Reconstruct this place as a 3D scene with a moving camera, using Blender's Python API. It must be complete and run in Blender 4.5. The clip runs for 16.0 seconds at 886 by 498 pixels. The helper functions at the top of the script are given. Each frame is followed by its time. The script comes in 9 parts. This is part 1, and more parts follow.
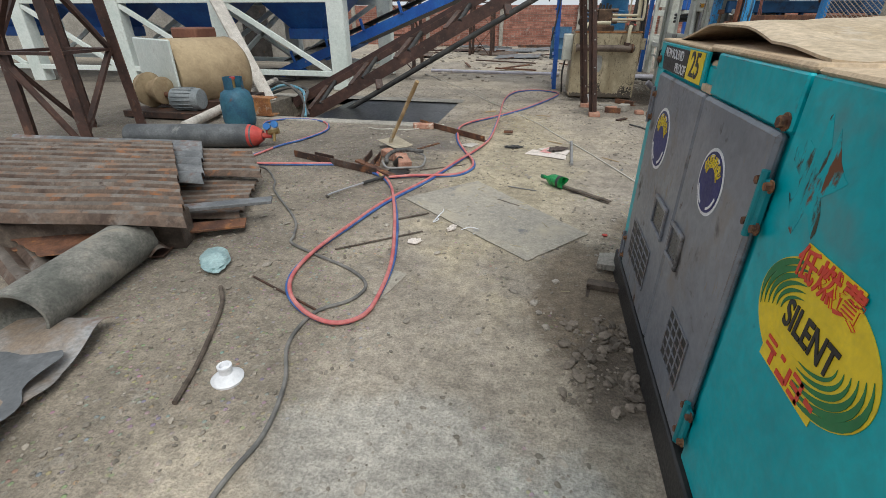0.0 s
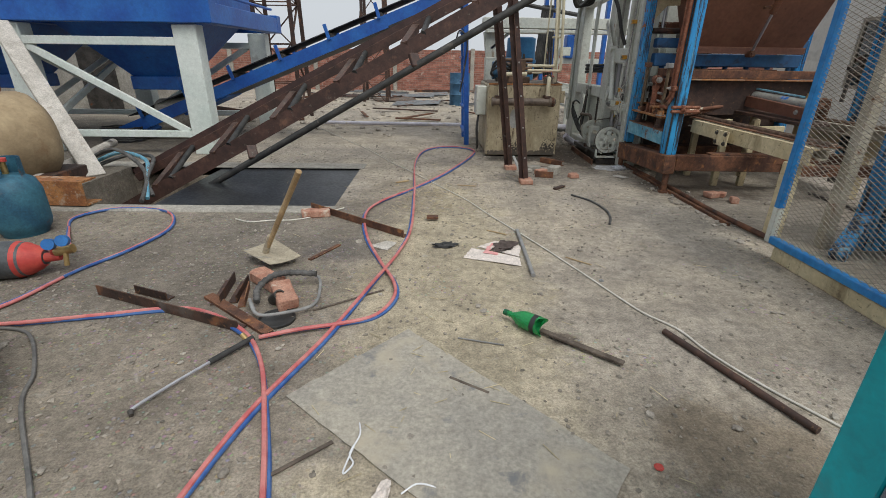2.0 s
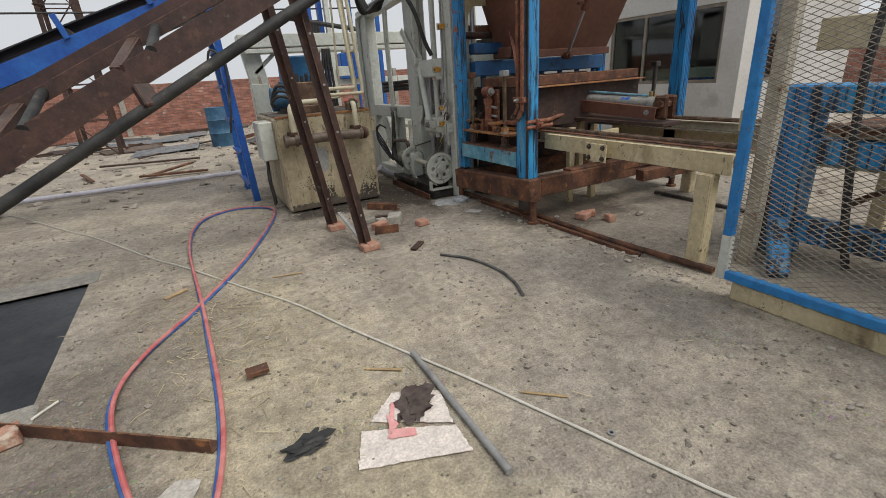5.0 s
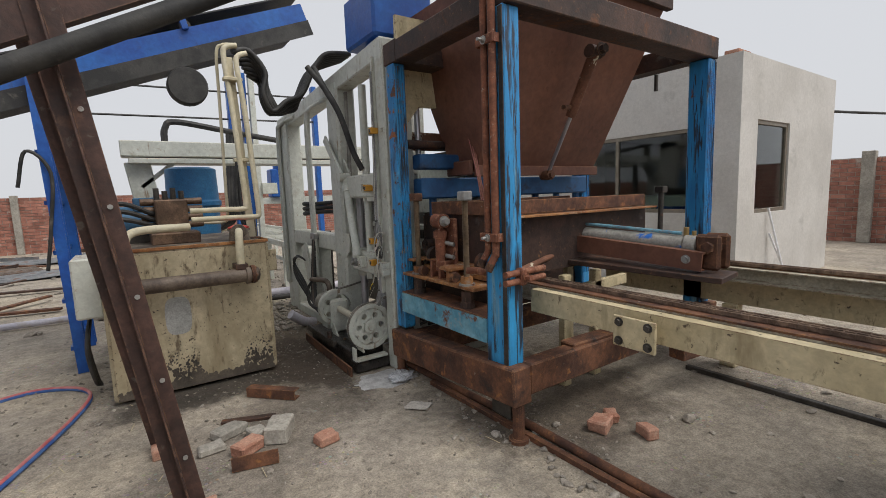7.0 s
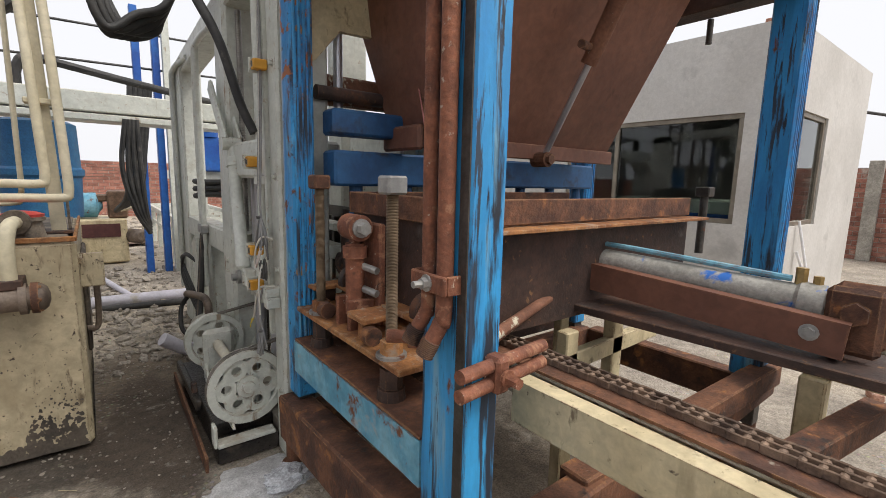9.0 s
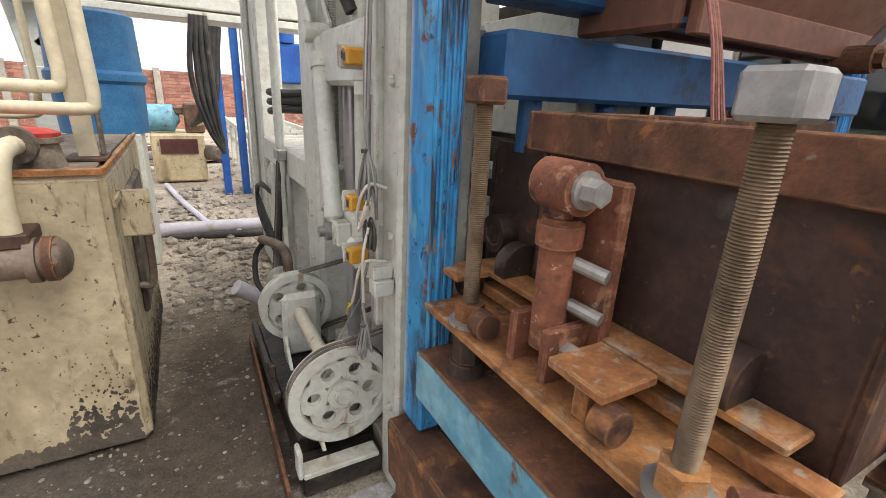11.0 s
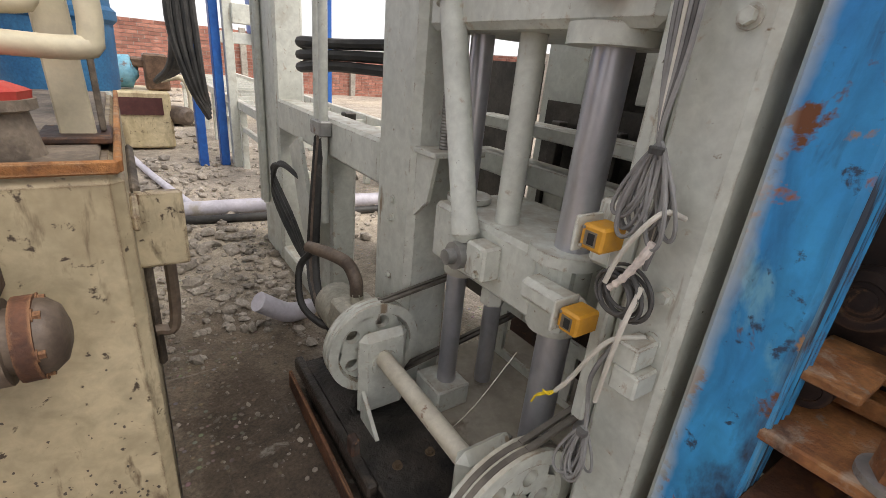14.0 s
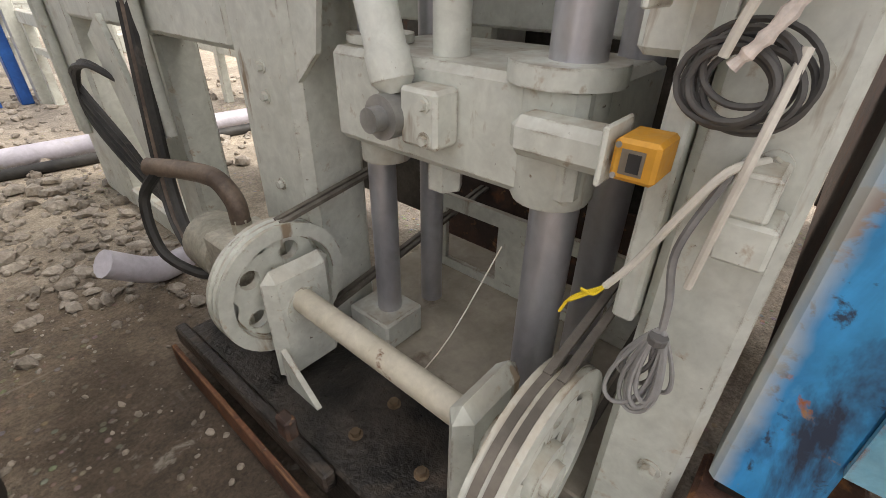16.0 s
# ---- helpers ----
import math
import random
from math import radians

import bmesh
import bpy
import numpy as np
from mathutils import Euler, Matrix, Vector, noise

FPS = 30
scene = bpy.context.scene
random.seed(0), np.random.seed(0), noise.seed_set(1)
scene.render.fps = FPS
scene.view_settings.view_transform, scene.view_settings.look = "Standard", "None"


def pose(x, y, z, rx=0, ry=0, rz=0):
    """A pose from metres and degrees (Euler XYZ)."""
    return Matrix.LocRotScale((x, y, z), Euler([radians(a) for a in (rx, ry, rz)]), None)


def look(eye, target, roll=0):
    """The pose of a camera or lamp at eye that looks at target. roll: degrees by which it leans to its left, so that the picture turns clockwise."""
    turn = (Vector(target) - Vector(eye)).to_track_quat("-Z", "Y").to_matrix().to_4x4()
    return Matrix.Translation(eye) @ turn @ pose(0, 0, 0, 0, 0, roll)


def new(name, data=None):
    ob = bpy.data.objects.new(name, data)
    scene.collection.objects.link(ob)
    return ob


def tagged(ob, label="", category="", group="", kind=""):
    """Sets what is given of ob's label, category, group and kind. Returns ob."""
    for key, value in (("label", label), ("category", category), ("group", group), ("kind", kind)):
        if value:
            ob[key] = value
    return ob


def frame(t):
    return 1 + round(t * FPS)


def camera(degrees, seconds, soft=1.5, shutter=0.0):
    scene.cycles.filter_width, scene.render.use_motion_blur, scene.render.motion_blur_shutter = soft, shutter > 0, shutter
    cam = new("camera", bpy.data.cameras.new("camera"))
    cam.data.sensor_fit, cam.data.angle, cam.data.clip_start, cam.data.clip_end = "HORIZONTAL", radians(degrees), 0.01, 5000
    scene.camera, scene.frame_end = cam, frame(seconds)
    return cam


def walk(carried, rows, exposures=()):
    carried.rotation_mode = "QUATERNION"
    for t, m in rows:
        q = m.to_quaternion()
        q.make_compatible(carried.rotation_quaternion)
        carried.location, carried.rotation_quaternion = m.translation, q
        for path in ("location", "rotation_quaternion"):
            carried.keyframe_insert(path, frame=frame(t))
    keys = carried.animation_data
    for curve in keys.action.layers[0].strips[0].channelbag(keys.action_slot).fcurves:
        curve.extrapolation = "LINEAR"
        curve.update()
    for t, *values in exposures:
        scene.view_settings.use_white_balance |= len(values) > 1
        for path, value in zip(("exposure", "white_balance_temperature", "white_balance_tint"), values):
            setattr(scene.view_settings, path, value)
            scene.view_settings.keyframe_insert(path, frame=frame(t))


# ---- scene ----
cam = camera(88.6, 16.0, soft=0.75)
METRES, EYE, TILT, LEAN, TURN = 8.56, 1.2, 0.0, 0.0, 11.9
ROWS = [
    (0.0, 0.0, 0.0, 0.0, 0.02, -27.3, -0.04),
    (0.5, -0.0075, 0.0503, 0.0076, -0.95, -25.75, -1.61),
    (1.0, -0.0163, 0.1018, 0.005, -6.75, -24.36, -1.36),
    (1.5, -0.0122, 0.1419, 0.004, -10.43, -23.51, -0.33),
    (2.0, 0.0005, 0.1816, 0.0098, -12.68, -22.88, -0.71),
    (2.5, -0.0006, 0.2229, 0.0053, -14.67, -21.78, -1.39),
    (3.0, -0.0078, 0.2549, 0.0067, -13.38, -22.7, -1.07),
    (3.5, -0.0083, 0.2932, 0.0091, -15.67, -25.39, -0.41),
    (4.0, -0.0061, 0.3162, 0.0071, -29.1, -26.2, -0.8),
    (4.5, 0.0025, 0.34, 0.002, -40.19, -27.52, 0.95),
    (5.0, 0.0339, 0.3723, 0.0074, -40.94, -21.06, 3.63),
    (7.5, 0.2143, 0.526, 0.0057, -49.07, -6.05, 0.79),
    (8.0, 0.2537, 0.5393, 0.0059, -52.99, -6.58, -0.0),
    (8.5, 0.2822, 0.5649, 0.0063, -55.23, -5.69, -1.24),
    (9.0, 0.2957, 0.5905, 0.006, -49.59, -8.59, -1.38),
    (9.5, 0.3127, 0.6167, 0.0057, -40.29, -12.97, -0.36),
    (10.0, 0.3245, 0.6373, 0.0042, -39.11, -14.86, -2.5),
    (12.5, 0.3418, 0.754, -0.0001, -43.7, -22.1, -2.06),
    (13.0, 0.3353, 0.7716, -0.0015, -43.6, -22.01, -3.63),
    (13.5, 0.3288, 0.777, -0.0032, -42.54, -21.59, -4.87),
    (14.0, 0.3298, 0.7761, -0.0046, -45.36, -22.02, -5.06),
    (14.5, 0.3315, 0.773, -0.006, -48.66, -22.1, -4.67),
    (15.0, 0.3312, 0.7731, -0.0057, -50.56, -23.32, -3.82),
    (15.5, 0.3346, 0.7803, -0.0154, -54.96, -27.85, -1.83),
    (16.0, 0.3537, 0.8058, -0.0319, -61.22, -31.24, -0.83),
]
walk(cam, [(t, pose(0, 0, EYE, TILT, LEAN, TURN) @ pose(METRES * x, METRES * y, METRES * z, 90 + pitch, roll, yaw)) for t, x, y, z, yaw, pitch, roll in ROWS],
     exposures=((0, 0.22, 6250, 6), (2.5, 0.14, 6300, 7), (5, 0.18, 6450, 8), (7.5, 0.25, 6500, 10), (9, 0.70, 6600, 11), (9.5, 0.92, 6650, 12), (10.2, 1.22, 6700, 12),
                (12.4, 1.40, 6800, 13), (13, 1.30, 6800, 13), (14, 1.06, 6750, 13), (15, 1.32, 6750, 13), (16, 1.45, 6900, 13)))

# ---- world and light: overcast daylight ----
world = bpy.data.worlds.new("overcast_sky")
scene.world = world
world.use_nodes = True
wn = world.node_tree.nodes
wl = world.node_tree.links
sky = wn.new("ShaderNodeTexSky")
sky.sky_type = "NISHITA"
sky.sun_disc = False
sky.sun_elevation = radians(52)
sky.sun_rotation = radians(150)
sky.dust_density = 6.0
sky.air_density = 1.0
cloud = wn.new("ShaderNodeMix")
cloud.data_type = "RGBA"
cloud.inputs[0].default_value = 0.93
cloud.inputs[7].default_value = (5.75, 5.85, 6.1, 1)
wl.new(sky.outputs["Color"], cloud.inputs[6])
wl.new(cloud.outputs[2], wn["Background"].inputs["Color"])
wn["Background"].inputs["Strength"].default_value = 0.106
sun = new("sun", bpy.data.lights.new("sun", "SUN"))
sun.data.energy = 1.85
sun.data.angle = radians(35)
sun.data.color = (1.0, 0.97, 0.92)
sun.matrix_world = look((0, 0, 20), (-4, 7, 8.5))


# ---- helpers for meshes ----
def part(name, bm, material, parent=None, label="", smooth=False):
    me = bpy.data.meshes.new(name)
    bmesh.ops.recalc_face_normals(bm, faces=bm.faces)
    bm.to_mesh(me)
    bm.free()
    me.materials.append(material)
    if smooth:
        me.polygons.foreach_set("use_smooth", [True] * len(me.polygons))
        me.set_sharp_from_angle(angle=radians(38))
    ob = new(name, me)
    ob.parent = parent
    if parent is not None and parent.type == "EMPTY":
        ob.matrix_parent_inverse = Matrix.Translation(parent.location).inverted()
    if label:
        tagged(ob, label)
    return ob


def thing(name, label, category, at=(0, 0, 0), group="", kind=""):
    ob = new(name)
    ob.location = at
    ob.empty_display_size = 0.1
    return tagged(ob, label, category, group, kind)


def B(bm, lo, hi, bevel=0.0, m=None):
    """A box from corner to corner, with bevelled edges."""
    c = [(a + b) / 2 for a, b in zip(lo, hi)]
    s = [abs(b - a) for a, b in zip(lo, hi)]
    g = bmesh.ops.create_cube(bm, size=1.0)["verts"]
    bmesh.ops.scale(bm, vec=s, verts=g)
    if bevel:
        e = list({x for v in g for x in v.link_edges})
        r = bmesh.ops.bevel(bm, geom=e, offset=bevel, segments=1, affect="EDGES", clamp_overlap=True)
        g = list({v for f in r["faces"] for v in f.verts} | {v for v in g if v.is_valid})
    bmesh.ops.translate(bm, vec=c, verts=g)
    if m:
        bmesh.ops.transform(bm, matrix=m, verts=g)
    return bm


def bar(bm, p, q, w, h, bevel=0.0, up=(0, 0, 1)):
    """A rectangular bar from p to q, w wide and h high."""
    p, q = Vector(p), Vector(q)
    d = q - p
    x = d.normalized()
    u = Vector(up)
    if abs(x.dot(u)) > 0.98:
        u = Vector((0, 1, 0))
    y = u.cross(x).normalized()
    z = x.cross(y)
    m = Matrix((x, y, z)).transposed().to_4x4()
    m.translation = (p + q) / 2
    return B(bm, (-d.length / 2, -w / 2, -h / 2), (d.length / 2, w / 2, h / 2), bevel, m)


def channel(bm, p, q, w, h, t=0.008, up=(0, 0, 1), both=False):
    """A steel channel (or I-beam) from p to q: web h high, flanges w wide."""
    p, q = Vector(p), Vector(q)
    d = q - p
    x = d.normalized()
    u = Vector(up)
    if abs(x.dot(u)) > 0.98:
        u = Vector((0, 1, 0))
    y = u.cross(x).normalized()
    z = x.cross(y)
    m = Matrix((x, y, z)).transposed().to_4x4()
    m.translation = (p + q) / 2
    L = d.length / 2
    if both:
        prof = [(-w/2, -h/2), (w/2, -h/2), (w/2, -h/2+t), (t/2, -h/2+t*1.6), (t/2, h/2-t*1.6), (w/2, h/2-t), (w/2, h/2), (-w/2, h/2), (-w/2, h/2-t), (-t/2, h/2-t*1.6), (-t/2, -h/2+t*1.6), (-w/2, -h/2+t)]
    else:
        prof = [(0, -h/2), (w, -h/2), (w, -h/2+t), (t, -h/2+t*1.5), (t, h/2-t*1.5), (w, h/2-t), (w, h/2), (0, h/2)]
    return extrude(bm, prof, L, m)


def angle_iron(bm, p, q, w, t=0.006, up=(0, 0, 1)):
    p, q = Vector(p), Vector(q)
    d = q - p
    x = d.normalized()
    u = Vector(up)
    if abs(x.dot(u)) > 0.98:
        u = Vector((0, 1, 0))
    y = u.cross(x).normalized()
    z = x.cross(y)
    m = Matrix((x, y, z)).transposed().to_4x4()
    m.translation = (p + q) / 2
    return extrude(bm, [(0, 0), (w, 0), (w, t), (t, t), (t, w), (0, w)], d.length / 2, m)


def extrude(bm, prof, half, m):
    a = [bm.verts.new(m @ Vector((-half, y, z))) for y, z in prof]
    b = [bm.verts.new(m @ Vector((half, y, z))) for y, z in prof]
    n = len(prof)
    for i in range(n):
        bm.faces.new((a[i], a[(i + 1) % n], b[(i + 1) % n], b[i]))
    bm.faces.new(a)
    bm.faces.new(b[::-1])
    return bm


def C(bm, p, q, r, r2=None, seg=16, caps=True):
    """A cylinder or cone from p to q."""
    p, q = Vector(p), Vector(q)
    d = q - p
    m = d.to_track_quat("Z", "Y").to_matrix().to_4x4()
    m.translation = (p + q) / 2
    bmesh.ops.create_cone(bm, cap_ends=caps, segments=seg, radius1=r, radius2=r if r2 is None else r2, depth=d.length, matrix=m)
    return bm


def turned(bm, p, axis, prof, seg=24):
    """A turned solid: prof lists (distance along axis, radius)."""
    p = Vector(p)
    m = Vector(axis).to_track_quat("Z", "Y").to_matrix()
    rings = []
    for z, r in prof:
        rings.append([bm.verts.new(p + m @ Vector((r * math.cos(a), r * math.sin(a), z))) for a in (2 * math.pi * i / seg for i in range(seg))])
    for A, Z in zip(rings, rings[1:]):
        for i in range(seg):
            bm.faces.new((A[i], A[(i + 1) % seg], Z[(i + 1) % seg], Z[i]))
    bm.faces.new(rings[0][::-1])
    bm.faces.new(rings[-1])
    return bm


def smooth_path(pts, n=6):
    """Catmull-Rom through the points."""
    P = [Vector(p) for p in pts]
    P = [2 * P[0] - P[1]] + P + [2 * P[-1] - P[-2]]
    out = []
    for i in range(1, len(P) - 2):
        a, b, c, d = P[i - 1:i + 3]
        for k in range(n):
            t = k / n
            out.append(0.5 * ((2 * b) + (c - a) * t + (2 * a - 5 * b + 4 * c - d) * t * t + (3 * b - a - 3 * c + d) * t ** 3))
    return out + [P[-2]]


def sweep(bm, pts, r, seg=8, n=6, close=True):
    """A round hose or rod along the points."""
    P = smooth_path(pts, n) if n > 1 else [Vector(p) for p in pts]
    rings, side = [], None
    for i, p in enumerate(P):
        d = (P[min(i + 1, len(P) - 1)] - P[max(i - 1, 0)]).normalized()
        if side is None:
            side = d.orthogonal().normalized()
        side = (side - d * side.dot(d)).normalized()
        w = d.cross(side)
        rr = r(i / (len(P) - 1)) if callable(r) else r
        rings.append([bm.verts.new(p + rr * (math.cos(a) * side + math.sin(a) * w)) for a in (2 * math.pi * k / seg for k in range(seg))])
    for A, Z in zip(rings, rings[1:]):
        for k in range(seg):
            bm.faces.new((A[k], A[(k + 1) % seg], Z[(k + 1) % seg], Z[k]))
    if close:
        bm.faces.new(rings[0][::-1])
        bm.faces.new(rings[-1])
    return bm


def hexbolt(bm, p, axis, r=0.014, h=0.012):
    p, axis = Vector(p), Vector(axis).normalized()
    C(bm, p, p + axis * h * 0.25, r * 1.5, seg=12)
    return C(bm, p + axis * h * 0.25, p + axis * h * 1.25, r, seg=6)


def rod_threaded(bm, p, q, r, pitch):
    p, q = Vector(p), Vector(q)
    L = (q - p).length
    n = int(L / pitch)
    prof = []
    for i in range(n):
        prof += [(i * pitch, r * 0.88), (i * pitch + pitch * 0.5, r)]
    prof.append((L, r * 0.88))
    return turned(bm, p, q - p, prof, 14)


def b():
    return bmesh.new()


def sheet(fn, nu, nv, thick=0.0):
    """A grid surface from fn(u, v), given thickness along z."""
    bm = b()
    V = [[bm.verts.new(fn(i / nu, j / nv)) for j in range(nv + 1)] for i in range(nu + 1)]
    for i in range(nu):
        for j in range(nv):
            bm.faces.new((V[i][j], V[i + 1][j], V[i + 1][j + 1], V[i][j + 1]))
    if thick:
        bmesh.ops.recalc_face_normals(bm, faces=bm.faces)
        bmesh.ops.solidify(bm, geom=bm.faces[:], thickness=thick)
    return bm


def letters(text, size, material, name="lettering", bold=0.0):
    cu = bpy.data.curves.new(name, "FONT")
    cu.body, cu.size, cu.align_x, cu.align_y = text, size, "CENTER", "CENTER"
    cu.extrude = 0.0008
    cu.offset = bold
    tmp = new("tmp", cu)
    me = bpy.data.meshes.new_from_object(tmp.evaluated_get(bpy.context.evaluated_depsgraph_get()))
    bpy.data.objects.remove(tmp)
    me.materials.append(material)
    return new(name, me)


# ---- materials ----
def surf(name, c1, c2, scale=6.0, rough=0.6, metal=0.0, bump=0.15, fine=90.0, spots=(), stretch=(1, 1, 1), per=0.0, island=0.0, low=0.40, high=0.60, grain_k=None, fade=None, dust=None, edge=None, mottle=0.10):
    """Two-tone surface with grain; spots: (colour, scale, level, softness, roughness, stretch) laid over one another."""
    ma = bpy.data.materials.new(name)
    ma.use_nodes = True
    N, L = ma.node_tree.nodes, ma.node_tree.links
    bs = N["Principled BSDF"]
    geo = N.new("ShaderNodeNewGeometry")

    def noise_at(sc, detail=4.0, st=(1, 1, 1), dist=0.0):
        mp = N.new("ShaderNodeMapping")
        mp.inputs["Scale"].default_value = st
        L.new(geo.outputs["Position"], mp.inputs["Vector"])
        nz = N.new("ShaderNodeTexNoise")
        nz.inputs["Scale"].default_value = sc
        nz.inputs["Detail"].default_value = detail
        nz.inputs["Roughness"].default_value = 0.62
        nz.inputs["Distortion"].default_value = dist
        L.new(mp.outputs["Vector"], nz.inputs["Vector"])
        return nz.outputs["Fac"]

    def remap(sock, a, z, lo=0.0, hi=1.0):
        r = N.new("ShaderNodeMapRange")
        r.inputs[1].default_value, r.inputs[2].default_value, r.inputs[3].default_value, r.inputs[4].default_value = a, z, lo, hi
        L.new(sock, r.inputs[0])
        return r.outputs[0]

    def mixc(fac, a, z, mode="MIX"):
        m = N.new("ShaderNodeMix")
        m.data_type, m.blend_type = "RGBA", mode
        if isinstance(fac, float):
            m.inputs[0].default_value = fac
        else:
            L.new(fac, m.inputs[0])
        for sock, v in ((m.inputs[6], a), (m.inputs[7], z)):
            if isinstance(v, tuple):
                sock.default_value = (*v[:3], 1)
            else:
                L.new(v, sock)
        return m.outputs[2]

    big = noise_at(scale, 5.0, stretch)
    col = mixc(remap(big, low, high), c1, c2)
    grain = noise_at(fine, 3.0)
    gk = grain_k if grain_k is not None else (0.05 if bump <= 0.12 else 0.2)
    g = remap(grain, 0.32, 0.68, 1 - gk, 1 + gk)
    gc = N.new("ShaderNodeCombineColor")
    for i in range(3):
        L.new(g, gc.inputs[i])
    col = mixc(1.0, col, gc.outputs[0], "MULTIPLY")
    if mottle:
        # smudges and handling marks between the large tone and the grain
        mv = remap(noise_at(23.0, 6.0, stretch, 0.5), 0.34, 0.66, 1 - mottle, 1 + mottle)
        mc = N.new("ShaderNodeCombineColor")
        for i in range(3):
            L.new(mv, mc.inputs[i])
        col = mixc(1.0, col, mc.outputs[0], "MULTIPLY")
    rk = 0.15 if grain_k is not None else 1.0
    ro = remap(grain, 0.3, 0.7, max(0.02, rough - 0.08 * rk), min(1.0, rough + 0.1 * rk))
    me = None
    if metal:
        me = N.new("ShaderNodeValue").outputs[0]
        me.default_value = metal
    for s in spots:
        c, sc, level, soft, r2 = s[:5]
        st = s[5] if len(s) > 5 else (1, 1, 1)
        f = remap(noise_at(sc, 6.0, st, 0.3), level, level + soft)
        col = mixc(f, col, c)
        mr = N.new("ShaderNodeMix")
        L.new(f, mr.inputs[0])
        L.new(ro, mr.inputs[2])
        mr.inputs[3].default_value = r2
        ro = mr.outputs[0]
        if me is not None:
            mm = N.new("ShaderNodeMix")
            L.new(f, mm.inputs[0])
            L.new(me, mm.inputs[2])
            mm.inputs[3].default_value = 0.1
            me = mm.outputs[0]
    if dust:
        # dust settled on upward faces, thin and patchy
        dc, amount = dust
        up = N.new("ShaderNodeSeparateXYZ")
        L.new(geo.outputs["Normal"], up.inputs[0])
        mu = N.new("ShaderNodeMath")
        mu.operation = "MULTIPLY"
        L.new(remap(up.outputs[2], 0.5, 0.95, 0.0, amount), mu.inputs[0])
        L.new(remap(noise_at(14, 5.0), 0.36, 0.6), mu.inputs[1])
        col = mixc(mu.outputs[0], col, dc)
    if fade:
        # overspray: another paint from a to b along an axis, with an uneven edge
        axis, fa, fb, fc = fade
        sp = N.new("ShaderNodeSeparateXYZ")
        L.new(geo.outputs["Position"], sp.inputs[0])
        ad0 = N.new("ShaderNodeMath")
        ad0.operation = "MULTIPLY_ADD"
        L.new(noise_at(7.0, 4.0), ad0.inputs[0])
        ad0.inputs[1].default_value = 0.04
        L.new(sp.outputs[axis], ad0.inputs[2])
        col = mixc(remap(ad0.outputs[0], fa + 0.02, fb + 0.02), col, fc)
    if edge:
        # paint worn off along sharp edges, broken up by noise
        ec, radius, level = edge
        bv = N.new("ShaderNodeBevel")
        bv.samples = 4
        bv.inputs["Radius"].default_value = radius
        dt = N.new("ShaderNodeVectorMath")
        dt.operation = "DOT_PRODUCT"
        L.new(bv.outputs[0], dt.inputs[0])
        L.new(geo.outputs["Normal"], dt.inputs[1])
        me2 = N.new("ShaderNodeMath")
        me2.operation = "MULTIPLY"
        L.new(remap(dt.outputs["Value"], 0.99, 0.90), me2.inputs[0])
        L.new(remap(noise_at(17.0, 6.0, (1, 1, 1), 0.4), level, level + 0.10), me2.inputs[1])
        col = mixc(me2.outputs[0], col, ec)
    if per or island:
        if per:
            src = N.new("ShaderNodeObjectInfo").outputs["Random"]
            k = per
        else:
            src = geo.outputs["Random Per Island"]
            k = island
        v = remap(src, 0.0, 1.0, 1 - k, 1 + k)
        pc = N.new("ShaderNodeCombineColor")
        for i in range(3):
            L.new(v, pc.inputs[i])
        col = mixc(1.0, col, pc.outputs[0], "MULTIPLY")
    L.new(col, bs.inputs["Base Color"])
    L.new(ro, bs.inputs["Roughness"])
    if me is not None:
        L.new(me, bs.inputs["Metallic"])
    if bump:
        bp = N.new("ShaderNodeBump")
        bp.inputs["Strength"].default_value = bump
        bp.inputs["Distance"].default_value = 0.01
        ad = N.new("ShaderNodeMath")
        ad.operation = "ADD"
        if bump > 0.12:
            L.new(big, ad.inputs[0])
        else:
            ad.inputs[0].default_value = 0.0
        L.new(grain, ad.inputs[1])
        L.new(ad.outputs[0], bp.inputs["Height"])
        L.new(bp.outputs["Normal"], bs.inputs["Normal"])
    return ma


RUST = (0.16, 0.062, 0.028)
DUST = (0.40, 0.36, 0.29)
M = {}


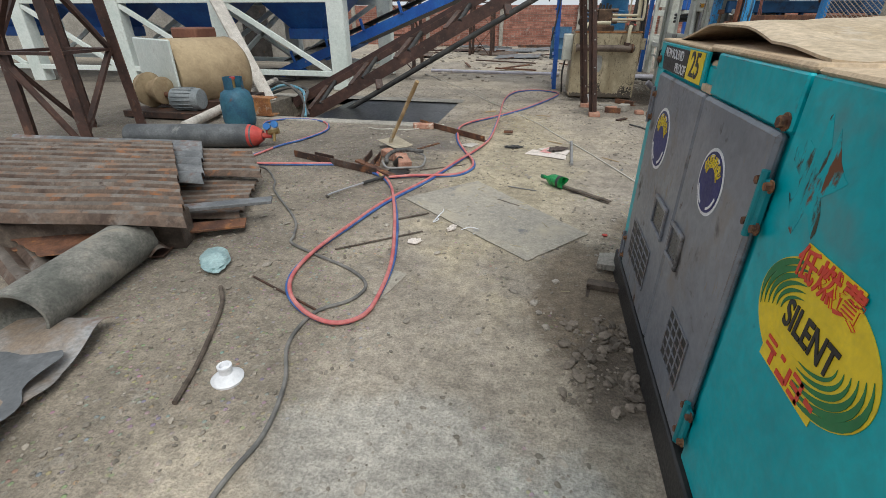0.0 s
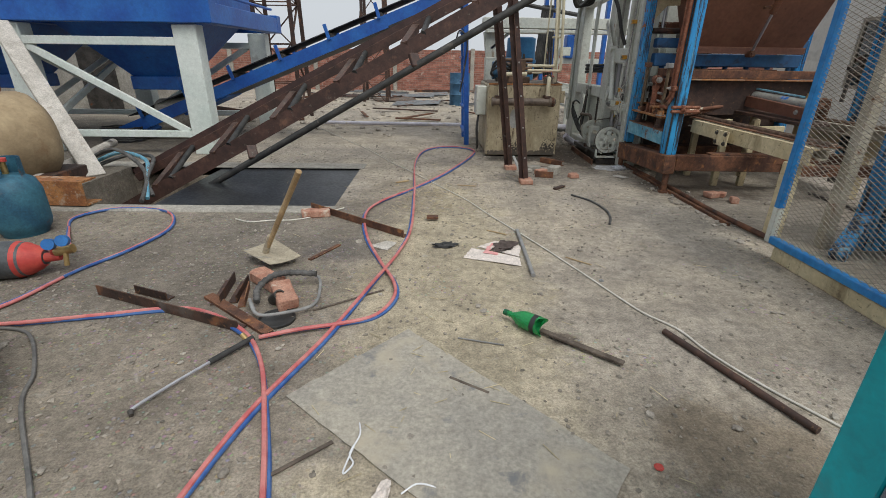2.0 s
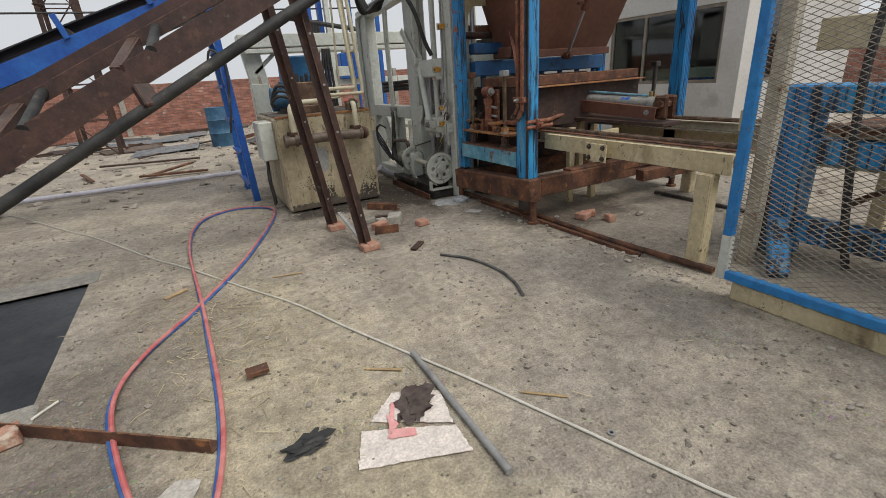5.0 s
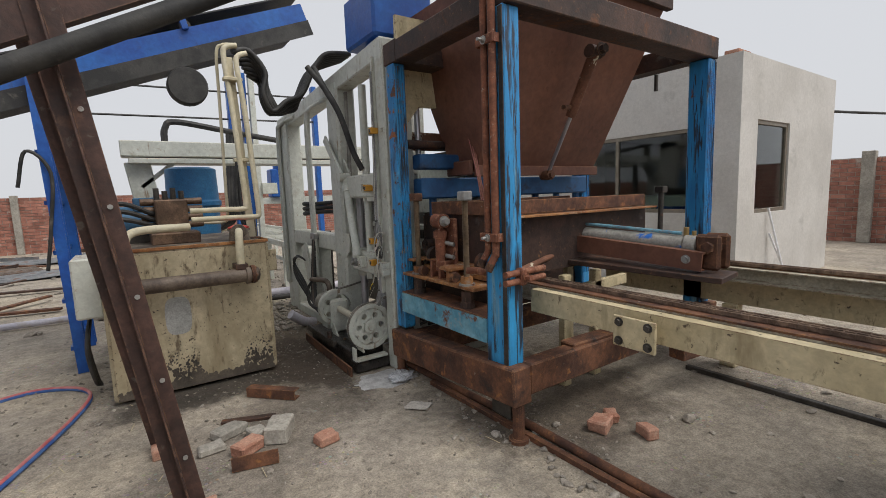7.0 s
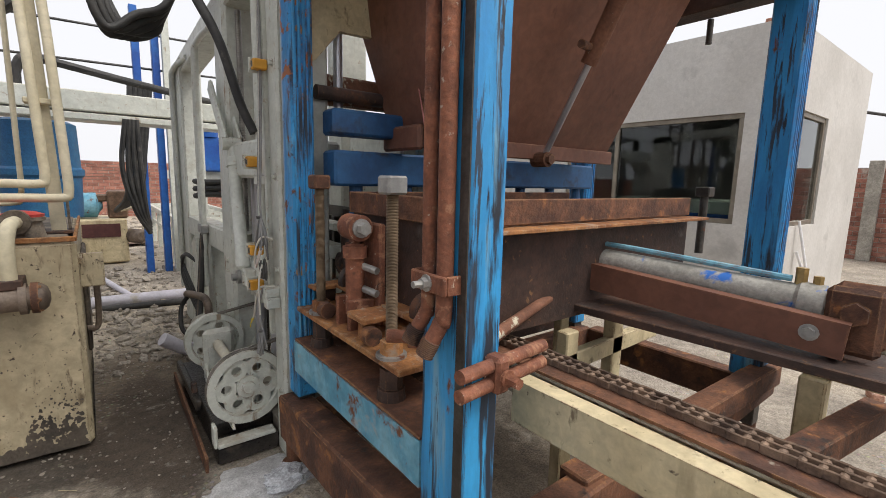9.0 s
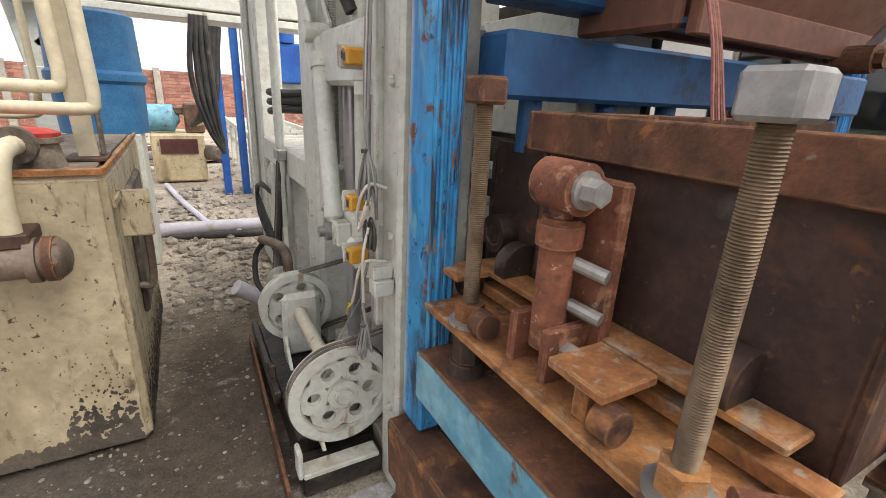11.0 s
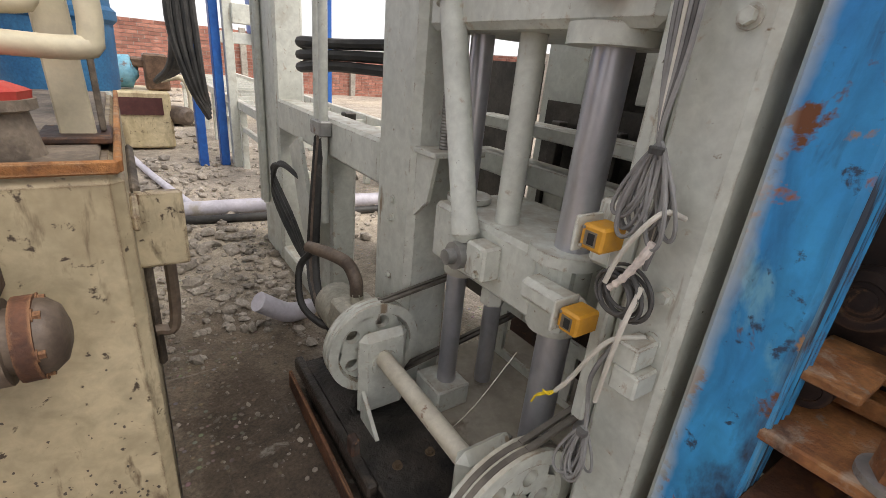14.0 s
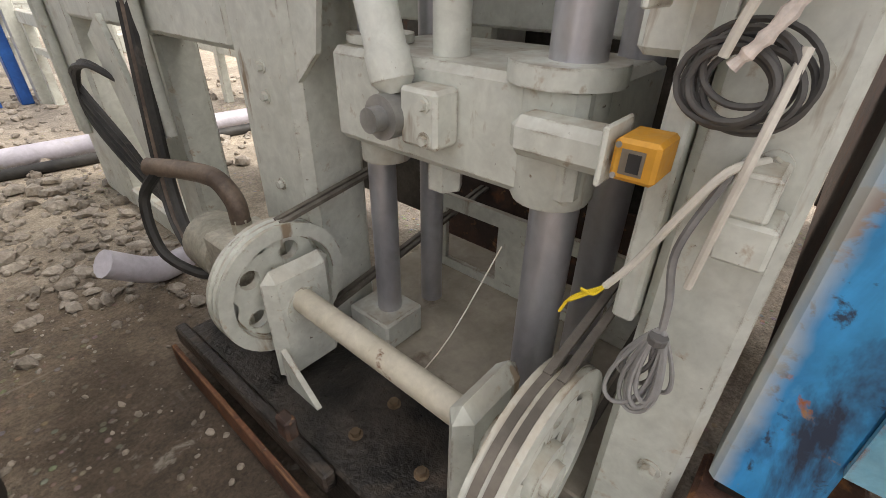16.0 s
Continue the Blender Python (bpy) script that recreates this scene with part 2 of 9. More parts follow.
def ground_material():
    """Dusty concrete: patches of dust, mottling, grit, scuffs, and stains at their places."""
    ma = bpy.data.materials.new("dusty_concrete")
    ma.use_nodes = True
    N, L = ma.node_tree.nodes, ma.node_tree.links
    bs = N["Principled BSDF"]
    pos = N.new("ShaderNodeNewGeometry").outputs["Position"]

    def tex(sc, detail=6.0, rough=0.65, dist=0.0, st=None):
        v = pos
        if st:
            mp = N.new("ShaderNodeMapping")
            mp.inputs["Scale"].default_value = st
            mp.inputs["Rotation"].default_value = (0, 0, 0.6)
            L.new(pos, mp.inputs["Vector"])
            v = mp.outputs["Vector"]
        t = N.new("ShaderNodeTexNoise")
        t.inputs["Scale"].default_value, t.inputs["Detail"].default_value = sc, detail
        t.inputs["Roughness"].default_value, t.inputs["Distortion"].default_value = rough, dist
        L.new(v, t.inputs["Vector"])
        return t.outputs["Fac"]

    def rng(x, a, c, lo=0.0, hi=1.0):
        r = N.new("ShaderNodeMapRange")
        r.interpolation_type = "SMOOTHSTEP"
        for k, v in enumerate((a, c, lo, hi)):
            r.inputs[k + 1].default_value = v
        L.new(x, r.inputs[0])
        return r.outputs[0]

    def math_(op, a, c):
        m = N.new("ShaderNodeMath")
        m.operation = op
        for k, v in enumerate((a, c)):
            if isinstance(v, (int, float)):
                m.inputs[k].default_value = v
            else:
                L.new(v, m.inputs[k])
        return m.outputs[0]

    def mix(f, a, c, mode="MIX"):
        m = N.new("ShaderNodeMix")
        m.data_type, m.blend_type = "RGBA", mode
        if isinstance(f, (int, float)):
            m.inputs[0].default_value = f
        else:
            L.new(f, m.inputs[0])
        for sk, v in ((m.inputs[6], a), (m.inputs[7], c)):
            if isinstance(v, tuple):
                sk.default_value = (*v, 1)
            else:
                L.new(v, sk)
        return m.outputs[2]

    def tone(x, a, c, lo, hi):
        v = rng(x, a, c, lo, hi)
        cc = N.new("ShaderNodeCombineColor")
        for k in range(3):
            L.new(v, cc.inputs[k])
        return cc.outputs[0]
    col = mix(rng(tex(0.55), 0.38, 0.62), (0.338, 0.294, 0.242), (0.435, 0.372, 0.288))
    # the western side is darker and stony, the walked strip smooth
    sep = N.new("ShaderNodeSeparateXYZ")
    L.new(pos, sep.inputs[0])
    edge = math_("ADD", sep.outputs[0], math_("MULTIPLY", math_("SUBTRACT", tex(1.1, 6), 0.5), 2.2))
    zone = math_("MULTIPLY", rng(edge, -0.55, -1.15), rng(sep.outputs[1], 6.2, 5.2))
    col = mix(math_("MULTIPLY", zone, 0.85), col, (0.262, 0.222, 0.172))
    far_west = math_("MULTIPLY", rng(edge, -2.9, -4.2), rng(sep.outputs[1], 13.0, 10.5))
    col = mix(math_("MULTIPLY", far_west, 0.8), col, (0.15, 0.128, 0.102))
    n_mid, n_fine, n_grit = tex(2.6, 8), tex(19, 6, 0.7), tex(95, 3, 0.7)
    warp = tex(3.2, 7, 0.7)
    # stains: centre, radii, colour
    for (cx, cy), (rx, ry), c, f in STAINS:
        mp = N.new("ShaderNodeMapping")
        mp.vector_type = "TEXTURE"
        mp.inputs["Location"].default_value = (cx, cy, 0)
        mp.inputs["Scale"].default_value = (rx, ry, 100)
        L.new(pos, mp.inputs["Vector"])
        ln = N.new("ShaderNodeVectorMath")
        ln.operation = "LENGTH"
        L.new(mp.outputs["Vector"], ln.inputs[0])
        d = math_("ADD", ln.outputs["Value"], math_("MULTIPLY", math_("SUBTRACT", warp, 0.5), 1.5))
        col = mix(math_("MULTIPLY", rng(d, 1.05, 0.55), f), col, c)
    col = mix(1.0, col, tone(n_mid, 0.35, 0.65, 0.80, 1.16), "MULTIPLY")
    col = mix(1.0, col, tone(n_fine, 0.34, 0.66, 0.78, 1.18), "MULTIPLY")
    col = mix(1.0, col, tone(n_grit, 0.32, 0.68, 0.76, 1.22), "MULTIPLY")
    # pale scuffs, dark trodden marks
    col = mix(math_("MULTIPLY", rng(tex(6.5, 8, 0.7, 0.4), 0.60, 0.70), 0.45), col, (0.44, 0.41, 0.355))
    col = mix(math_("MULTIPLY", rng(tex(4.1, 8, 0.72, 0.8, (1, 0.45, 1)), 0.60, 0.72), 0.45), col, (0.18, 0.16, 0.135))
    # pits and grains: small dark holes, pale sand grains
    col = mix(math_("MULTIPLY", rng(tex(30, 5, 0.75), 0.64, 0.70), 0.5), col, (0.13, 0.11, 0.09))
    col = mix(math_("MULTIPLY", rng(tex(34, 5, 0.75, 0.3), 0.63, 0.70), 0.4), col, (0.50, 0.46, 0.40))
    # long drag marks
    col = mix(math_("MULTIPLY", rng(tex(3.0, 8, 0.75, 0.3, (6, 0.5, 1)), 0.60, 0.70), 0.35), col, (0.20, 0.18, 0.15))
    col = mix(math_("MULTIPLY", rng(tex(2.6, 8, 0.75, 0.3, (0.6, 7, 1)), 0.62, 0.72), 0.3), col, (0.47, 0.43, 0.37))
    vo = N.new("ShaderNodeTexVoronoi")
    vo.inputs["Scale"].default_value = 38
    L.new(pos, vo.inputs["Vector"])
    peb = math_("MULTIPLY", rng(vo.outputs["Distance"], 0.36, 0.20), math_("MAXIMUM", math_("MULTIPLY", zone, rng(tex(5, 4), 0.40, 0.55)), rng(tex(1.7, 4), 0.52, 0.66)))
    col = mix(math_("MULTIPLY", peb, 0.75), col, vo.outputs["Color"], "SOFT_LIGHT")
    col = mix(math_("MULTIPLY", peb, 0.45), col, (0.40, 0.36, 0.30))
    L.new(col, bs.inputs["Base Color"])
    bs.inputs["Roughness"].default_value = 0.94
    h = math_("ADD", math_("MULTIPLY", n_fine, 0.9), math_("MULTIPLY", n_grit, 0.5))
    h = math_("ADD", h, math_("MULTIPLY", peb, 0.35))
    h = math_("ADD", h, math_("MULTIPLY", n_mid, 1.2))
    bp = N.new("ShaderNodeBump")
    bp.inputs["Strength"].default_value = 0.95
    bp.inputs["Distance"].default_value = 0.016
    L.new(h, bp.inputs["Height"])
    L.new(bp.outputs["Normal"], bs.inputs["Normal"])
    return ma


STAINS = (
    ((-0.25, 4.2), (0.7, 2.6), (0.43, 0.365, 0.255), 0.85),
    ((-2.0, 4.3), (1.25, 0.95), (0.155, 0.132, 0.108), 0.75),
    ((-2.2, 1.9), (1.0, 0.9), (0.215, 0.183, 0.146), 0.6),
    ((-1.3, 3.3), (0.7, 0.8), (0.24, 0.20, 0.158), 0.6),
    ((-1.5, 5.2), (1.0, 0.8), (0.20, 0.172, 0.14), 0.7),
    ((-0.7, 5.9), (0.5, 0.9), (0.25, 0.21, 0.16), 0.6),
    ((0.28, 1.95), (0.30, 0.70), (0.19, 0.148, 0.104), 0.9),
    ((0.40, 1.40), (0.20, 0.35), (0.13, 0.105, 0.08), 0.9),
    ((0.80, 2.72), (0.42, 0.30), (0.22, 0.172, 0.12), 0.85),
    ((-0.95, 4.55), (0.38, 0.30), (0.115, 0.100, 0.095), 0.6),
    ((1.62, 8.4), (0.5, 1.1), (0.15, 0.115, 0.082), 0.9),
    ((0.95, 7.85), (0.75, 0.28), (0.045, 0.036, 0.028), 0.9),
    ((1.3, 7.2), (0.5, 0.4), (0.14, 0.115, 0.09), 0.6),
    ((1.60, 7.95), (0.34, 0.85), (0.075, 0.056, 0.040), 0.9),
    ((0.85, 6.75), (0.55, 0.45), (0.17, 0.145, 0.12), 0.6),
    ((1.75, 5.0), (0.35, 1.3), (0.20, 0.185, 0.165), 0.5),
    ((2.75, 5.4), (0.9, 0.9), (0.22, 0.195, 0.165), 0.6),
    ((2.6, 6.5), (0.8, 0.8), (0.10, 0.075, 0.055), 0.8),
    ((0.33, 3.42), (0.09, 0.07), (0.13, 0.10, 0.078), 0.9),
    ((-0.35, 0.9), (0.5, 0.35), (0.44, 0.42, 0.38), 0.6),
    ((0.15, 0.75), (0.22, 0.28), (0.50, 0.48, 0.44), 0.7),
)
M["ground"] = ground_material()
M["dirt"] = surf("loose_dirt", (0.155, 0.12, 0.085), (0.27, 0.215, 0.155), 5, 1.0, 0, 0.8, 110, spots=(((0.34, 0.29, 0.22), 9, 0.6, 0.1, 1.0),))
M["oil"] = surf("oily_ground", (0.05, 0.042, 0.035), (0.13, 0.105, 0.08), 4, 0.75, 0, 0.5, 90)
M["ash"] = surf("pale_cement_spill", (0.42, 0.41, 0.40), (0.6, 0.59, 0.58), 12, 0.95, 0, 0.6, 120)
M["concrete"] = surf("grey_concrete", (0.28, 0.26, 0.225), (0.38, 0.352, 0.305), 3, 0.92, 0, 0.3, 80, spots=(((0.25, 0.23, 0.2), 6, 0.62, 0.1, 0.9),), mottle=0.2)
M["plaster"] = surf("grey_plaster", (0.50, 0.48, 0.45), (0.58, 0.56, 0.53), 1.2, 0.9, 0, 0.12, 60, spots=(((0.40, 0.385, 0.36), 2.2, 0.6, 0.12, 0.9),), mottle=0.06)
M["brick"] = surf("red_brick", (0.27, 0.115, 0.085), (0.36, 0.17, 0.125), 7, 0.92, 0, 0.4, 60, spots=(((0.45, 0.38, 0.33), 4, 0.6, 0.12, 0.95),), island=0.28)
M["brickp"] = surf("red_brick_piece", (0.27, 0.115, 0.085), (0.36, 0.17, 0.125), 7, 0.92, 0, 0.4, 60, spots=(((0.45, 0.38, 0.33), 4, 0.6, 0.12, 0.95),), per=0.28)
M["mortar"] = surf("grey_mortar", (0.33, 0.29, 0.26), (0.42, 0.38, 0.34), 5, 0.95, 0, 0.3)
M["loosebrick"] = surf("loose_brick", (0.37, 0.175, 0.118), (0.46, 0.26, 0.185), 14, 0.95, 0, 0.6, 120, spots=(((0.55, 0.45, 0.36), 10, 0.58, 0.1, 1.0),))
M["blue_press"] = surf("worn_sky_blue_paint", (0.018, 0.19, 0.47), (0.035, 0.30, 0.60), 3, 0.5, 0, 0.06, 60, stretch=(1, 1, 0.15),
                       spots=(((0.022, 0.030, 0.045), 9, 0.525, 0.06, 0.6, (1, 1, 0.13)), ((0.03, 0.045, 0.07), 44, 0.56, 0.05, 0.6, (1, 1, 0.06)), ((0.17, 0.36, 0.50), 12, 0.58, 0.08, 0.7, (1, 1, 0.10)), ((0.02, 0.025, 0.035), 30, 0.62, 0.05, 0.6, (1, 1, 0.12)), (RUST, 11, 0.66, 0.06, 0.85, (1, 1, 0.5))), edge=((0.09, 0.05, 0.035), 0.006, 0.48), mottle=0.16)
M["blue_plant"] = surf("royal_blue_paint", (0.012, 0.075, 0.33), (0.02, 0.12, 0.42), 2, 0.42, 0, 0.08, 50, spots=(((0.04, 0.05, 0.08), 5, 0.66, 0.12, 0.7), ((0.14, 0.16, 0.2), 3.5, 0.64, 0.2, 0.8)), edge=((0.10, 0.12, 0.17), 0.008, 0.56), mottle=0.14)
M["blue_pale"] = surf("faded_blue_paint", (0.10, 0.30, 0.42), (0.20, 0.42, 0.52), 8, 0.65, 0, 0.06, 80, spots=((RUST, 12, 0.58, 0.08, 0.85), ((0.33, 0.36, 0.36), 9, 0.62, 0.1, 0.8)), edge=((0.20, 0.09, 0.045), 0.008, 0.46), mottle=0.16)
M["greywhite"] = surf("pale_grey_machine_paint", (0.525, 0.54, 0.485), (0.615, 0.63, 0.57), 1.6, 0.4, 0, 0.04, 60,
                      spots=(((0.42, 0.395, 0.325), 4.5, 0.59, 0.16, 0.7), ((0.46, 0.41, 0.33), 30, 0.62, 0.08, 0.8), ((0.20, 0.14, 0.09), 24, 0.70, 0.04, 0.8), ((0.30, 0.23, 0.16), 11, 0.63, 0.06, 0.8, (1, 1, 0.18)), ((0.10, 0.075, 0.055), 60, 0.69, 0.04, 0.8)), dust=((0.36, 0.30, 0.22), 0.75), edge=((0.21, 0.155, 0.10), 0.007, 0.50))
M["whiteframe"] = surf("white_frame_paint", (0.58, 0.64, 0.60), (0.68, 0.72, 0.68), 2, 0.5, 0, 0.06, 60, spots=(((0.42, 0.42, 0.38), 4, 0.62, 0.14, 0.7),), edge=((0.30, 0.25, 0.19), 0.010, 0.54), mottle=0.08)
M["cream_tank"] = surf("oil_stained_cream_paint", (0.43, 0.36, 0.235), (0.54, 0.46, 0.31), 3, 0.55, 0, 0.06, 60,
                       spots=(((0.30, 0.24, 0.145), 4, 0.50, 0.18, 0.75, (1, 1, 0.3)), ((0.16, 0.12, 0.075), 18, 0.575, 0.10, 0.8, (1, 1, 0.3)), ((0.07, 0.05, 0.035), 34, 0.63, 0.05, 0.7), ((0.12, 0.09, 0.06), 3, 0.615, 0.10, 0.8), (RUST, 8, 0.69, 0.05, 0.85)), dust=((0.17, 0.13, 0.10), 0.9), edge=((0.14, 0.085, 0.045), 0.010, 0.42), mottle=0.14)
M["blue_post2"] = surf("sky_blue_paint_with_overspray", (0.018, 0.19, 0.47), (0.035, 0.30, 0.60), 3, 0.45, 0, 0.06, 60, stretch=(1, 1, 0.3), spots=(((0.14, 0.38, 0.55), 9, 0.60, 0.1, 0.6, (1, 1, 0.5)), ((0.022, 0.035, 0.065), 10, 0.50, 0.12, 0.55, (1, 1, 0.3)), (RUST, 8, 0.605, 0.04, 0.85), ((0.34, 0.19, 0.09), 12, 0.63, 0.05, 0.85), ((0.33, 0.115, 0.045), 6, 0.585, 0.03, 0.85), ((0.03, 0.06, 0.11), 26, 0.60, 0.06, 0.6)), mottle=0.2, fade=("Y", 7.306, 7.338, (0.55, 0.57, 0.53)))
M["cream"] = surf("stained_cream_paint", (0.50, 0.415, 0.25), (0.60, 0.51, 0.325), 3, 0.55, 0, 0.06, 60,
                  spots=(((0.30, 0.235, 0.135), 5, 0.54, 0.16, 0.75, (1, 1, 0.3)), ((0.21, 0.16, 0.10), 22, 0.60, 0.09, 0.8, (1, 1, 0.5)), ((0.10, 0.075, 0.05), 26, 0.64, 0.05, 0.7), ((0.16, 0.12, 0.075), 5, 0.64, 0.08, 0.8), (RUST, 8, 0.70, 0.05, 0.85)), edge=((0.17, 0.085, 0.04), 0.008, 0.46), mottle=0.14)
M["rust"] = surf("rusty_steel", (0.078, 0.037, 0.025), (0.175, 0.078, 0.042), 6, 0.8, 0.1, 0.35, 90, spots=(((0.33, 0.145, 0.055), 12, 0.60, 0.08, 0.9), ((0.035, 0.022, 0.018), 7, 0.6, 0.08, 0.7), ((0.30, 0.25, 0.20), 16, 0.68, 0.06, 0.95)), edge=((0.30, 0.155, 0.075), 0.008, 0.44), mottle=0.24)
M["rust_dark"] = surf("dark_rusty_steel", (0.038, 0.024, 0.020), (0.082, 0.044, 0.032), 3.5, 0.62, 0.15, 0.2, 80, spots=(((0.20, 0.085, 0.04), 6, 0.58, 0.12, 0.85), ((0.13, 0.115, 0.10), 4, 0.62, 0.10, 0.8), ((0.22, 0.12, 0.06), 30, 0.62, 0.08, 0.85)), edge=((0.17, 0.09, 0.05), 0.008, 0.48), mottle=0.22)
M["rust_hopper"] = surf("brown_primer_steel", (0.135, 0.055, 0.035), (0.185, 0.078, 0.048), 2, 0.58, 0.05, 0.08, 60, spots=(((0.24, 0.12, 0.07), 4, 0.62, 0.14, 0.75, (1, 1, 0.4)), ((0.08, 0.035, 0.025), 7, 0.64, 0.10, 0.7, (1, 1, 0.3))), edge=((0.26, 0.12, 0.06), 0.010, 0.46), mottle=0.16)
M["rust_red"] = surf("red_brown_rusty_pipe", (0.155, 0.058, 0.034), (0.25, 0.095, 0.052), 7, 0.75, 0.1, 0.35, 90, spots=(((0.34, 0.17, 0.10), 18, 0.58, 0.08, 0.9), ((0.06, 0.03, 0.022), 9, 0.60, 0.08, 0.75), ((0.42, 0.33, 0.26), 46, 0.64, 0.05, 0.9)), mottle=0.25, edge=((0.36, 0.17, 0.09), 0.006, 0.46))
M["orange_rust"] = surf("orange_rust_plate", (0.25, 0.10, 0.038), (0.40, 0.185, 0.065), 6, 0.8, 0.1, 0.4, 100, spots=(((0.40, 0.30, 0.22), 11, 0.56, 0.1, 0.9), ((0.10, 0.05, 0.03), 9, 0.55, 0.12, 0.8), ((0.30, 0.22, 0.16), 40, 0.60, 0.08, 0.9)), edge=((0.44, 0.27, 0.14), 0.006, 0.48), mottle=0.24)
M["steel"] = surf("dark_bare_steel", (0.055, 0.05, 0.045), (0.10, 0.09, 0.08), 6, 0.5, 0.6, 0.15, 80, spots=((RUST, 9, 0.62, 0.1, 0.85),))
M["chrome"] = surf("worn_chrome_rod", (0.44, 0.44, 0.47), (0.52, 0.52, 0.55), 2, 0.3, 0.6, 0.0, 40, stretch=(1, 1, 0.6), grain_k=0.02)
M["thread"] = surf("rusty_thread", (0.13, 0.092, 0.057), (0.25, 0.18, 0.115), 12, 0.6, 0.4, 0.1, 80)
M["nut"] = surf("grey_zinc_nut", (0.30, 0.30, 0.29), (0.42, 0.41, 0.39), 14, 0.5, 0.6, 0.1, 80, spots=((RUST, 12, 0.6, 0.08, 0.8),))
M["rubber"] = surf("black_rubber", (0.018, 0.018, 0.018), (0.045, 0.043, 0.04), 6, 0.6, 0, 0.15, 80, spots=(((0.16, 0.14, 0.12), 9, 0.62, 0.15, 0.9),))
M["blackplate"] = surf("black_steel_sheet", (0.022, 0.024, 0.026), (0.045, 0.047, 0.05), 1.6, 0.36, 0.2, 0.05, 40, spots=(((0.13, 0.125, 0.115), 3.5, 0.60, 0.2, 0.8), ((0.25, 0.235, 0.21), 7, 0.70, 0.08, 0.9)))
M["grease"] = surf("greasy_black_steel", (0.012, 0.011, 0.010), (0.05, 0.042, 0.036), 7, 0.35, 0.1, 0.5, 70, spots=(((0.14, 0.11, 0.085), 6, 0.60, 0.15, 0.9),), mottle=0.2)
M["cyan"] = surf("turquoise_paint", (0.0, 0.33, 0.385), (0.006, 0.41, 0.465), 2.4, 0.4, 0, 0.04, 50, spots=(((0.10, 0.27, 0.28), 3, 0.58, 0.18, 0.6), ((0.02, 0.16, 0.19), 9, 0.66, 0.1, 0.6), ((0.10, 0.045, 0.025), 13, 0.735, 0.03, 0.9)), edge=((0.10, 0.05, 0.03), 0.006, 0.50), mottle=0.12)
M["gen_grey"] = surf("scuffed_grey_door", (0.15, 0.165, 0.195), (0.20, 0.212, 0.24), 1.5, 0.36, 0.05, 0.03, 60, spots=(((0.27, 0.235, 0.20), 4, 0.54, 0.20, 0.7), ((0.07, 0.065, 0.065), 8, 0.60, 0.10, 0.6), ((0.30, 0.26, 0.22), 28, 0.62, 0.08, 0.8, (1, 1, 0.3)), ((0.09, 0.05, 0.035), 15, 0.68, 0.05, 0.9)), edge=((0.14, 0.09, 0.06), 0.006, 0.48), mottle=0.14)
M["gen_top"] = surf("dusty_rusted_lid", (0.42, 0.30, 0.19), (0.52, 0.40, 0.27), 3, 0.95, 0, 0.3, 80, spots=(((0.20, 0.09, 0.04), 6, 0.62, 0.12, 0.9),))
M["black"] = surf("black_paint", (0.012, 0.012, 0.013), (0.03, 0.03, 0.03), 5, 0.5, 0, 0.1)
M["yellow"] = surf("yellow_decal", (0.75, 0.55, 0.02), (0.80, 0.60, 0.03), 5, 0.5, 0, 0.0)
M["red_ink"] = surf("red_print", (0.62, 0.05, 0.03), (0.68, 0.07, 0.04), 6, 0.5, 0, 0.0)
M["green_ink"] = surf("green_print", (0.02, 0.16, 0.05), (0.03, 0.2, 0.07), 6, 0.5, 0, 0.0)
M["navy"] = surf("navy_print", (0.012, 0.016, 0.10), (0.02, 0.025, 0.14), 6, 0.5, 0, 0.0)
M["white"] = surf("white_plastic", (0.68, 0.68, 0.70), (0.76, 0.76, 0.78), 6, 0.45, 0, 0.03)
M["wood"] = surf("pale_worn_wood", (0.32, 0.22, 0.11), (0.46, 0.33, 0.18), 7, 0.75, 0, 0.25, 90, stretch=(1, 1, 0.3))
M["plank"] = surf("grey_weathered_plank", (0.42, 0.385, 0.34), (0.55, 0.51, 0.46), 5, 0.9, 0, 0.3, 80, spots=(((0.32, 0.27, 0.22), 5, 0.6, 0.12, 0.9),))
M["darkwood"] = surf("dark_wet_wood", (0.07, 0.052, 0.04), (0.14, 0.11, 0.085), 9, 0.8, 0, 0.4, 90, mottle=0.2)
M["tin"] = surf("rusted_corrugated_iron", (0.092, 0.060, 0.044), (0.145, 0.104, 0.078), 4, 0.8, 0.1, 0.2, 70, spots=(((0.24, 0.225, 0.205), 3.5, 0.57, 0.16, 0.7), ((0.32, 0.125, 0.045), 5, 0.60, 0.12, 0.9), ((0.065, 0.042, 0.032), 9, 0.54, 0.12, 0.9), ((0.05, 0.035, 0.03), 7, 0.66, 0.08, 0.8)), mottle=0.2)
M["tin_crest"] = surf("lit_worn_crest", (0.115, 0.095, 0.08), (0.185, 0.16, 0.138), 5, 0.75, 0.1, 0.15, 70, spots=(((0.24, 0.13, 0.075), 6, 0.52, 0.12, 0.9), ((0.09, 0.06, 0.045), 11, 0.62, 0.08, 0.9)))
M["tin_grey"] = surf("grey_corrugated_iron", (0.13, 0.135, 0.14), (0.23, 0.235, 0.24), 4, 0.55, 0.3, 0.15, 70, spots=((RUST, 4, 0.56, 0.14, 0.85),))
M["tin_pale"] = surf("bent_galvanised_tin", (0.28, 0.22, 0.17), (0.36, 0.37, 0.38), 3, 0.6, 0.3, 0.25, 70, spots=(((0.20, 0.085, 0.04), 3.5, 0.58, 0.12, 0.9),))
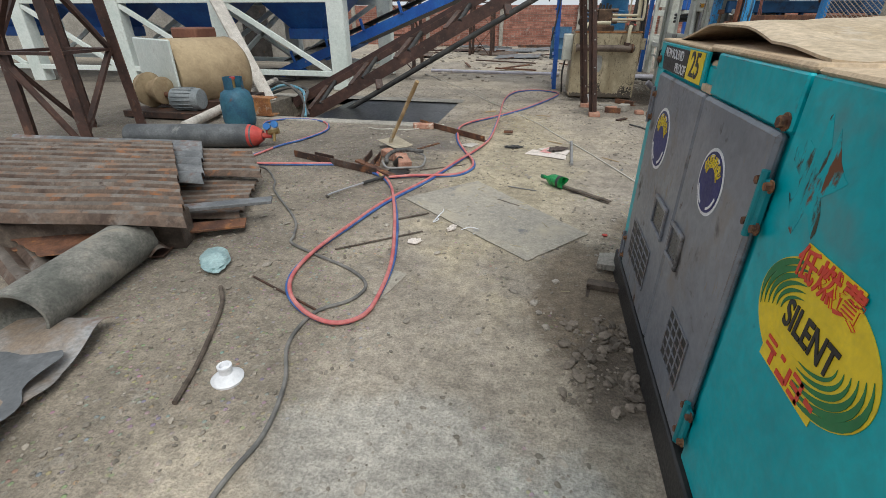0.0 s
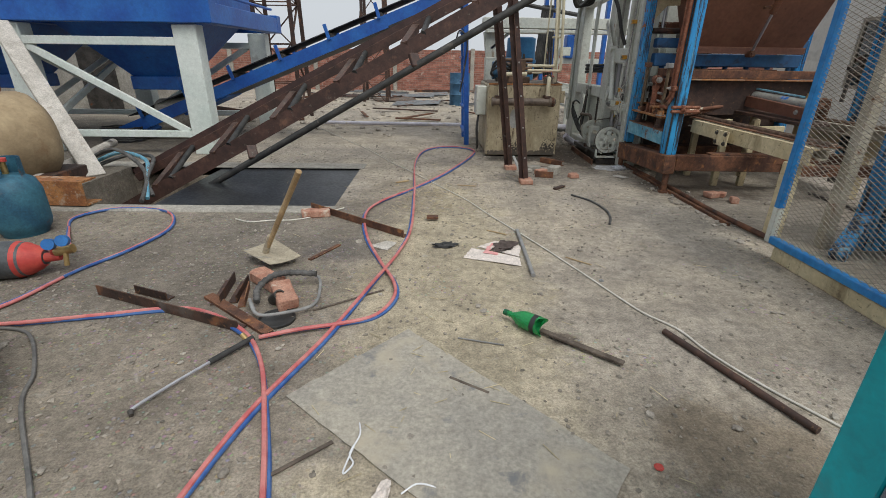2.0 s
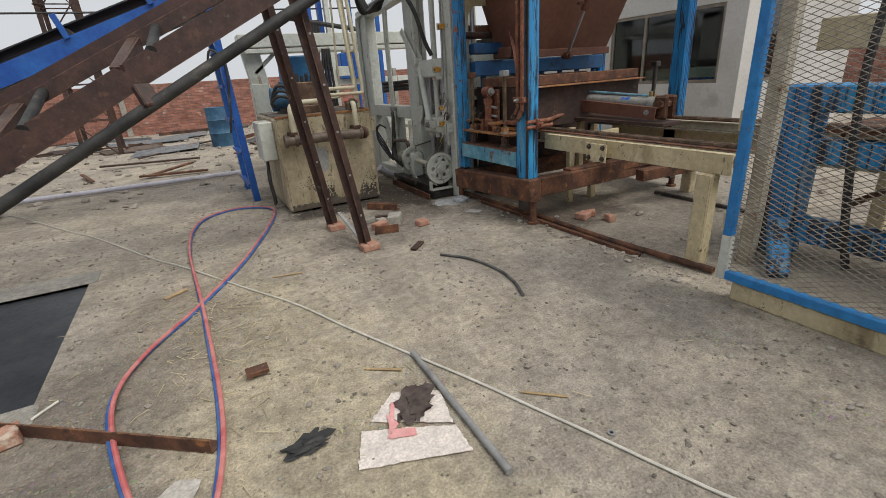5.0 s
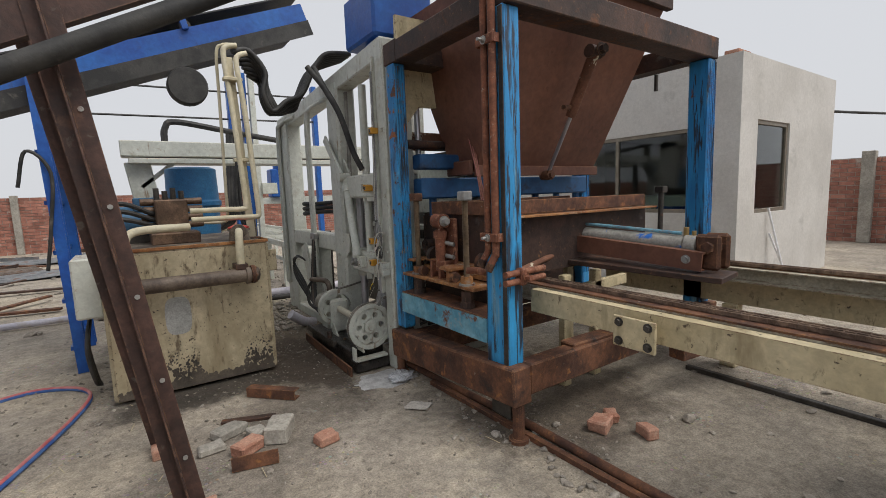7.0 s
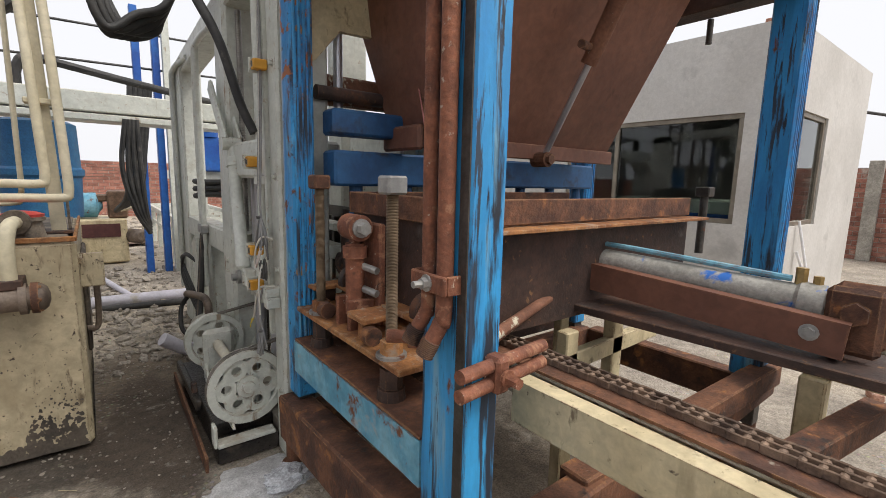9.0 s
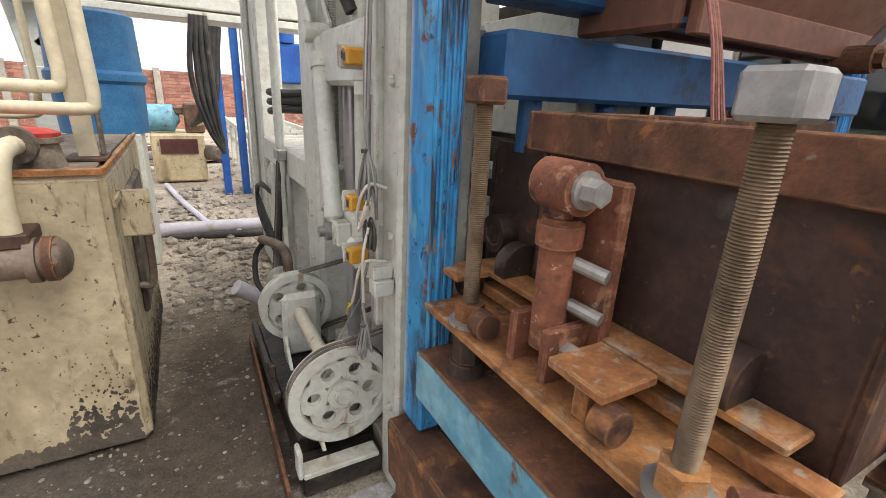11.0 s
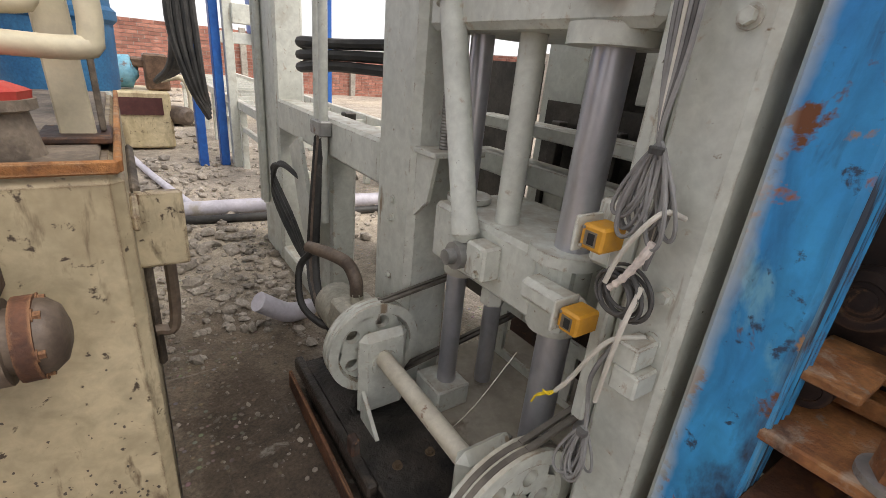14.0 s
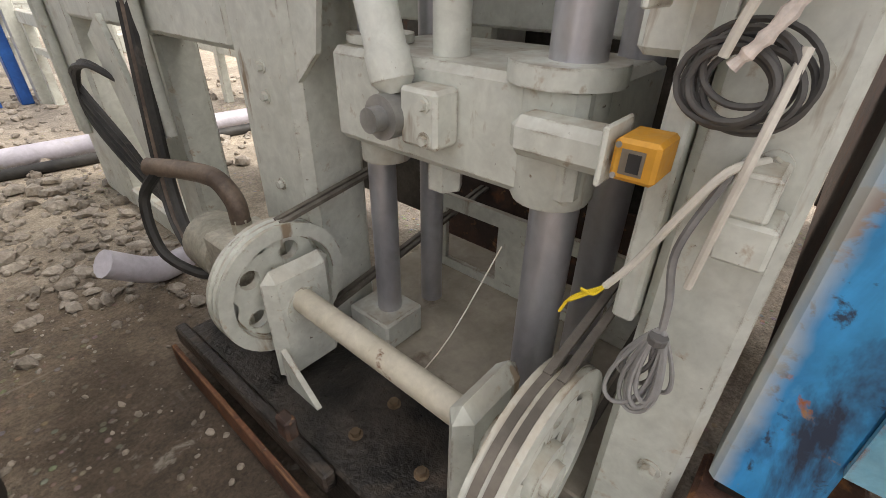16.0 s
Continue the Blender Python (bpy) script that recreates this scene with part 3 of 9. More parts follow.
M["fibre"] = surf("grey_cement_pipe", (0.12, 0.12, 0.105), (0.21, 0.20, 0.175), 5, 0.9, 0, 0.4, 80, spots=(((0.29, 0.26, 0.21), 5, 0.58, 0.14, 1.0),), mottle=0.2)
M["hose_red"] = surf("dusty_red_hose", (0.50, 0.12, 0.12), (0.58, 0.22, 0.20), 9, 0.55, 0, 0.05, 80)
M["hose_blue"] = surf("dusty_blue_hose", (0.03, 0.09, 0.30), (0.07, 0.15, 0.36), 9, 0.55, 0, 0.05, 80)
M["cable_grey"] = surf("grey_cable", (0.20, 0.195, 0.19), (0.29, 0.285, 0.275), 9, 0.7, 0, 0.05)
M["cable_dark"] = surf("dark_cable", (0.06, 0.058, 0.055), (0.12, 0.115, 0.11), 9, 0.7, 0, 0.05)
M["cable_mid"] = surf("dusty_dark_cable", (0.11, 0.105, 0.10), (0.20, 0.19, 0.175), 9, 0.7, 0, 0.05)
M["cable_white"] = surf("dirty_white_cable", (0.55, 0.52, 0.45), (0.64, 0.61, 0.54), 9, 0.7, 0, 0.03)
M["pvc"] = surf("lilac_pvc_pipe", (0.48, 0.46, 0.52), (0.58, 0.56, 0.62), 4, 0.5, 0, 0.05, 60, spots=(((0.42, 0.38, 0.34), 6, 0.6, 0.12, 0.9),))
M["oxy"] = surf("grey_steel_cylinder", (0.075, 0.08, 0.085), (0.13, 0.135, 0.14), 4, 0.55, 0.2, 0.2, 70, spots=(((0.26, 0.26, 0.25), 6, 0.62, 0.12, 0.8),))
M["lpg"] = surf("worn_blue_cylinder", (0.022, 0.085, 0.14), (0.04, 0.135, 0.19), 6, 0.6, 0.1, 0.2, 70, spots=((RUST, 8, 0.60, 0.12, 0.85),))
M["drum"] = surf("tan_dusty_drum", (0.28, 0.205, 0.12), (0.40, 0.305, 0.185), 2, 0.85, 0, 0.1, 60, spots=(((0.24, 0.15, 0.08), 3.5, 0.58, 0.14, 0.9),))
M["motor"] = surf("grey_motor_casting", (0.16, 0.18, 0.19), (0.24, 0.26, 0.27), 5, 0.6, 0.1, 0.15, 60, spots=((DUST, 6, 0.6, 0.12, 0.95),))
M["orange_box"] = surf("orange_switch_plastic", (0.56, 0.27, 0.025), (0.64, 0.32, 0.04), 8, 0.5, 0, 0.03)
M["paper"] = surf("pale_torn_card", (0.62, 0.55, 0.50), (0.70, 0.62, 0.56), 14, 0.9, 0, 0.2)
M["pink_ink"] = surf("pink_print", (0.66, 0.28, 0.27), (0.72, 0.36, 0.34), 10, 0.8, 0, 0.05)
M["ply"] = surf("dusty_cement_board", (0.30, 0.275, 0.235), (0.37, 0.335, 0.275), 2, 0.9, 0, 0.2, 70, spots=(((0.17, 0.17, 0.17), 6, 0.60, 0.08, 0.8), ((0.43, 0.375, 0.285), 3, 0.56, 0.15, 1.0)))
M["bag"] = surf("pale_blue_plastic_bag", (0.25, 0.36, 0.37), (0.34, 0.46, 0.46), 12, 0.45, 0, 0.2)
M["clear_bag"] = surf("crumpled_clear_plastic", (0.5, 0.51, 0.53), (0.62, 0.63, 0.65), 10, 0.25, 0, 0.3)
M["stone"] = surf("broken_concrete", (0.26, 0.228, 0.19), (0.38, 0.34, 0.29), 9, 0.95, 0, 0.5, 90, island=0.22, mottle=0.2)
M["grit"] = surf("grey_grit", (0.19, 0.165, 0.135), (0.30, 0.262, 0.215), 9, 0.95, 0, 0.3, island=0.3)
M["dirtclod"] = surf("dry_dirt_clods", (0.15, 0.125, 0.10), (0.24, 0.20, 0.16), 9, 1.0, 0, 0.4, island=0.25)
M["drum_blue"] = surf("blue_plastic_drum", (0.02, 0.13, 0.30), (0.04, 0.18, 0.36), 4, 0.5)
M["straw"] = surf("dry_straw", (0.42, 0.35, 0.22), (0.52, 0.44, 0.29), 9, 0.9, 0, 0.0, island=0.25)
M["red_gas"] = surf("red_paint_collar", (0.42, 0.04, 0.035), (0.5, 0.07, 0.05), 12, 0.6, 0, 0.1)
M["brass"] = surf("dull_brass", (0.38, 0.26, 0.10), (0.48, 0.34, 0.15), 12, 0.4, 0.7, 0.1)
M["belt"] = surf("dusty_belt_rubber", (0.085, 0.075, 0.062), (0.17, 0.15, 0.125), 9, 0.75, 0, 0.1, 90)
M["gauge"] = surf("blue_gauge", (0.02, 0.12, 0.36), (0.03, 0.16, 0.42), 12, 0.4, 0, 0.05)


def glass(name, colour, rough=0.02, trans=1.0):
    ma = bpy.data.materials.new(name)
    ma.use_nodes = True
    bs = ma.node_tree.nodes["Principled BSDF"]
    bs.inputs["Base Color"].default_value = (*colour, 1)
    bs.inputs["Roughness"].default_value = rough
    bs.inputs["Transmission Weight"].default_value = trans
    bs.inputs["IOR"].default_value = 1.45
    return ma


M["window_glass"] = glass("tinted_window_glass", (0.46, 0.51, 0.51))
M["bottle"] = glass("green_bottle_plastic", (0.05, 0.50, 0.16), 0.12, 0.6)

# ---- ground, pit and enclosing walls ----
PIT = (-4.05, 5.53, -1.25, 7.10)


def ground_sheet():
    bm = b()
    x0, y0, x1, y1 = PIT
    F = 400.0
    xs, ys = (-F, x0, x1, F), (-F, y0, y1, F)
    V = {(i, j): bm.verts.new((x, y, 0)) for i, x in enumerate(xs) for j, y in enumerate(ys)}
    for i in range(3):
        for j in range(3):
            if (i, j) != (1, 1):
                bm.faces.new((V[i, j], V[i + 1, j], V[i + 1, j + 1], V[i, j + 1]))
    low = {k: bm.verts.new((xs[k[0]], ys[k[1]], -0.7)) for k in ((1, 1), (2, 1), (2, 2), (1, 2))}
    ring = ((1, 1), (2, 1), (2, 2), (1, 2))
    for k in range(4):
        p, q = ring[k], ring[(k + 1) % 4]
        bm.faces.new((V[p], V[q], low[q], low[p]))
    bm.faces.new([low[k] for k in ring])
    return bm


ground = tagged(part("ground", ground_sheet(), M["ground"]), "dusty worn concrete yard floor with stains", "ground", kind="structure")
# the raised lip along the pit and the smooth slab beside it
lip = tagged(part("pit_kerb", B(b(), (-4.6, 5.36, -0.1), (-1.22, 5.53, 0.018), 0.012), M["concrete"]), "pale concrete lip round the pit", "kerb", kind="structure")
far_lip = tagged(part("pit_kerb", B(b(), (-4.6, 7.10, -0.1), (-1.2, 7.36, 0.010), 0.006), M["concrete"]), "cracked concrete lip behind the pit", "kerb", kind="structure")
pit_plate = tagged(part("pit_cover_plate", B(b(), (-2.95, 5.535, -0.022), (-1.255, 7.095, -0.014), 0.002), M["blackplate"]), "black steel sheet covering the conveyor pit", "cover plate")


def patch(name, centre, rx, ry, h, material, label, seed, kind="structure", cat="ground"):
    """A thin uneven heap or stain of loose material on the ground."""
    rnd = random.Random(seed)
    off = Vector((rnd.uniform(0, 50), rnd.uniform(0, 50), 0))
    bm = b()
    rings = 9
    seg = 36
    V = [[bm.verts.new((centre[0], centre[1], h + 0.004))]]
    for i in range(1, rings + 1):
        row = []
        for k in range(seg):
            a = 2 * math.pi * k / seg
            w = 1 + 0.35 * noise.noise(off + Vector((math.cos(a) * 1.6, math.sin(a) * 1.6, 0)))
            w += 0.12 * noise.noise(off + Vector((math.cos(a) * 6, math.sin(a) * 6, 3)))
            f = i / rings
            x, y = centre[0] + rx * w * f * math.cos(a), centre[1] + ry * w * f * math.sin(a)
            z = h * (1 - f * f) * (1 + 0.8 * noise.noise(Vector((x * 7, y * 7, seed)))) + 0.003 * (1 - f) + 0.002
            row.append(bm.verts.new((x, y, z if i < rings else -0.002)))
        V.append(row)
    for k in range(seg):
        bm.faces.new((V[0][0], V[1][k], V[1][(k + 1) % seg]))
        for i in range(1, rings):
            bm.faces.new((V[i][k], V[i + 1][k], V[i + 1][(k + 1) % seg], V[i][(k + 1) % seg]))
    return tagged(part(name, bm, material, None, "", True), label, cat, kind=kind)


patch("cement_spill", (1.92, 7.28, 0), 0.22, 0.16, 0.012, M["ash"], "pale cement powder spilt by the press", 10)


def brick_wall(name, label, axis, fixed, a0, a1, z1, pieces=None, thick=0.2, flip=1):
    """A wall of brick courses over a mortar core; bricks inside pieces=(a, b) are parts, the rest one joined part."""
    def place(a, d, z):
        return (fixed + flip * d, a, z) if axis == "y" else (a, fixed + flip * d, z)

    def bx(bm, al, ah, dl, dh, zl, zh):
        p, q = place(al, dl, zl), place(ah, dh, zh)
        return B(bm, [min(i, j) for i, j in zip(p, q)], [max(i, j) for i, j in zip(p, q)])
    core = tagged(part(name, bx(b(), a0, a1, 0, thick, -0.1, z1), M["mortar"]), label, "wall", kind="structure")
    verts, faces = [], []
    L, H, G = 0.235, 0.075, 0.012
    rnd = random.Random(len(name))
    piece_mesh = None
    row = 0
    z = 0.0
    while z + H < z1 + 0.001:
        a = a0 + (L + G) * (0.5 if row % 2 else 0)
        while a + L < a1:
            out = -0.010 - rnd.uniform(0, 0.006)
            jl = rnd.uniform(-0.004, 0.004)
            if pieces and pieces[0] < a < pieces[1]:
                if piece_mesh is None:
                    pm = B(b(), (-L / 2, -0.02, 0), (L / 2, 0.02, H), 0.004)
                    piece_mesh = bpy.data.meshes.new("brick")
                    pm.to_mesh(piece_mesh)
                    pm.free()
                    piece_mesh.materials.append(M["brickp"])
                ob = new("brick", piece_mesh)
                ob.location = place(a + L / 2, out + 0.02, z)
                if axis == "y":
                    ob.rotation_euler = (0, 0, radians(90))
                ob.parent = core
            else:
                p, q = place(a + jl, out, z), place(a + L + jl, 0.02, z + H)
                lo = [min(i, j) for i, j in zip(p, q)]
                hi = [max(i, j) for i, j in zip(p, q)]
                n = len(verts)
                verts += [(lo[0], lo[1], lo[2]), (hi[0], lo[1], lo[2]), (hi[0], hi[1], lo[2]), (lo[0], hi[1], lo[2]), (lo[0], lo[1], hi[2]), (hi[0], lo[1], hi[2]), (hi[0], hi[1], hi[2]), (lo[0], hi[1], hi[2])]
                faces += [tuple(n + i for i in f) for f in ((0, 3, 2, 1), (4, 5, 6, 7), (0, 1, 5, 4), (1, 2, 6, 5), (2, 3, 7, 6), (3, 0, 4, 7))]
            a += L + G
        z += H + G
        row += 1
    me = bpy.data.meshes.new("brickwork")
    me.from_pydata(verts, [], faces)
    me.materials.append(M["brick"])
    rest = new("brickwork", me)
    rest.parent = core
    tagged(rest, kind="stuff")
    return core


def wall_post(at, w, h):
    return tagged(part("wall_post", B(b(), (at[0] - w / 2, at[1] - w / 2, 0), (at[0] + w / 2, at[1] + w / 2, h), 0.01), M["concrete"]), "thin grey concrete post in the brick wall", "post", "posts of the yard wall")


wall_north = brick_wall("wall_north", "weathered red brick yard wall", "x", 21.5, -26, 12.5, 1.56)
wall_east = brick_wall("wall_east", "weathered red brick yard wall with concrete posts", "y", 12.5, -9, 21.5, 1.66, pieces=(5.3, 8.8))
wall_west = tagged(part("wall_west", B(b(), (-26.2, -9, -0.1), (-26, 21.7, 1.6)), M["brick"]), "red brick yard wall", "wall", kind="structure")
wall_south = tagged(part("wall_south", B(b(), (-26, -9.2, -0.1), (12.7, -9, 1.6)), M["brick"]), "red brick yard wall", "wall", kind="structure")
for x in (-19, -15.5, -12, -8.6, -5.2, -2.0, 1.15, 4.3, 7.5, 10.6):
    wall_post((x, 21.46), 0.16, 1.62)
for y in (-6, -3, 0, 3.4, 7.22, 10.8, 14.4, 18):
    wall_post((12.47, y), 0.2, 1.78)


# ---- control cabin ----
def cabin():
    x0, y0, x1, y1, h = 6.0, 6.82, 8.85, 10.6, 2.62
    t = 0.12
    hb = thing("control_cabin", "grey plastered control cabin with tinted sliding windows", "cabin", (x0, y0, 0))
    w1 = (7.1, 8.95, 0.92, 1.9)
    bm = b()
    B(bm, (x0, y0, -0.05), (x0 + t, w1[0], h))
    B(bm, (x0, w1[1], -0.05), (x0 + t, y1, h))
    B(bm, (x0, w1[0], -0.05), (x0 + t, w1[1], w1[2]))
    B(bm, (x0, w1[0], w1[3]), (x0 + t, w1[1], h))
    part("side_wall", bm, M["plaster"], hb)
    w2 = (6.42, 7.32, 0.90, 1.95)
    bm = b()
    B(bm, (x0 + t, y0, -0.05), (w2[0], y0 + t, h))
    B(bm, (w2[1], y0, -0.05), (x1, y0 + t, h))
    B(bm, (w2[0], y0, -0.05), (w2[1], y0 + t, w2[2]))
    B(bm, (w2[0], y0, w2[3]), (w2[1], y0 + t, h))
    part("front_wall", bm, M["plaster"], hb)
    part("back_wall", B(B(b(), (x1 - t, y0 + t, -0.05), (x1, y1, h)), (x0 + t, y1 - t, -0.05), (x1 - t, y1, h)), M["plaster"], hb)
    part("roof", B(b(), (x0 + 0.02, y0 + 0.02, h - 0.1), (x1 - 0.02, y1 - 0.02, h - 0.01)), M["concrete"], hb)
    part("roof_brick", B(b(), (6.2, 6.95, h), (6.5, 7.1, h + 0.09), 0.005), M["loosebrick"], hb)
    for nm, plane, (a0, a1, z0, z1), splits in (("window", "x", w1, (8.32,)), ("window", "y", w2, ())):
        f = 0.045
        d0 = (x0 if plane == "x" else y0) + 0.02
        edges = [a0, *splits, a1]

        def bx(bm, al, ah, zl, zh, da=0.0, db=0.05):
            if plane == "x":
                return B(bm, (d0 + da, al, zl), (d0 + db, ah, zh), 0.003)
            return B(bm, (al, d0 + da, zl), (ah, d0 + db, zh), 0.003)
        bm = b()
        bx(bm, a0, a1, z0, z0 + f)
        bx(bm, a0, a1, z1 - f, z1)
        for e in edges:
            e2 = min(max(e, a0 + f / 2), a1 - f / 2)
            bx(bm, e2 - f / 2, e2 + f / 2, z0 + f, z1 - f)
        win = part(nm, bm, M["alu"], hb, "bronze aluminium window frame")
        for p, q in zip(edges, edges[1:]):
            pane = part("pane", bx(b(), p + f / 2, q - f / 2, z0 + f, z1 - f, 0.02, 0.026), M["window_glass"], win, "dark tinted glass pane")
            pane.visible_shadow = False
    return hb


M["alu"] = surf("bronze_aluminium", (0.22, 0.19, 0.15), (0.28, 0.245, 0.2), 6, 0.45, 0.5, 0.03)
cabin()
desk = thing("control_desk", "pale green control desk with a blue front panel inside the cabin", "desk", (6.6, 7.2, 0))
part("desk_body", B(b(), (6.45, 7.15, 0.0), (7.1, 8.6, 1.12), 0.02), surf("pale_green_paint", (0.55, 0.62, 0.48), (0.6, 0.66, 0.53), 4, 0.5), desk)
part("front_panel", B(b(), (6.43, 7.3, 0.75), (6.45, 8.0, 0.98), 0.004), M["blue_plant"], desk, "blue front panel")


# ---- block press with blue posts ----
def press():
    T = thing("block_press", "rusty block making press with worn sky-blue posts and a brown hopper", "machine", (2.06, 6.1, 0))
    P = [((2.05, 6.17), (2.156, 6.335)), ((2.06, 7.225), (2.15, 7.335)), ((3.90, 6.15), (4.0, 6.29)), ((3.90, 7.2), (4.0, 7.32))]
    for n_post, ((xa, ya), (xb, yb)) in enumerate(P):
        mt = M["blue_post2"] if n_post == 1 else M["blue_press"]
        post = part("post", B(b(), (xa, ya, 0.34), (xb, yb, 2.1), 0.008), mt, T, "worn sky-blue post with streaks of dark primer")
        if n_post == 0:
            part("bare_strip", B(b(), (xa - 0.004, ya + 0.002, 0.36), (xa, ya + 0.030, 2.09)), M["steel"], post, "dark bare steel strip beside the pipes")
        for i in range(0 if n_post == 0 else 4):
            x = xa + 0.016 + (xb - xa - 0.032) * i / 3
            yr = ya
            part("rib", C(b(), (x, yr, 0.5), (x, yr, 2.08), 0.0065, seg=8), M["blue_press"], post)
        part("post_foot", B(b(), (xa + 0.012, ya + 0.012, 0.1), (xb - 0.012, yb - 0.012, 0.36), 0.004), M["steel"], post, "dark unpainted steel foot")
    for y in (6.22, 7.27):
        part("top_beam", bar(b(), (2.06, y, 2.17), (4.0, y, 2.17), 0.16, 0.14, 0.006), M["rust_dark"], T, "dark brown top beam")
    for x in (2.13, 3.94):
        part("top_beam", bar(b(), (x, 6.30, 2.165), (x, 7.19, 2.165), 0.14, 0.13, 0.006), M["rust_dark"], T, "dark brown top beam")
    part("tie_rod", C(b(), (4.02, 6.6, 1.98), (4.02, 6.6, 2.1), 0.015), M["steel"], T)
    # base frame
    part("base_beam", bar(b(), (2.075, 6.1, 0.30), (2.075, 7.34, 0.225), 0.12, 0.19, 0.008), M["rust"], T, "rusty box base beam")
    part("base_beam", bar(b(), (2.14, 6.16, 0.315), (4.1, 6.19, 0.30), 0.10, 0.16, 0.008), M["rust"], T, "rusty box base beam")
    part("base_beam", bar(b(), (2.14, 7.2, 0.23), (4.0, 7.2, 0.23), 0.10, 0.17, 0.008), M["rust"], T)
    part("base_beam", bar(b(), (4.02, 6.25, 0.23), (4.02, 7.15, 0.23), 0.10, 0.17, 0.008), M["rust"], T)
    for x, y in ((2.08, 6.14), (2.06, 7.30), (4.0, 6.2), (4.0, 7.2)):
        bm = C(b(), (x, y, 0.0), (x, y, 0.22), 0.03)
        part("levelling_foot", C(bm, (x, y, 0.0), (x, y, 0.02), 0.05), M["rust"], T)
    # pale blue channel between the left posts, rusty tread on top
    part("side_channel", channel(b(), (2.05, 7.23, 0.53), (2.05, 6.337, 0.53), 0.10, 0.13, 0.01), M["blue_pale"], T, "chipped pale blue channel")
    part("channel_tread", B(b(), (2.05, 6.338, 0.597), (2.24, 7.22, 0.606), 0.002), M["rust"], T)
    # bolt plate, tie bolts
    part("bolt_plate", B(b(), (2.065, 6.46, 0.715), (2.24, 7.24, 0.735), 0.003), M["orange_rust"], T, "thick rusted plate")
    for x, y, z1, mt in ((2.11, 7.09, 1.235, "rust"), (2.105, 6.565, 1.235, "nut")):
        bm = rod_threaded(b(), (x, y, 0.60), (x, y, z1 - 0.02), 0.018, 0.0042)
        bolt = part("tie_bolt", bm, M["thread"], T, "long threaded tie bolt", True)
        bm = B(b(), (x - 0.032, y - 0.032, z1 - 0.026), (x + 0.032, y + 0.032, z1 + 0.026), 0.006)
        part("bolt_head", bm, M[mt], bolt)
        bm = C(b(), (x, y, 0.745), (x, y, 0.785), 0.034, seg=6)
        part("nut", bm, M["orange_rust"], bolt)
        part("washer", C(b(), (x, y, 0.735), (x, y, 0.745), 0.046, seg=24), M["nut"], bolt)
        bm = C(b(), (x, y, 0.64), (x, y, 0.70), 0.034, seg=6)
        part("nut", C(bm, (x, y, 0.60), (x, y, 0.64), 0.045, 0.04, seg=16), M["rust_dark"], bolt)
    part("slide_plate", B(b(), (2.205, 6.50, 0.806), (2.277, 7.24, 0.822), 0.003), M["orange_rust"], T, "rusted slide plate")
    part("slide_tab", B(b(), (2.11, 7.155, 0.806), (2.204, 7.245, 0.822), 0.003), M["orange_rust"], T)
    for x, z, r in ((2.25, 0.895, 0.047), (2.165, 0.772, 0.033)):
        bm = turned(b(), (x, 7.222, z), (1, 0, 0), [(-0.002, 0.012), (-0.002, 0.020), (0.004, 0.020), (0.004, r * 0.6), (0.0, r * 0.66), (0.0, r), (0.048, r), (0.048, 0.01)], 28)
        part("roller", bm, M["rust_dark"], T, "rusty track roller", True)
    part("drawer_cheek", B(b(), (2.30, 7.12, 0.5), (2.315, 7.298, 1.12), 0.002), M["rust_dark"], T, "dark steel cheek plate")
    part("slide_rail", bar(b(), (2.24, 6.45, 0.76), (2.24, 7.2, 0.76), 0.05, 0.03, 0.003), M["orange_rust"], T, "rusted slide rail")
    part("rest_block", B(B(b(), (2.09, 6.72, 0.735), (2.12, 6.75, 0.80), 0.004), (2.075, 6.68, 0.80), (2.2, 6.80, 0.82), 0.004), M["orange_rust"], T, "small rusted rest plate")
    for y in (6.68, 7.02):
        part("guide_roller", turned(b(), (2.10, y - 0.02, 0.765), (0, 1, 0), [(0, 0.012), (0.0, 0.03), (0.04, 0.03), (0.04, 0.012)], 20), M["rust"], T, "", True)
    # clevis with short hydraulic cylinder
    bm = B(b(), (2.20, 6.80, 0.74), (2.225, 6.98, 1.1), 0.006)
    B(bm, (2.10, 6.92, 0.73), (2.2, 6.94, 0.84), 0.004)
    B(bm, (2.10, 6.83, 0.73), (2.2, 6.85, 0.84), 0.004)
    cl = part("clevis_bracket", bm, M["rust_red"], T, "rusty clevis bracket")
    bm = C(b(), (2.15, 6.885, 0.78), (2.15, 6.885, 1.03), 0.033, seg=20)
    C(bm, (2.15, 6.885, 0.98), (2.15, 6.885, 1.02), 0.042, seg=20)
    C(bm, (2.15, 6.84, 1.085), (2.15, 6.93, 1.085), 0.045, seg=20)
    C(bm, (2.15, 6.885, 1.02), (2.15, 6.885, 1.06), 0.02)
    part("short_cylinder", bm, M["rust_red"], cl, "", True)
    for z in (1.085, 0.79):
        part("pin_bolt", hexbolt(b(), (2.15, 6.84, z), (0, -1, 0), 0.022, 0.03), M["nut"], cl)
    for z in (0.95, 0.87):
        part("pipe_stub", C(b(), (2.17, 6.86, z), (2.19, 6.80, z - 0.01), 0.013, seg=10), M["nut"], cl)
    # rollers under the drawer
    for y in (6.60, 7.12):
        bm = turned(b(), (2.26, y - 0.02, 0.84), (0, 1, 0), [(0, 0.02), (0.0, 0.058), (0.04, 0.058), (0.04, 0.02)], 24)
        part("roller", bm, M["rust_dark"], T, "", True)
    # small rusty pipes held by a clip near the front bolt
    bm = sweep(b(), [(2.038, 6.478, 0.836), (2.13, 6.40, 0.836), (2.25, 6.32, 0.83)], 0.018, 10)
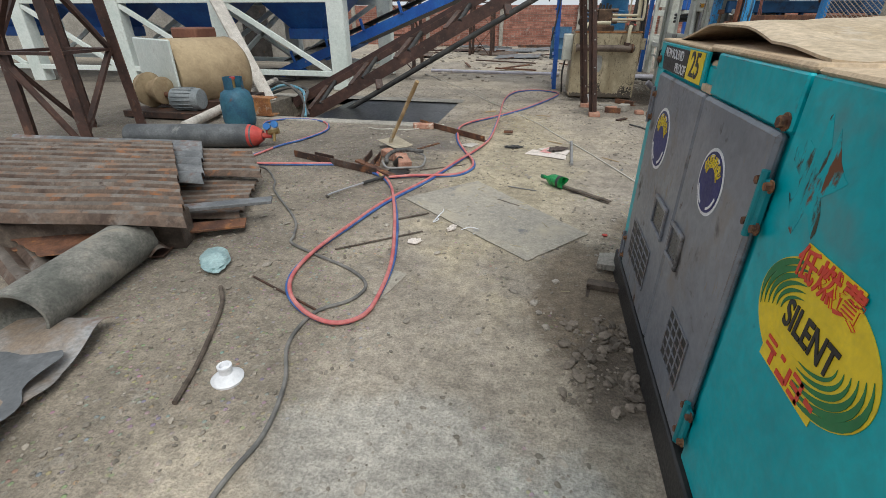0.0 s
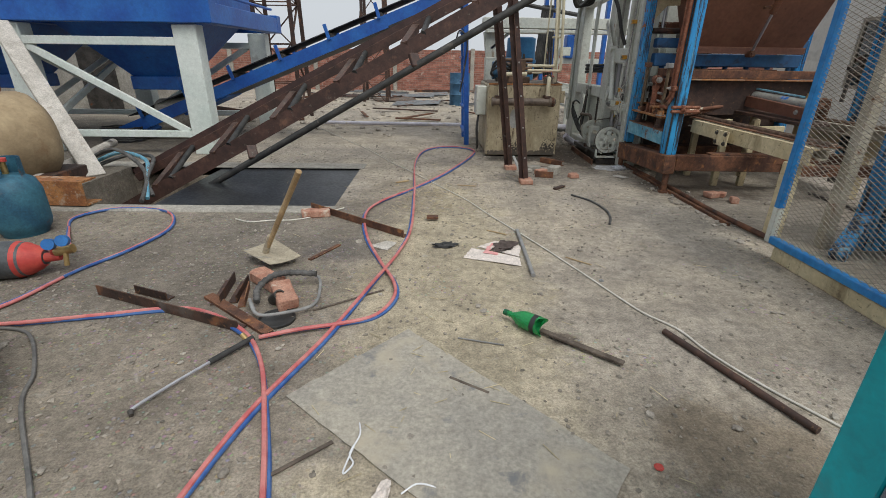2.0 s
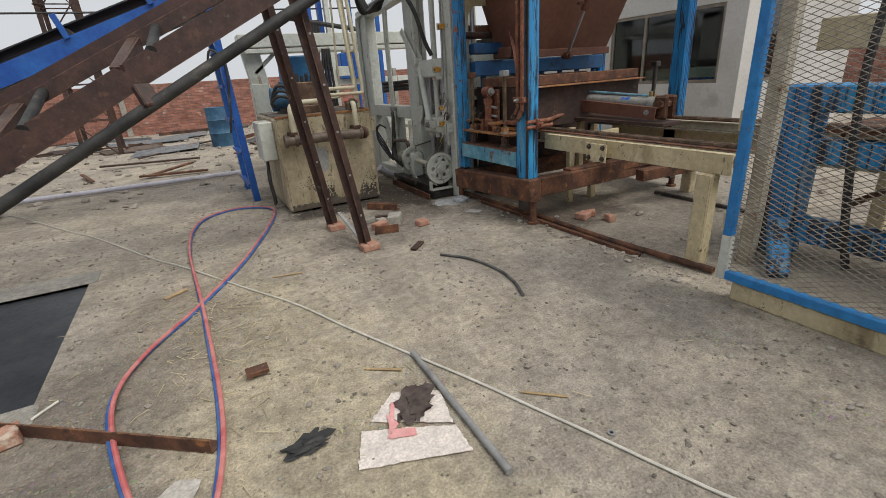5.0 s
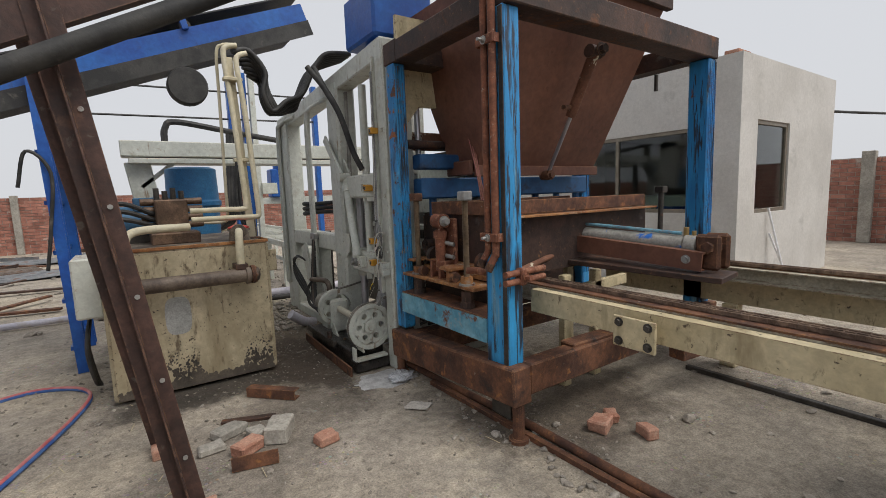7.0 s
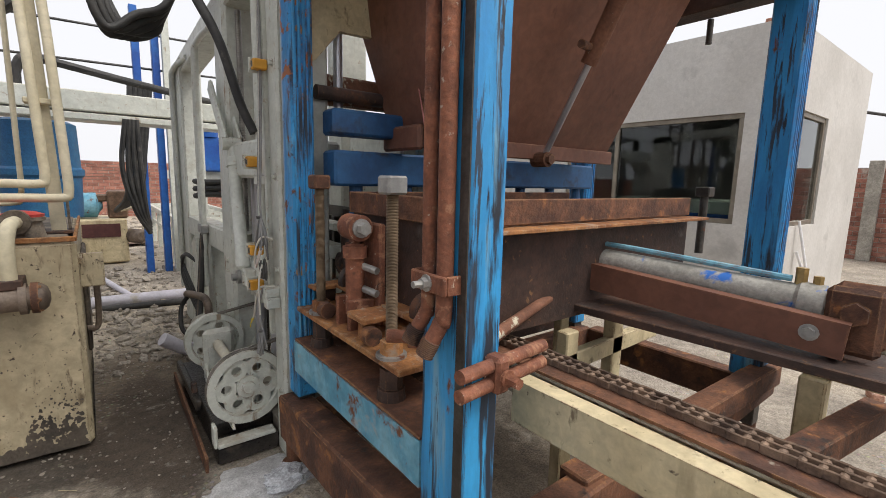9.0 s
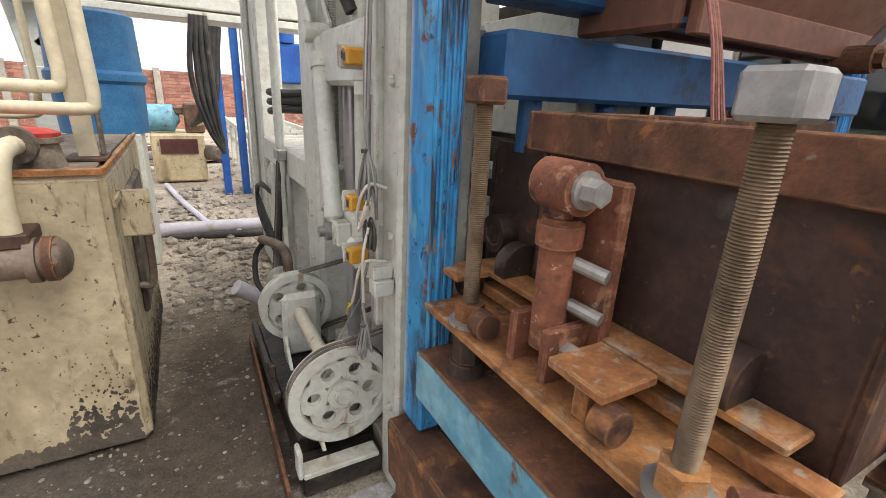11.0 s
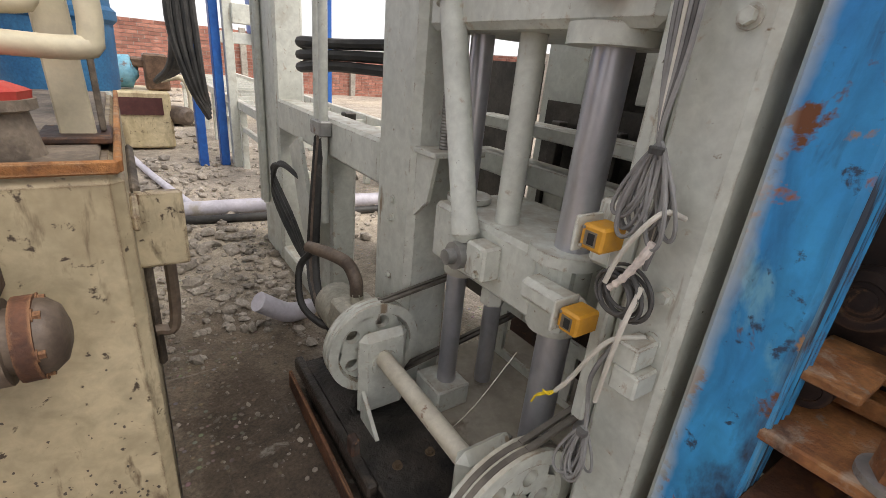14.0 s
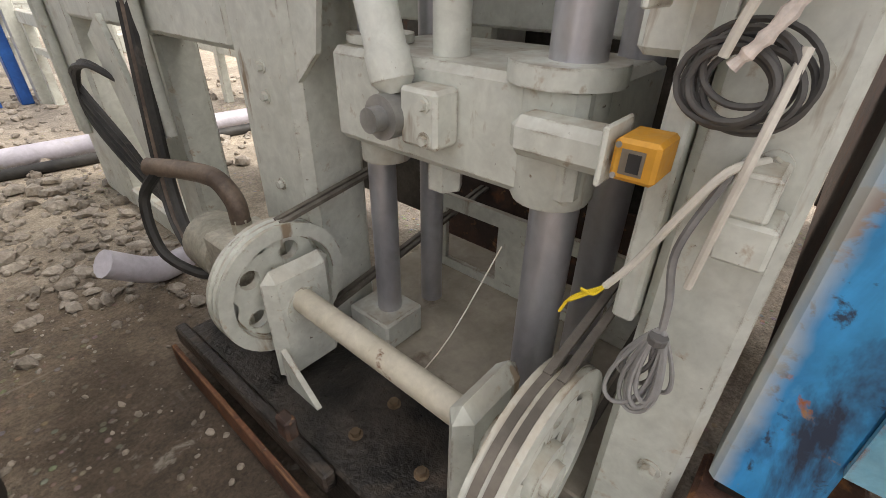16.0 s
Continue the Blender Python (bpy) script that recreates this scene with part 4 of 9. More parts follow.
    sweep(bm, [(2.067, 6.418, 0.834), (2.15, 6.352, 0.83), (2.24, 6.30, 0.815)], 0.018, 10)
    part("oil_pipe", bm, M["rust_red"], T, "short rusty pipes", True)
    bm = B(b(), (2.11, 6.36, 0.735), (2.19, 6.405, 0.858), 0.006)
    part("pipe_clip", hexbolt(bm, (2.15, 6.38, 0.858), (0, 0, 1), 0.014, 0.03), M["orange_rust"], T)
    # feed drawer (open-topped box)
    bm = B(b(), (2.28, 6.46, 0.76), (3.68, 6.475, 1.10), 0.003)
    B(bm, (2.28, 7.08, 0.76), (3.68, 7.095, 1.10), 0.003)
    B(bm, (2.28, 6.475, 0.76), (2.295, 7.08, 1.12), 0.003)
    B(bm, (3.665, 6.475, 0.76), (3.68, 7.08, 1.10), 0.003)
    B(bm, (2.295, 6.475, 0.76), (3.665, 7.08, 0.775))
    dr = part("feed_drawer", bm, M["rust_dark"], T, "dark steel feed drawer")
    bm = B(b(), (2.24, 6.43, 1.12), (3.62, 6.445, 1.2), 0.003)
    B(bm, (2.24, 6.445, 1.12), (2.255, 7.1, 1.2), 0.003)
    B(bm, (2.24, 7.1, 1.12), (3.62, 7.112, 1.2), 0.003)
    part("rim", bm, M["rust"], dr, "rusty raised rim")
    part("ledge", B(b(), (2.26, 6.36, 1.102), (3.66, 6.5, 1.114), 0.002), M["orange_rust"], dr, "bright rusty ledge")
    # hopper: flared box with rounded lower lip
    bot = (2.53, 6.97, 3.73, 7.25, 1.40)
    top = (2.38, 6.40, 3.80, 7.65, 2.52)
    bm = b()
    lo = [bm.verts.new(v) for v in ((bot[0], bot[1], bot[4]), (bot[2], bot[1], bot[4]), (bot[2], bot[3], bot[4]), (bot[0], bot[3], bot[4]))]
    hi = [bm.verts.new(v) for v in ((top[0], top[1], top[4]), (top[2], top[1], top[4]), (top[2], top[3], top[4]), (top[0], top[3], top[4]))]
    for i in range(4):
        bm.faces.new((lo[i], lo[(i + 1) % 4], hi[(i + 1) % 4], hi[i]))
    bmesh.ops.recalc_face_normals(bm, faces=bm.faces)
    bmesh.ops.solidify(bm, geom=bm.faces[:], thickness=0.01)
    ho = part("hopper", bm, M["rust_hopper"], T, "brown primed steel hopper")
    part("lip", B(B(b(), (2.5, 6.94, 1.36), (3.76, 6.97, 1.43), 0.004), (2.47, 6.97, 1.37), (2.5, 7.25, 1.47), 0.01), M["rust_hopper"], ho)
    part("flange", bar(b(), (2.36, 6.39, 2.50), (3.82, 6.39, 2.50), 0.05, 0.08, 0.004), M["rust_dark"], ho)
    cy = part("hopper_cylinder", C(b(), (3.07, 6.45, 2.09), (3.10, 6.66, 1.74), 0.035, seg=20), M["rust_spot"], ho, "rusty hydraulic cylinder with flaked white paint", True)
    bm = hexbolt(b(), (3.07, 6.40, 2.10), (0, -1, 0), 0.03, 0.03)
    part("pin", C(bm, (3.02, 6.45, 2.1), (3.12, 6.45, 2.1), 0.04), M["rust_dark"], cy)
    part("piston_rod", C(b(), (3.10, 6.66, 1.74), (3.14, 6.90, 1.38), 0.014), M["chrome"], cy, "bright piston rod", True)
    bm = C(b(), (3.14, 6.88, 1.36), (3.14, 6.96, 1.36), 0.035)
    part("rod_eye", hexbolt(bm, (3.14, 6.88, 1.36), (0, -1, 0), 0.024, 0.02), M["rust"], cy)
    part("port", C(b(), (3.05, 6.63, 1.79), (2.96, 6.60, 1.78), 0.016), M["rust"], cy)
    # blue beams and vibrator table behind
    part("head_beam", B(b(), (2.2, 7.15, 1.22), (3.9, 7.27, 1.36), 0.01), M["blue_dark"], T, "blue cross beam")
    part("head_beam", B(b(), (2.2, 7.16, 1.42), (3.95, 7.27, 1.52), 0.01), M["blue_dark"], T, "dark blue cross beam")
    for i in range(7):
        x = 2.32 + i * 0.25
        part("guide_rod", C(b(), (x, 7.21, 1.1), (x, 7.21, 1.24), 0.028), M["blue_dark"], T)
    bm = C(b(), (2.2, 7.33, 1.6), (3.9, 7.33, 1.6), 0.03)
    part("spreader_bar", bm, M["rust_dark"], T, "", True)
    bm = b()
    outline = ((2.16, 1.70), (2.21, 1.73), (2.32, 1.86), (2.70, 1.87), (3.30, 1.87), (3.42, 1.74), (3.5, 1.70), (3.5, 2.45), (2.16, 2.45))
    near = [bm.verts.new((x, 7.345, z)) for x, z in outline]
    far = [bm.verts.new((x, 7.372, z)) for x, z in outline]
    bm.faces.new(near)
    bm.faces.new(far[::-1])
    for i in range(len(near)):
        k = (i + 1) % len(near)
        bm.faces.new((near[k], near[i], far[i], far[k]))
    hd = part("cream_head_plate", bm, M["cream"], T, "cream painted head plate with oil marks")
    part("beam_stub", B(b(), (2.22, 7.42, 1.575), (2.66, 7.50, 1.70), 0.012), M["rust_spot"], T, "rusty block with flaking cream paint")
    for x in (2.45, 2.9):
        part("guide_column", C(b(), (x - 0.12, 7.395, 1.5), (x - 0.12, 7.395, 2.3), 0.021), M["chrome"], T, "", True)
    # wires hanging down to the drawer
    for k in range(5):
        dx = 0.006 * k
        bm = sweep(b(), [(2.55 + dx, 7.22, 2.12), (2.53 + dx * 2, 7.1, 1.75), (2.46 + dx, 6.9, 1.4), (2.45 + dx * 1.5, 6.84, 1.2)], 0.0035, 6)
        part("wire", bm, M["rust"] if k % 2 else M["red_wire"], T)
    # vertical oil pipes on the front post
    bm = sweep(b(), [(2.028, 6.222, 2.2), (2.028, 6.222, 1.4), (2.028, 6.222, 0.99), (2.024, 6.228, 0.94), (2.008, 6.238, 0.90)], 0.019, 12)
    sweep(bm, [(2.028, 6.280, 2.2), (2.028, 6.280, 1.4), (2.028, 6.280, 1.0), (2.024, 6.286, 0.95), (2.008, 6.295, 0.915)], 0.017, 12)
    op = part("riser_pipe", bm, M["rust_red"], T, "pair of rusty riser pipes", True)
    for y, z in ((6.238, 0.90), (6.295, 0.915)):
        part("threaded_end", rod_threaded(b(), (2.009, y - 0.0005, z + 0.002), (1.994, y + 0.009, z - 0.034), 0.0215, 0.004), M["rust_dark"], op, "threaded pipe end", True)
    for z in (1.03, 1.95):
        bm = B(b(), (2.001, 6.188, z - 0.020), (2.010, 6.314, z + 0.022), 0.003)
        B(bm, (2.010, 6.188, z - 0.020), (2.050, 6.196, z + 0.022), 0.002)
        B(bm, (2.010, 6.306, z - 0.020), (2.050, 6.314, z + 0.022), 0.002)
        cl = part("pipe_clamp", bm, M["rust_red"], op)
        bm = C(b(), (1.965, 6.251, z), (2.0, 6.251, z), 0.008, seg=8)
        part("bolt", hexbolt(bm, (2.001, 6.251, z), (-1, 0, 0), 0.013, 0.012), M["nut"], cl)
    # two short pipes clamped across the post
    bm = C(b(), (1.992, 6.12, 0.862), (2.28, 6.15, 0.862), 0.0155)
    C(bm, (1.992, 6.12, 0.82), (2.28, 6.15, 0.82), 0.0155)
    sp = part("cross_pipe", bm, M["rust_red"], T, "short rusty pipes clamped to the post", True)
    bm = B(b(), (2.085, 6.105, 0.80), (2.125, 6.155, 0.882), 0.008)
    part("clamp", hexbolt(bm, (2.105, 6.10, 0.84), (0, -1, 0), 0.013, 0.03), M["rust_red"], sp)
    # inner oil pipes to the drawer cylinder
    bm = C(b(), (2.2, 6.33, 0.80), (2.95, 6.55, 0.87), 0.018)
    C(bm, (2.2, 6.36, 0.76), (2.95, 6.6, 0.84), 0.018)
    part("oil_pipe", bm, M["rust_spot"], T, "", True)
    # drawer cylinder with its long bracket
    bm = turned(b(), (2.98, 6.72, 0.97), (0.13, -0.95, -0.05), [(0, 0.03), (0, 0.048), (0.05, 0.05), (0.06, 0.046), (0.86, 0.046), (0.87, 0.055), (0.93, 0.055), (0.94, 0.03)], 24)
    dc = part("drawer_cylinder", bm, M["cyl_blue"], T, "grey hydraulic cylinder with flaked blue paint", True)
    bm = sweep(b(), [(2.98, 6.70, 1.03), (3.02, 6.4, 1.02), (3.06, 6.1, 1.0), (3.09, 5.88, 0.985)], 0.010, 8)
    part("oil_line", bm, M["blue_pale"], dc, "thin blue oil line", True)
    bm = C(b(), (3.10, 5.86, 0.96), (3.10, 5.86, 1.02), 0.016, seg=6)
    part("fitting", C(bm, (3.105, 5.82, 0.96), (3.105, 5.82, 1.0), 0.013, seg=6), M["brass"], dc)
    bm = B(b(), (3.05, 5.66, 0.80), (3.08, 5.79, 0.99), 0.02)
    B(bm, (3.15, 5.66, 0.80), (3.18, 5.79, 0.99), 0.02)
    C(bm, (3.03, 5.72, 0.92), (3.2, 5.72, 0.92), 0.032, seg=6)
    part("clevis", bm, M["rust"], dc)
    part("cylinder_bracket", channel(b(), (2.90, 6.7, 0.92), (2.99, 5.72, 0.85), 0.05, 0.10, 0.008), M["rust_hopper"], T, "brown channel bracket")
    part("cylinder_bracket", bar(b(), (2.93, 6.7, 0.80), (3.08, 5.62, 0.77), 0.26, 0.03, 0.003), M["rust_dark"], T, "brown bracket base plate")
    part("bracket_bolt", hexbolt(b(), (2.985, 5.80, 0.86), (-1, -0.1, 0), 0.016, 0.014), M["nut"], T)
    # far tie bolt
    bm = C(b(), (4.0, 6.53, 0.9), (4.0, 6.53, 1.2), 0.02)
    part("tie_bolt", B(bm, (3.965, 6.495, 1.2), (4.035, 6.565, 1.25), 0.005), M["steel"], T)
    # dark interior panel
    part("inner_panel", B(b(), (2.3, 7.3, 0.3), (3.9, 7.315, 1.1)), M["rust_dark"], T)
    return T


# Blue darkened by the shade inside the press; the dark spots are dirt.
M["blue_dark"] = surf("shaded_dirty_blue_paint", (0.012, 0.06, 0.16), (0.02, 0.10, 0.24), 4, 0.55, 0, 0.1, 60, spots=(((0.03, 0.03, 0.035), 6, 0.56, 0.14, 0.7),))
M["rust_spot"] = surf("rust_with_flaked_paint", (0.14, 0.06, 0.035), (0.22, 0.10, 0.06), 6, 0.8, 0.1, 0.3, 80, spots=(((0.55, 0.50, 0.38), 13, 0.58, 0.04, 0.8),))
M["cyl_blue"] = surf("grey_cylinder_blue_flakes", (0.26, 0.25, 0.22), (0.36, 0.345, 0.31), 5, 0.6, 0.1, 0.15, 70, spots=(((0.02, 0.14, 0.5), 8, 0.61, 0.05, 0.6), (RUST, 9, 0.68, 0.06, 0.9)))
M["red_wire"] = surf("faded_red_wire", (0.30, 0.10, 0.09), (0.36, 0.14, 0.12), 9, 0.6)
press()


# ---- pallet rails in front of the press ----
def rails():
    for k, (x, y0, y1, z) in enumerate(((2.30, 4.66, 6.26, 0.67), (3.90, 3.4, 6.95, 0.575))):
        R_ = thing("pallet_rail", "cream painted steel rail with rusted chain track", "rail", (x, y0, 0), "rails of the press")
        h = (0.12, 0.27)[k]
        part("beam", channel(b(), (x, y1, z), (x, y0, z), 0.055, h, 0.010), M["cream"], R_)
        foot, z = z - h / 2, z + h / 2 - 0.06
        xi = x + 0.13 if k == 0 else x - 0.12
        part("chain_track", channel(b(), (xi, y0 - 0.9 * k, z + 0.02), (xi, y1 + 0.2, z + 0.02), 0.06, 0.09, 0.008), M["cream2"], R_, "dirty cream chain track")
        part("track_top", B(b(), (xi - 0.06 * (k == 0), y0 - 0.9 * k, z + 0.066), (xi + 0.09, y1 + 0.2, z + 0.074)), M["rust"], R_)
        # roller chain: plates and rollers along the track
        bm = b()
        n = int((y1 + 0.2 - y0) / 0.03)
        xc = xi + 0.02
        for i in range(n):
            y = y0 + 0.015 + i * 0.03
            C(bm, (xc - 0.024, y, z + 0.084), (xc + 0.024, y, z + 0.084), 0.008, seg=7)
            o = 0.003 if i % 2 else 0.0
            for s in (-0.026, 0.0, 0.026):
                bar(bm, (xc + s + o, y - 0.004, z + 0.085), (xc + s + o, y + 0.034, z + 0.085), 0.005, 0.021, 0.003)
        part("roller_chain", bm, M["chain"], R_, "rusted roller chain")
        for j in range(4):
            y = y0 + 0.25 + 0.36 * j
            part("track_bolt", hexbolt(b(), (xi - 0.002, y, z + 0.015), (-1, 0, 0), 0.016, 0.012), M["rust"], R_)
        legs = ((4.74, 4.84),) if k == 0 else ((4.4, 4.5), (5.9, 6.0))
        for ya, yb in legs:
            part("leg", B(b(), (x - 0.045, ya, 0), (x + 0.045, yb, foot), 0.008), M["cream"], R_)
    fp = thing("fishplate", "cream joint plate bolted on the rail", "plate", (2.2, 5.6, 0.6))
    part("plate", B(b(), (2.228, 5.52, 0.585), (2.243, 5.71, 0.715), 0.003), M["cream"], fp)
    for y in (5.55, 5.68):
        for z in (0.61, 0.69):
            part("bolt", hexbolt(b(), (2.228, y, z), (-1, 0, 0), 0.013, 0.012), M["steel"], fp)
    cr = thing("cross_frame", "rusty cross beam and cream legs between the rails", "frame", (3.3, 6.2, 0))
    part("cross_beam", bar(b(), (2.5, 6.19, 0.36), (4.02, 6.15, 0.36), 0.10, 0.10, 0.006), M["rust"], cr)
    part("cross_beam", bar(b(), (3.1, 5.9, 0.30), (4.0, 5.75, 0.33), 0.10, 0.10, 0.006), M["rust"], cr, "loose rusty box beam")
    for x, y in ((2.75, 6.42), (3.05, 6.42), (3.35, 6.9), (2.7, 6.9)):
        part("leg", B(b(), (x, y, 0.0), (x + 0.07, y + 0.05, 0.72), 0.005), M["cream"], cr)
    part("brace", bar(b(), (2.75, 6.44, 0.6), (3.4, 6.44, 0.62), 0.04, 0.07, 0.004), M["cream"], cr)
    part("inner_rail", bar(b(), (3.62, 3.2, 0.015), (3.62, 6.1, 0.015), 0.04, 0.03, 0.004), M["steel"], cr, "dark floor rail")


M["cream2"] = surf("dirty_cream_paint", (0.36, 0.32, 0.24), (0.46, 0.42, 0.33), 6, 0.7, 0, 0.2, 70, spots=((RUST, 7, 0.6, 0.1, 0.9),), edge=((0.15, 0.07, 0.035), 0.008, 0.44), mottle=0.16)
M["chain"] = surf("rusty_chain", (0.12, 0.08, 0.058), (0.25, 0.17, 0.118), 16, 0.7, 0.3, 0.2, 120)
rails()
fr = thing("floor_pipe_rail", "rusty pipe laid along the machine edge", "pipe", (2.2, 4.7, 0))
part("pipe", sweep(b(), [(2.14, 7.5, 0.035), (2.16, 6.9, 0.03), (2.20, 6.2, 0.03), (2.20, 5.4, 0.03), (2.27, 4.65, 0.03)], 0.022, 10), M["rust"], fr, "", True)
part("flat_bar", bar(b(), (2.12, 7.0, 0.012), (2.16, 5.1, 0.012), 0.03, 0.03), M["rust"], fr)


# ---- mesh gate and blue frame behind it ----
def gate():
    x = 2.05
    y0, y1, z0, z1 = 2.3, 4.50, 0.11, 2.05
    G = thing("mesh_gate", "blue framed safety gate of expanded metal mesh", "gate", (x, y1, 0))
    part("post", B(b(), (x - 0.025, y1 - 0.045, 0.36), (x + 0.025, y1, z1), 0.004), M["blue_gate"], G)
    part("post_foot", B(b(), (x - 0.0255, y1 - 0.0455, z0), (x + 0.0255, y1 + 0.0005, 0.36), 0.004), M["greywhite"], G, "grey repainted lower end")
    part("post", B(b(), (x - 0.025, y0, z0), (x + 0.025, y0 + 0.045, z1), 0.004), M["blue_gate"], G)
    part("bottom_rail", B(b(), (x - 0.024, y0 + 0.045, z0), (x + 0.024, y1 - 0.045, z0 + 0.05), 0.004), M["blue_gate"], G)
    part("top_rail", B(b(), (x - 0.024, y0 + 0.045, z1 - 0.05), (x + 0.024, y1 - 0.045, z1), 0.004), M["blue_gate"], G)
    verts, faces = [], []
    dy, dz, w = 0.062, 0.027, 0.0035
    ny, nz = int((y1 - y0 - 0.09) / dy), int((z1 - z0 - 0.1) / dz)
    for i in range(ny):
        for j in range(nz):
            ya, za = y0 + 0.045 + i * dy, z0 + 0.05 + j * dz
            for (p, q) in (((ya, za + dz / 2), (ya + dy / 2, za + dz)), ((ya + dy / 2, za + dz), (ya + dy, za + dz / 2)), ((ya, za + dz / 2), (ya + dy / 2, za)), ((ya + dy / 2, za), (ya + dy, za + dz / 2))):
                n = len(verts)
                for (yy, zz) in (p, q):
                    verts += [(x - w / 2, yy, zz - w / 2), (x + w / 2, yy, zz + w / 2), (x - w / 2, yy, zz + w / 2)]
                faces += [(n, n + 1, n + 4, n + 3), (n + 1, n + 2, n + 5, n + 4), (n + 2, n, n + 3, n + 5)]
    me = bpy.data.meshes.new("mesh_panel")
    me.from_pydata(verts, [], faces)
    me.materials.append(M["mesh_wire"])
    mp = new("mesh_panel", me)
    mp.parent = G
    mp.matrix_parent_inverse = Matrix.Translation(G.location).inverted()
    tagged(mp, "rusty diamond mesh", kind="stuff")
    for z in (0.42, 0.95, 1.6):
        part("hinge", C(b(), (x + 0.03, y1 + 0.02, z - 0.05), (x + 0.03, y1 + 0.02, z + 0.05), 0.016), M["cream"], G)
    sill = thing("gate_sill", "cream steel sill under the gate", "sill", (x, 3.2, 0))
    part("bar", bar(b(), (x + 0.03, 4.42, 0.05), (x + 0.03, 2.0, 0.05), 0.06, 0.10, 0.004), M["cream"], sill)
    F = thing("stacker_frame", "worn blue steel stacker frame behind the gate", "machine", (2.9, 4.0, 0))
    for y in (4.55, 2.6):
        part("post", B(b(), (2.85, y, 0), (3.05, y + 0.2, 1.06), 0.01), M["blue_press"], F)
        part("post", B(b(), (2.55, y + 0.05, 0), (2.63, y + 0.13, 2.2), 0.006), M["cream2"], F, "dirty cream upright")
    part("top_beam", B(b(), (2.83, 2.6, 0.92), (3.07, 4.75, 1.07), 0.01), M["blue_press"], F)
    part("mid_beam", B(b(), (2.87, 2.8, 0.62), (3.03, 4.55, 0.76), 0.01), M["blue_press"], F)
    part("low_beam", B(b(), (2.87, 2.8, 0.12), (3.03, 4.55, 0.26), 0.01), M["blue_press"], F)
    part("brace", bar(b(), (2.8, 4.6, 0.25), (2.5, 4.4, 0.02), 0.10, 0.10, 0.01), M["blue_press"], F)
    part("cross_rail", B(b(), (3.3, 2.4, 0.52), (3.4, 4.9, 0.64), 0.006), M["cream"], F, "cream rail")
    part("cross_rail", B(b(), (3.5, 2.4, 1.25), (3.6, 4.9, 1.45), 0.006), M["cream"], F, "cream rail")
    part("cable", sweep(b(), [(2.72, 4.3, 2.3), (2.72, 4.28, 1.7), (2.7, 4.3, 1.1), (2.75, 4.25, 0.4), (2.8, 4.2, 0.05)], 0.022, 8), M["rubber"], F, "thick black cable", True)
    for i in range(6):
        part("rod", C(b(), (2.9, 2.9 + i * 0.28, 0.40), (3.35, 2.9 + i * 0.28, 0.40), 0.02), M["rust"], F)
    part("tray", B(b(), (2.9, 2.75, 0.80), (3.5, 4.5, 0.83)), M["rust"], F, "rusty tray")
    return G


M["blue_gate"] = surf("bright_blue_frame_paint", (0.02, 0.17, 0.45), (0.03, 0.22, 0.52), 4, 0.45, 0, 0.06, 60, spots=(((0.40, 0.42, 0.42), 7, 0.66, 0.08, 0.7),), edge=((0.30, 0.30, 0.30), 0.005, 0.52), mottle=0.14)
M["mesh_wire"] = surf("rusty_mesh_wire", (0.24, 0.21, 0.17), (0.34, 0.30, 0.25), 8, 0.7, 0.3, 0.0)
gate()


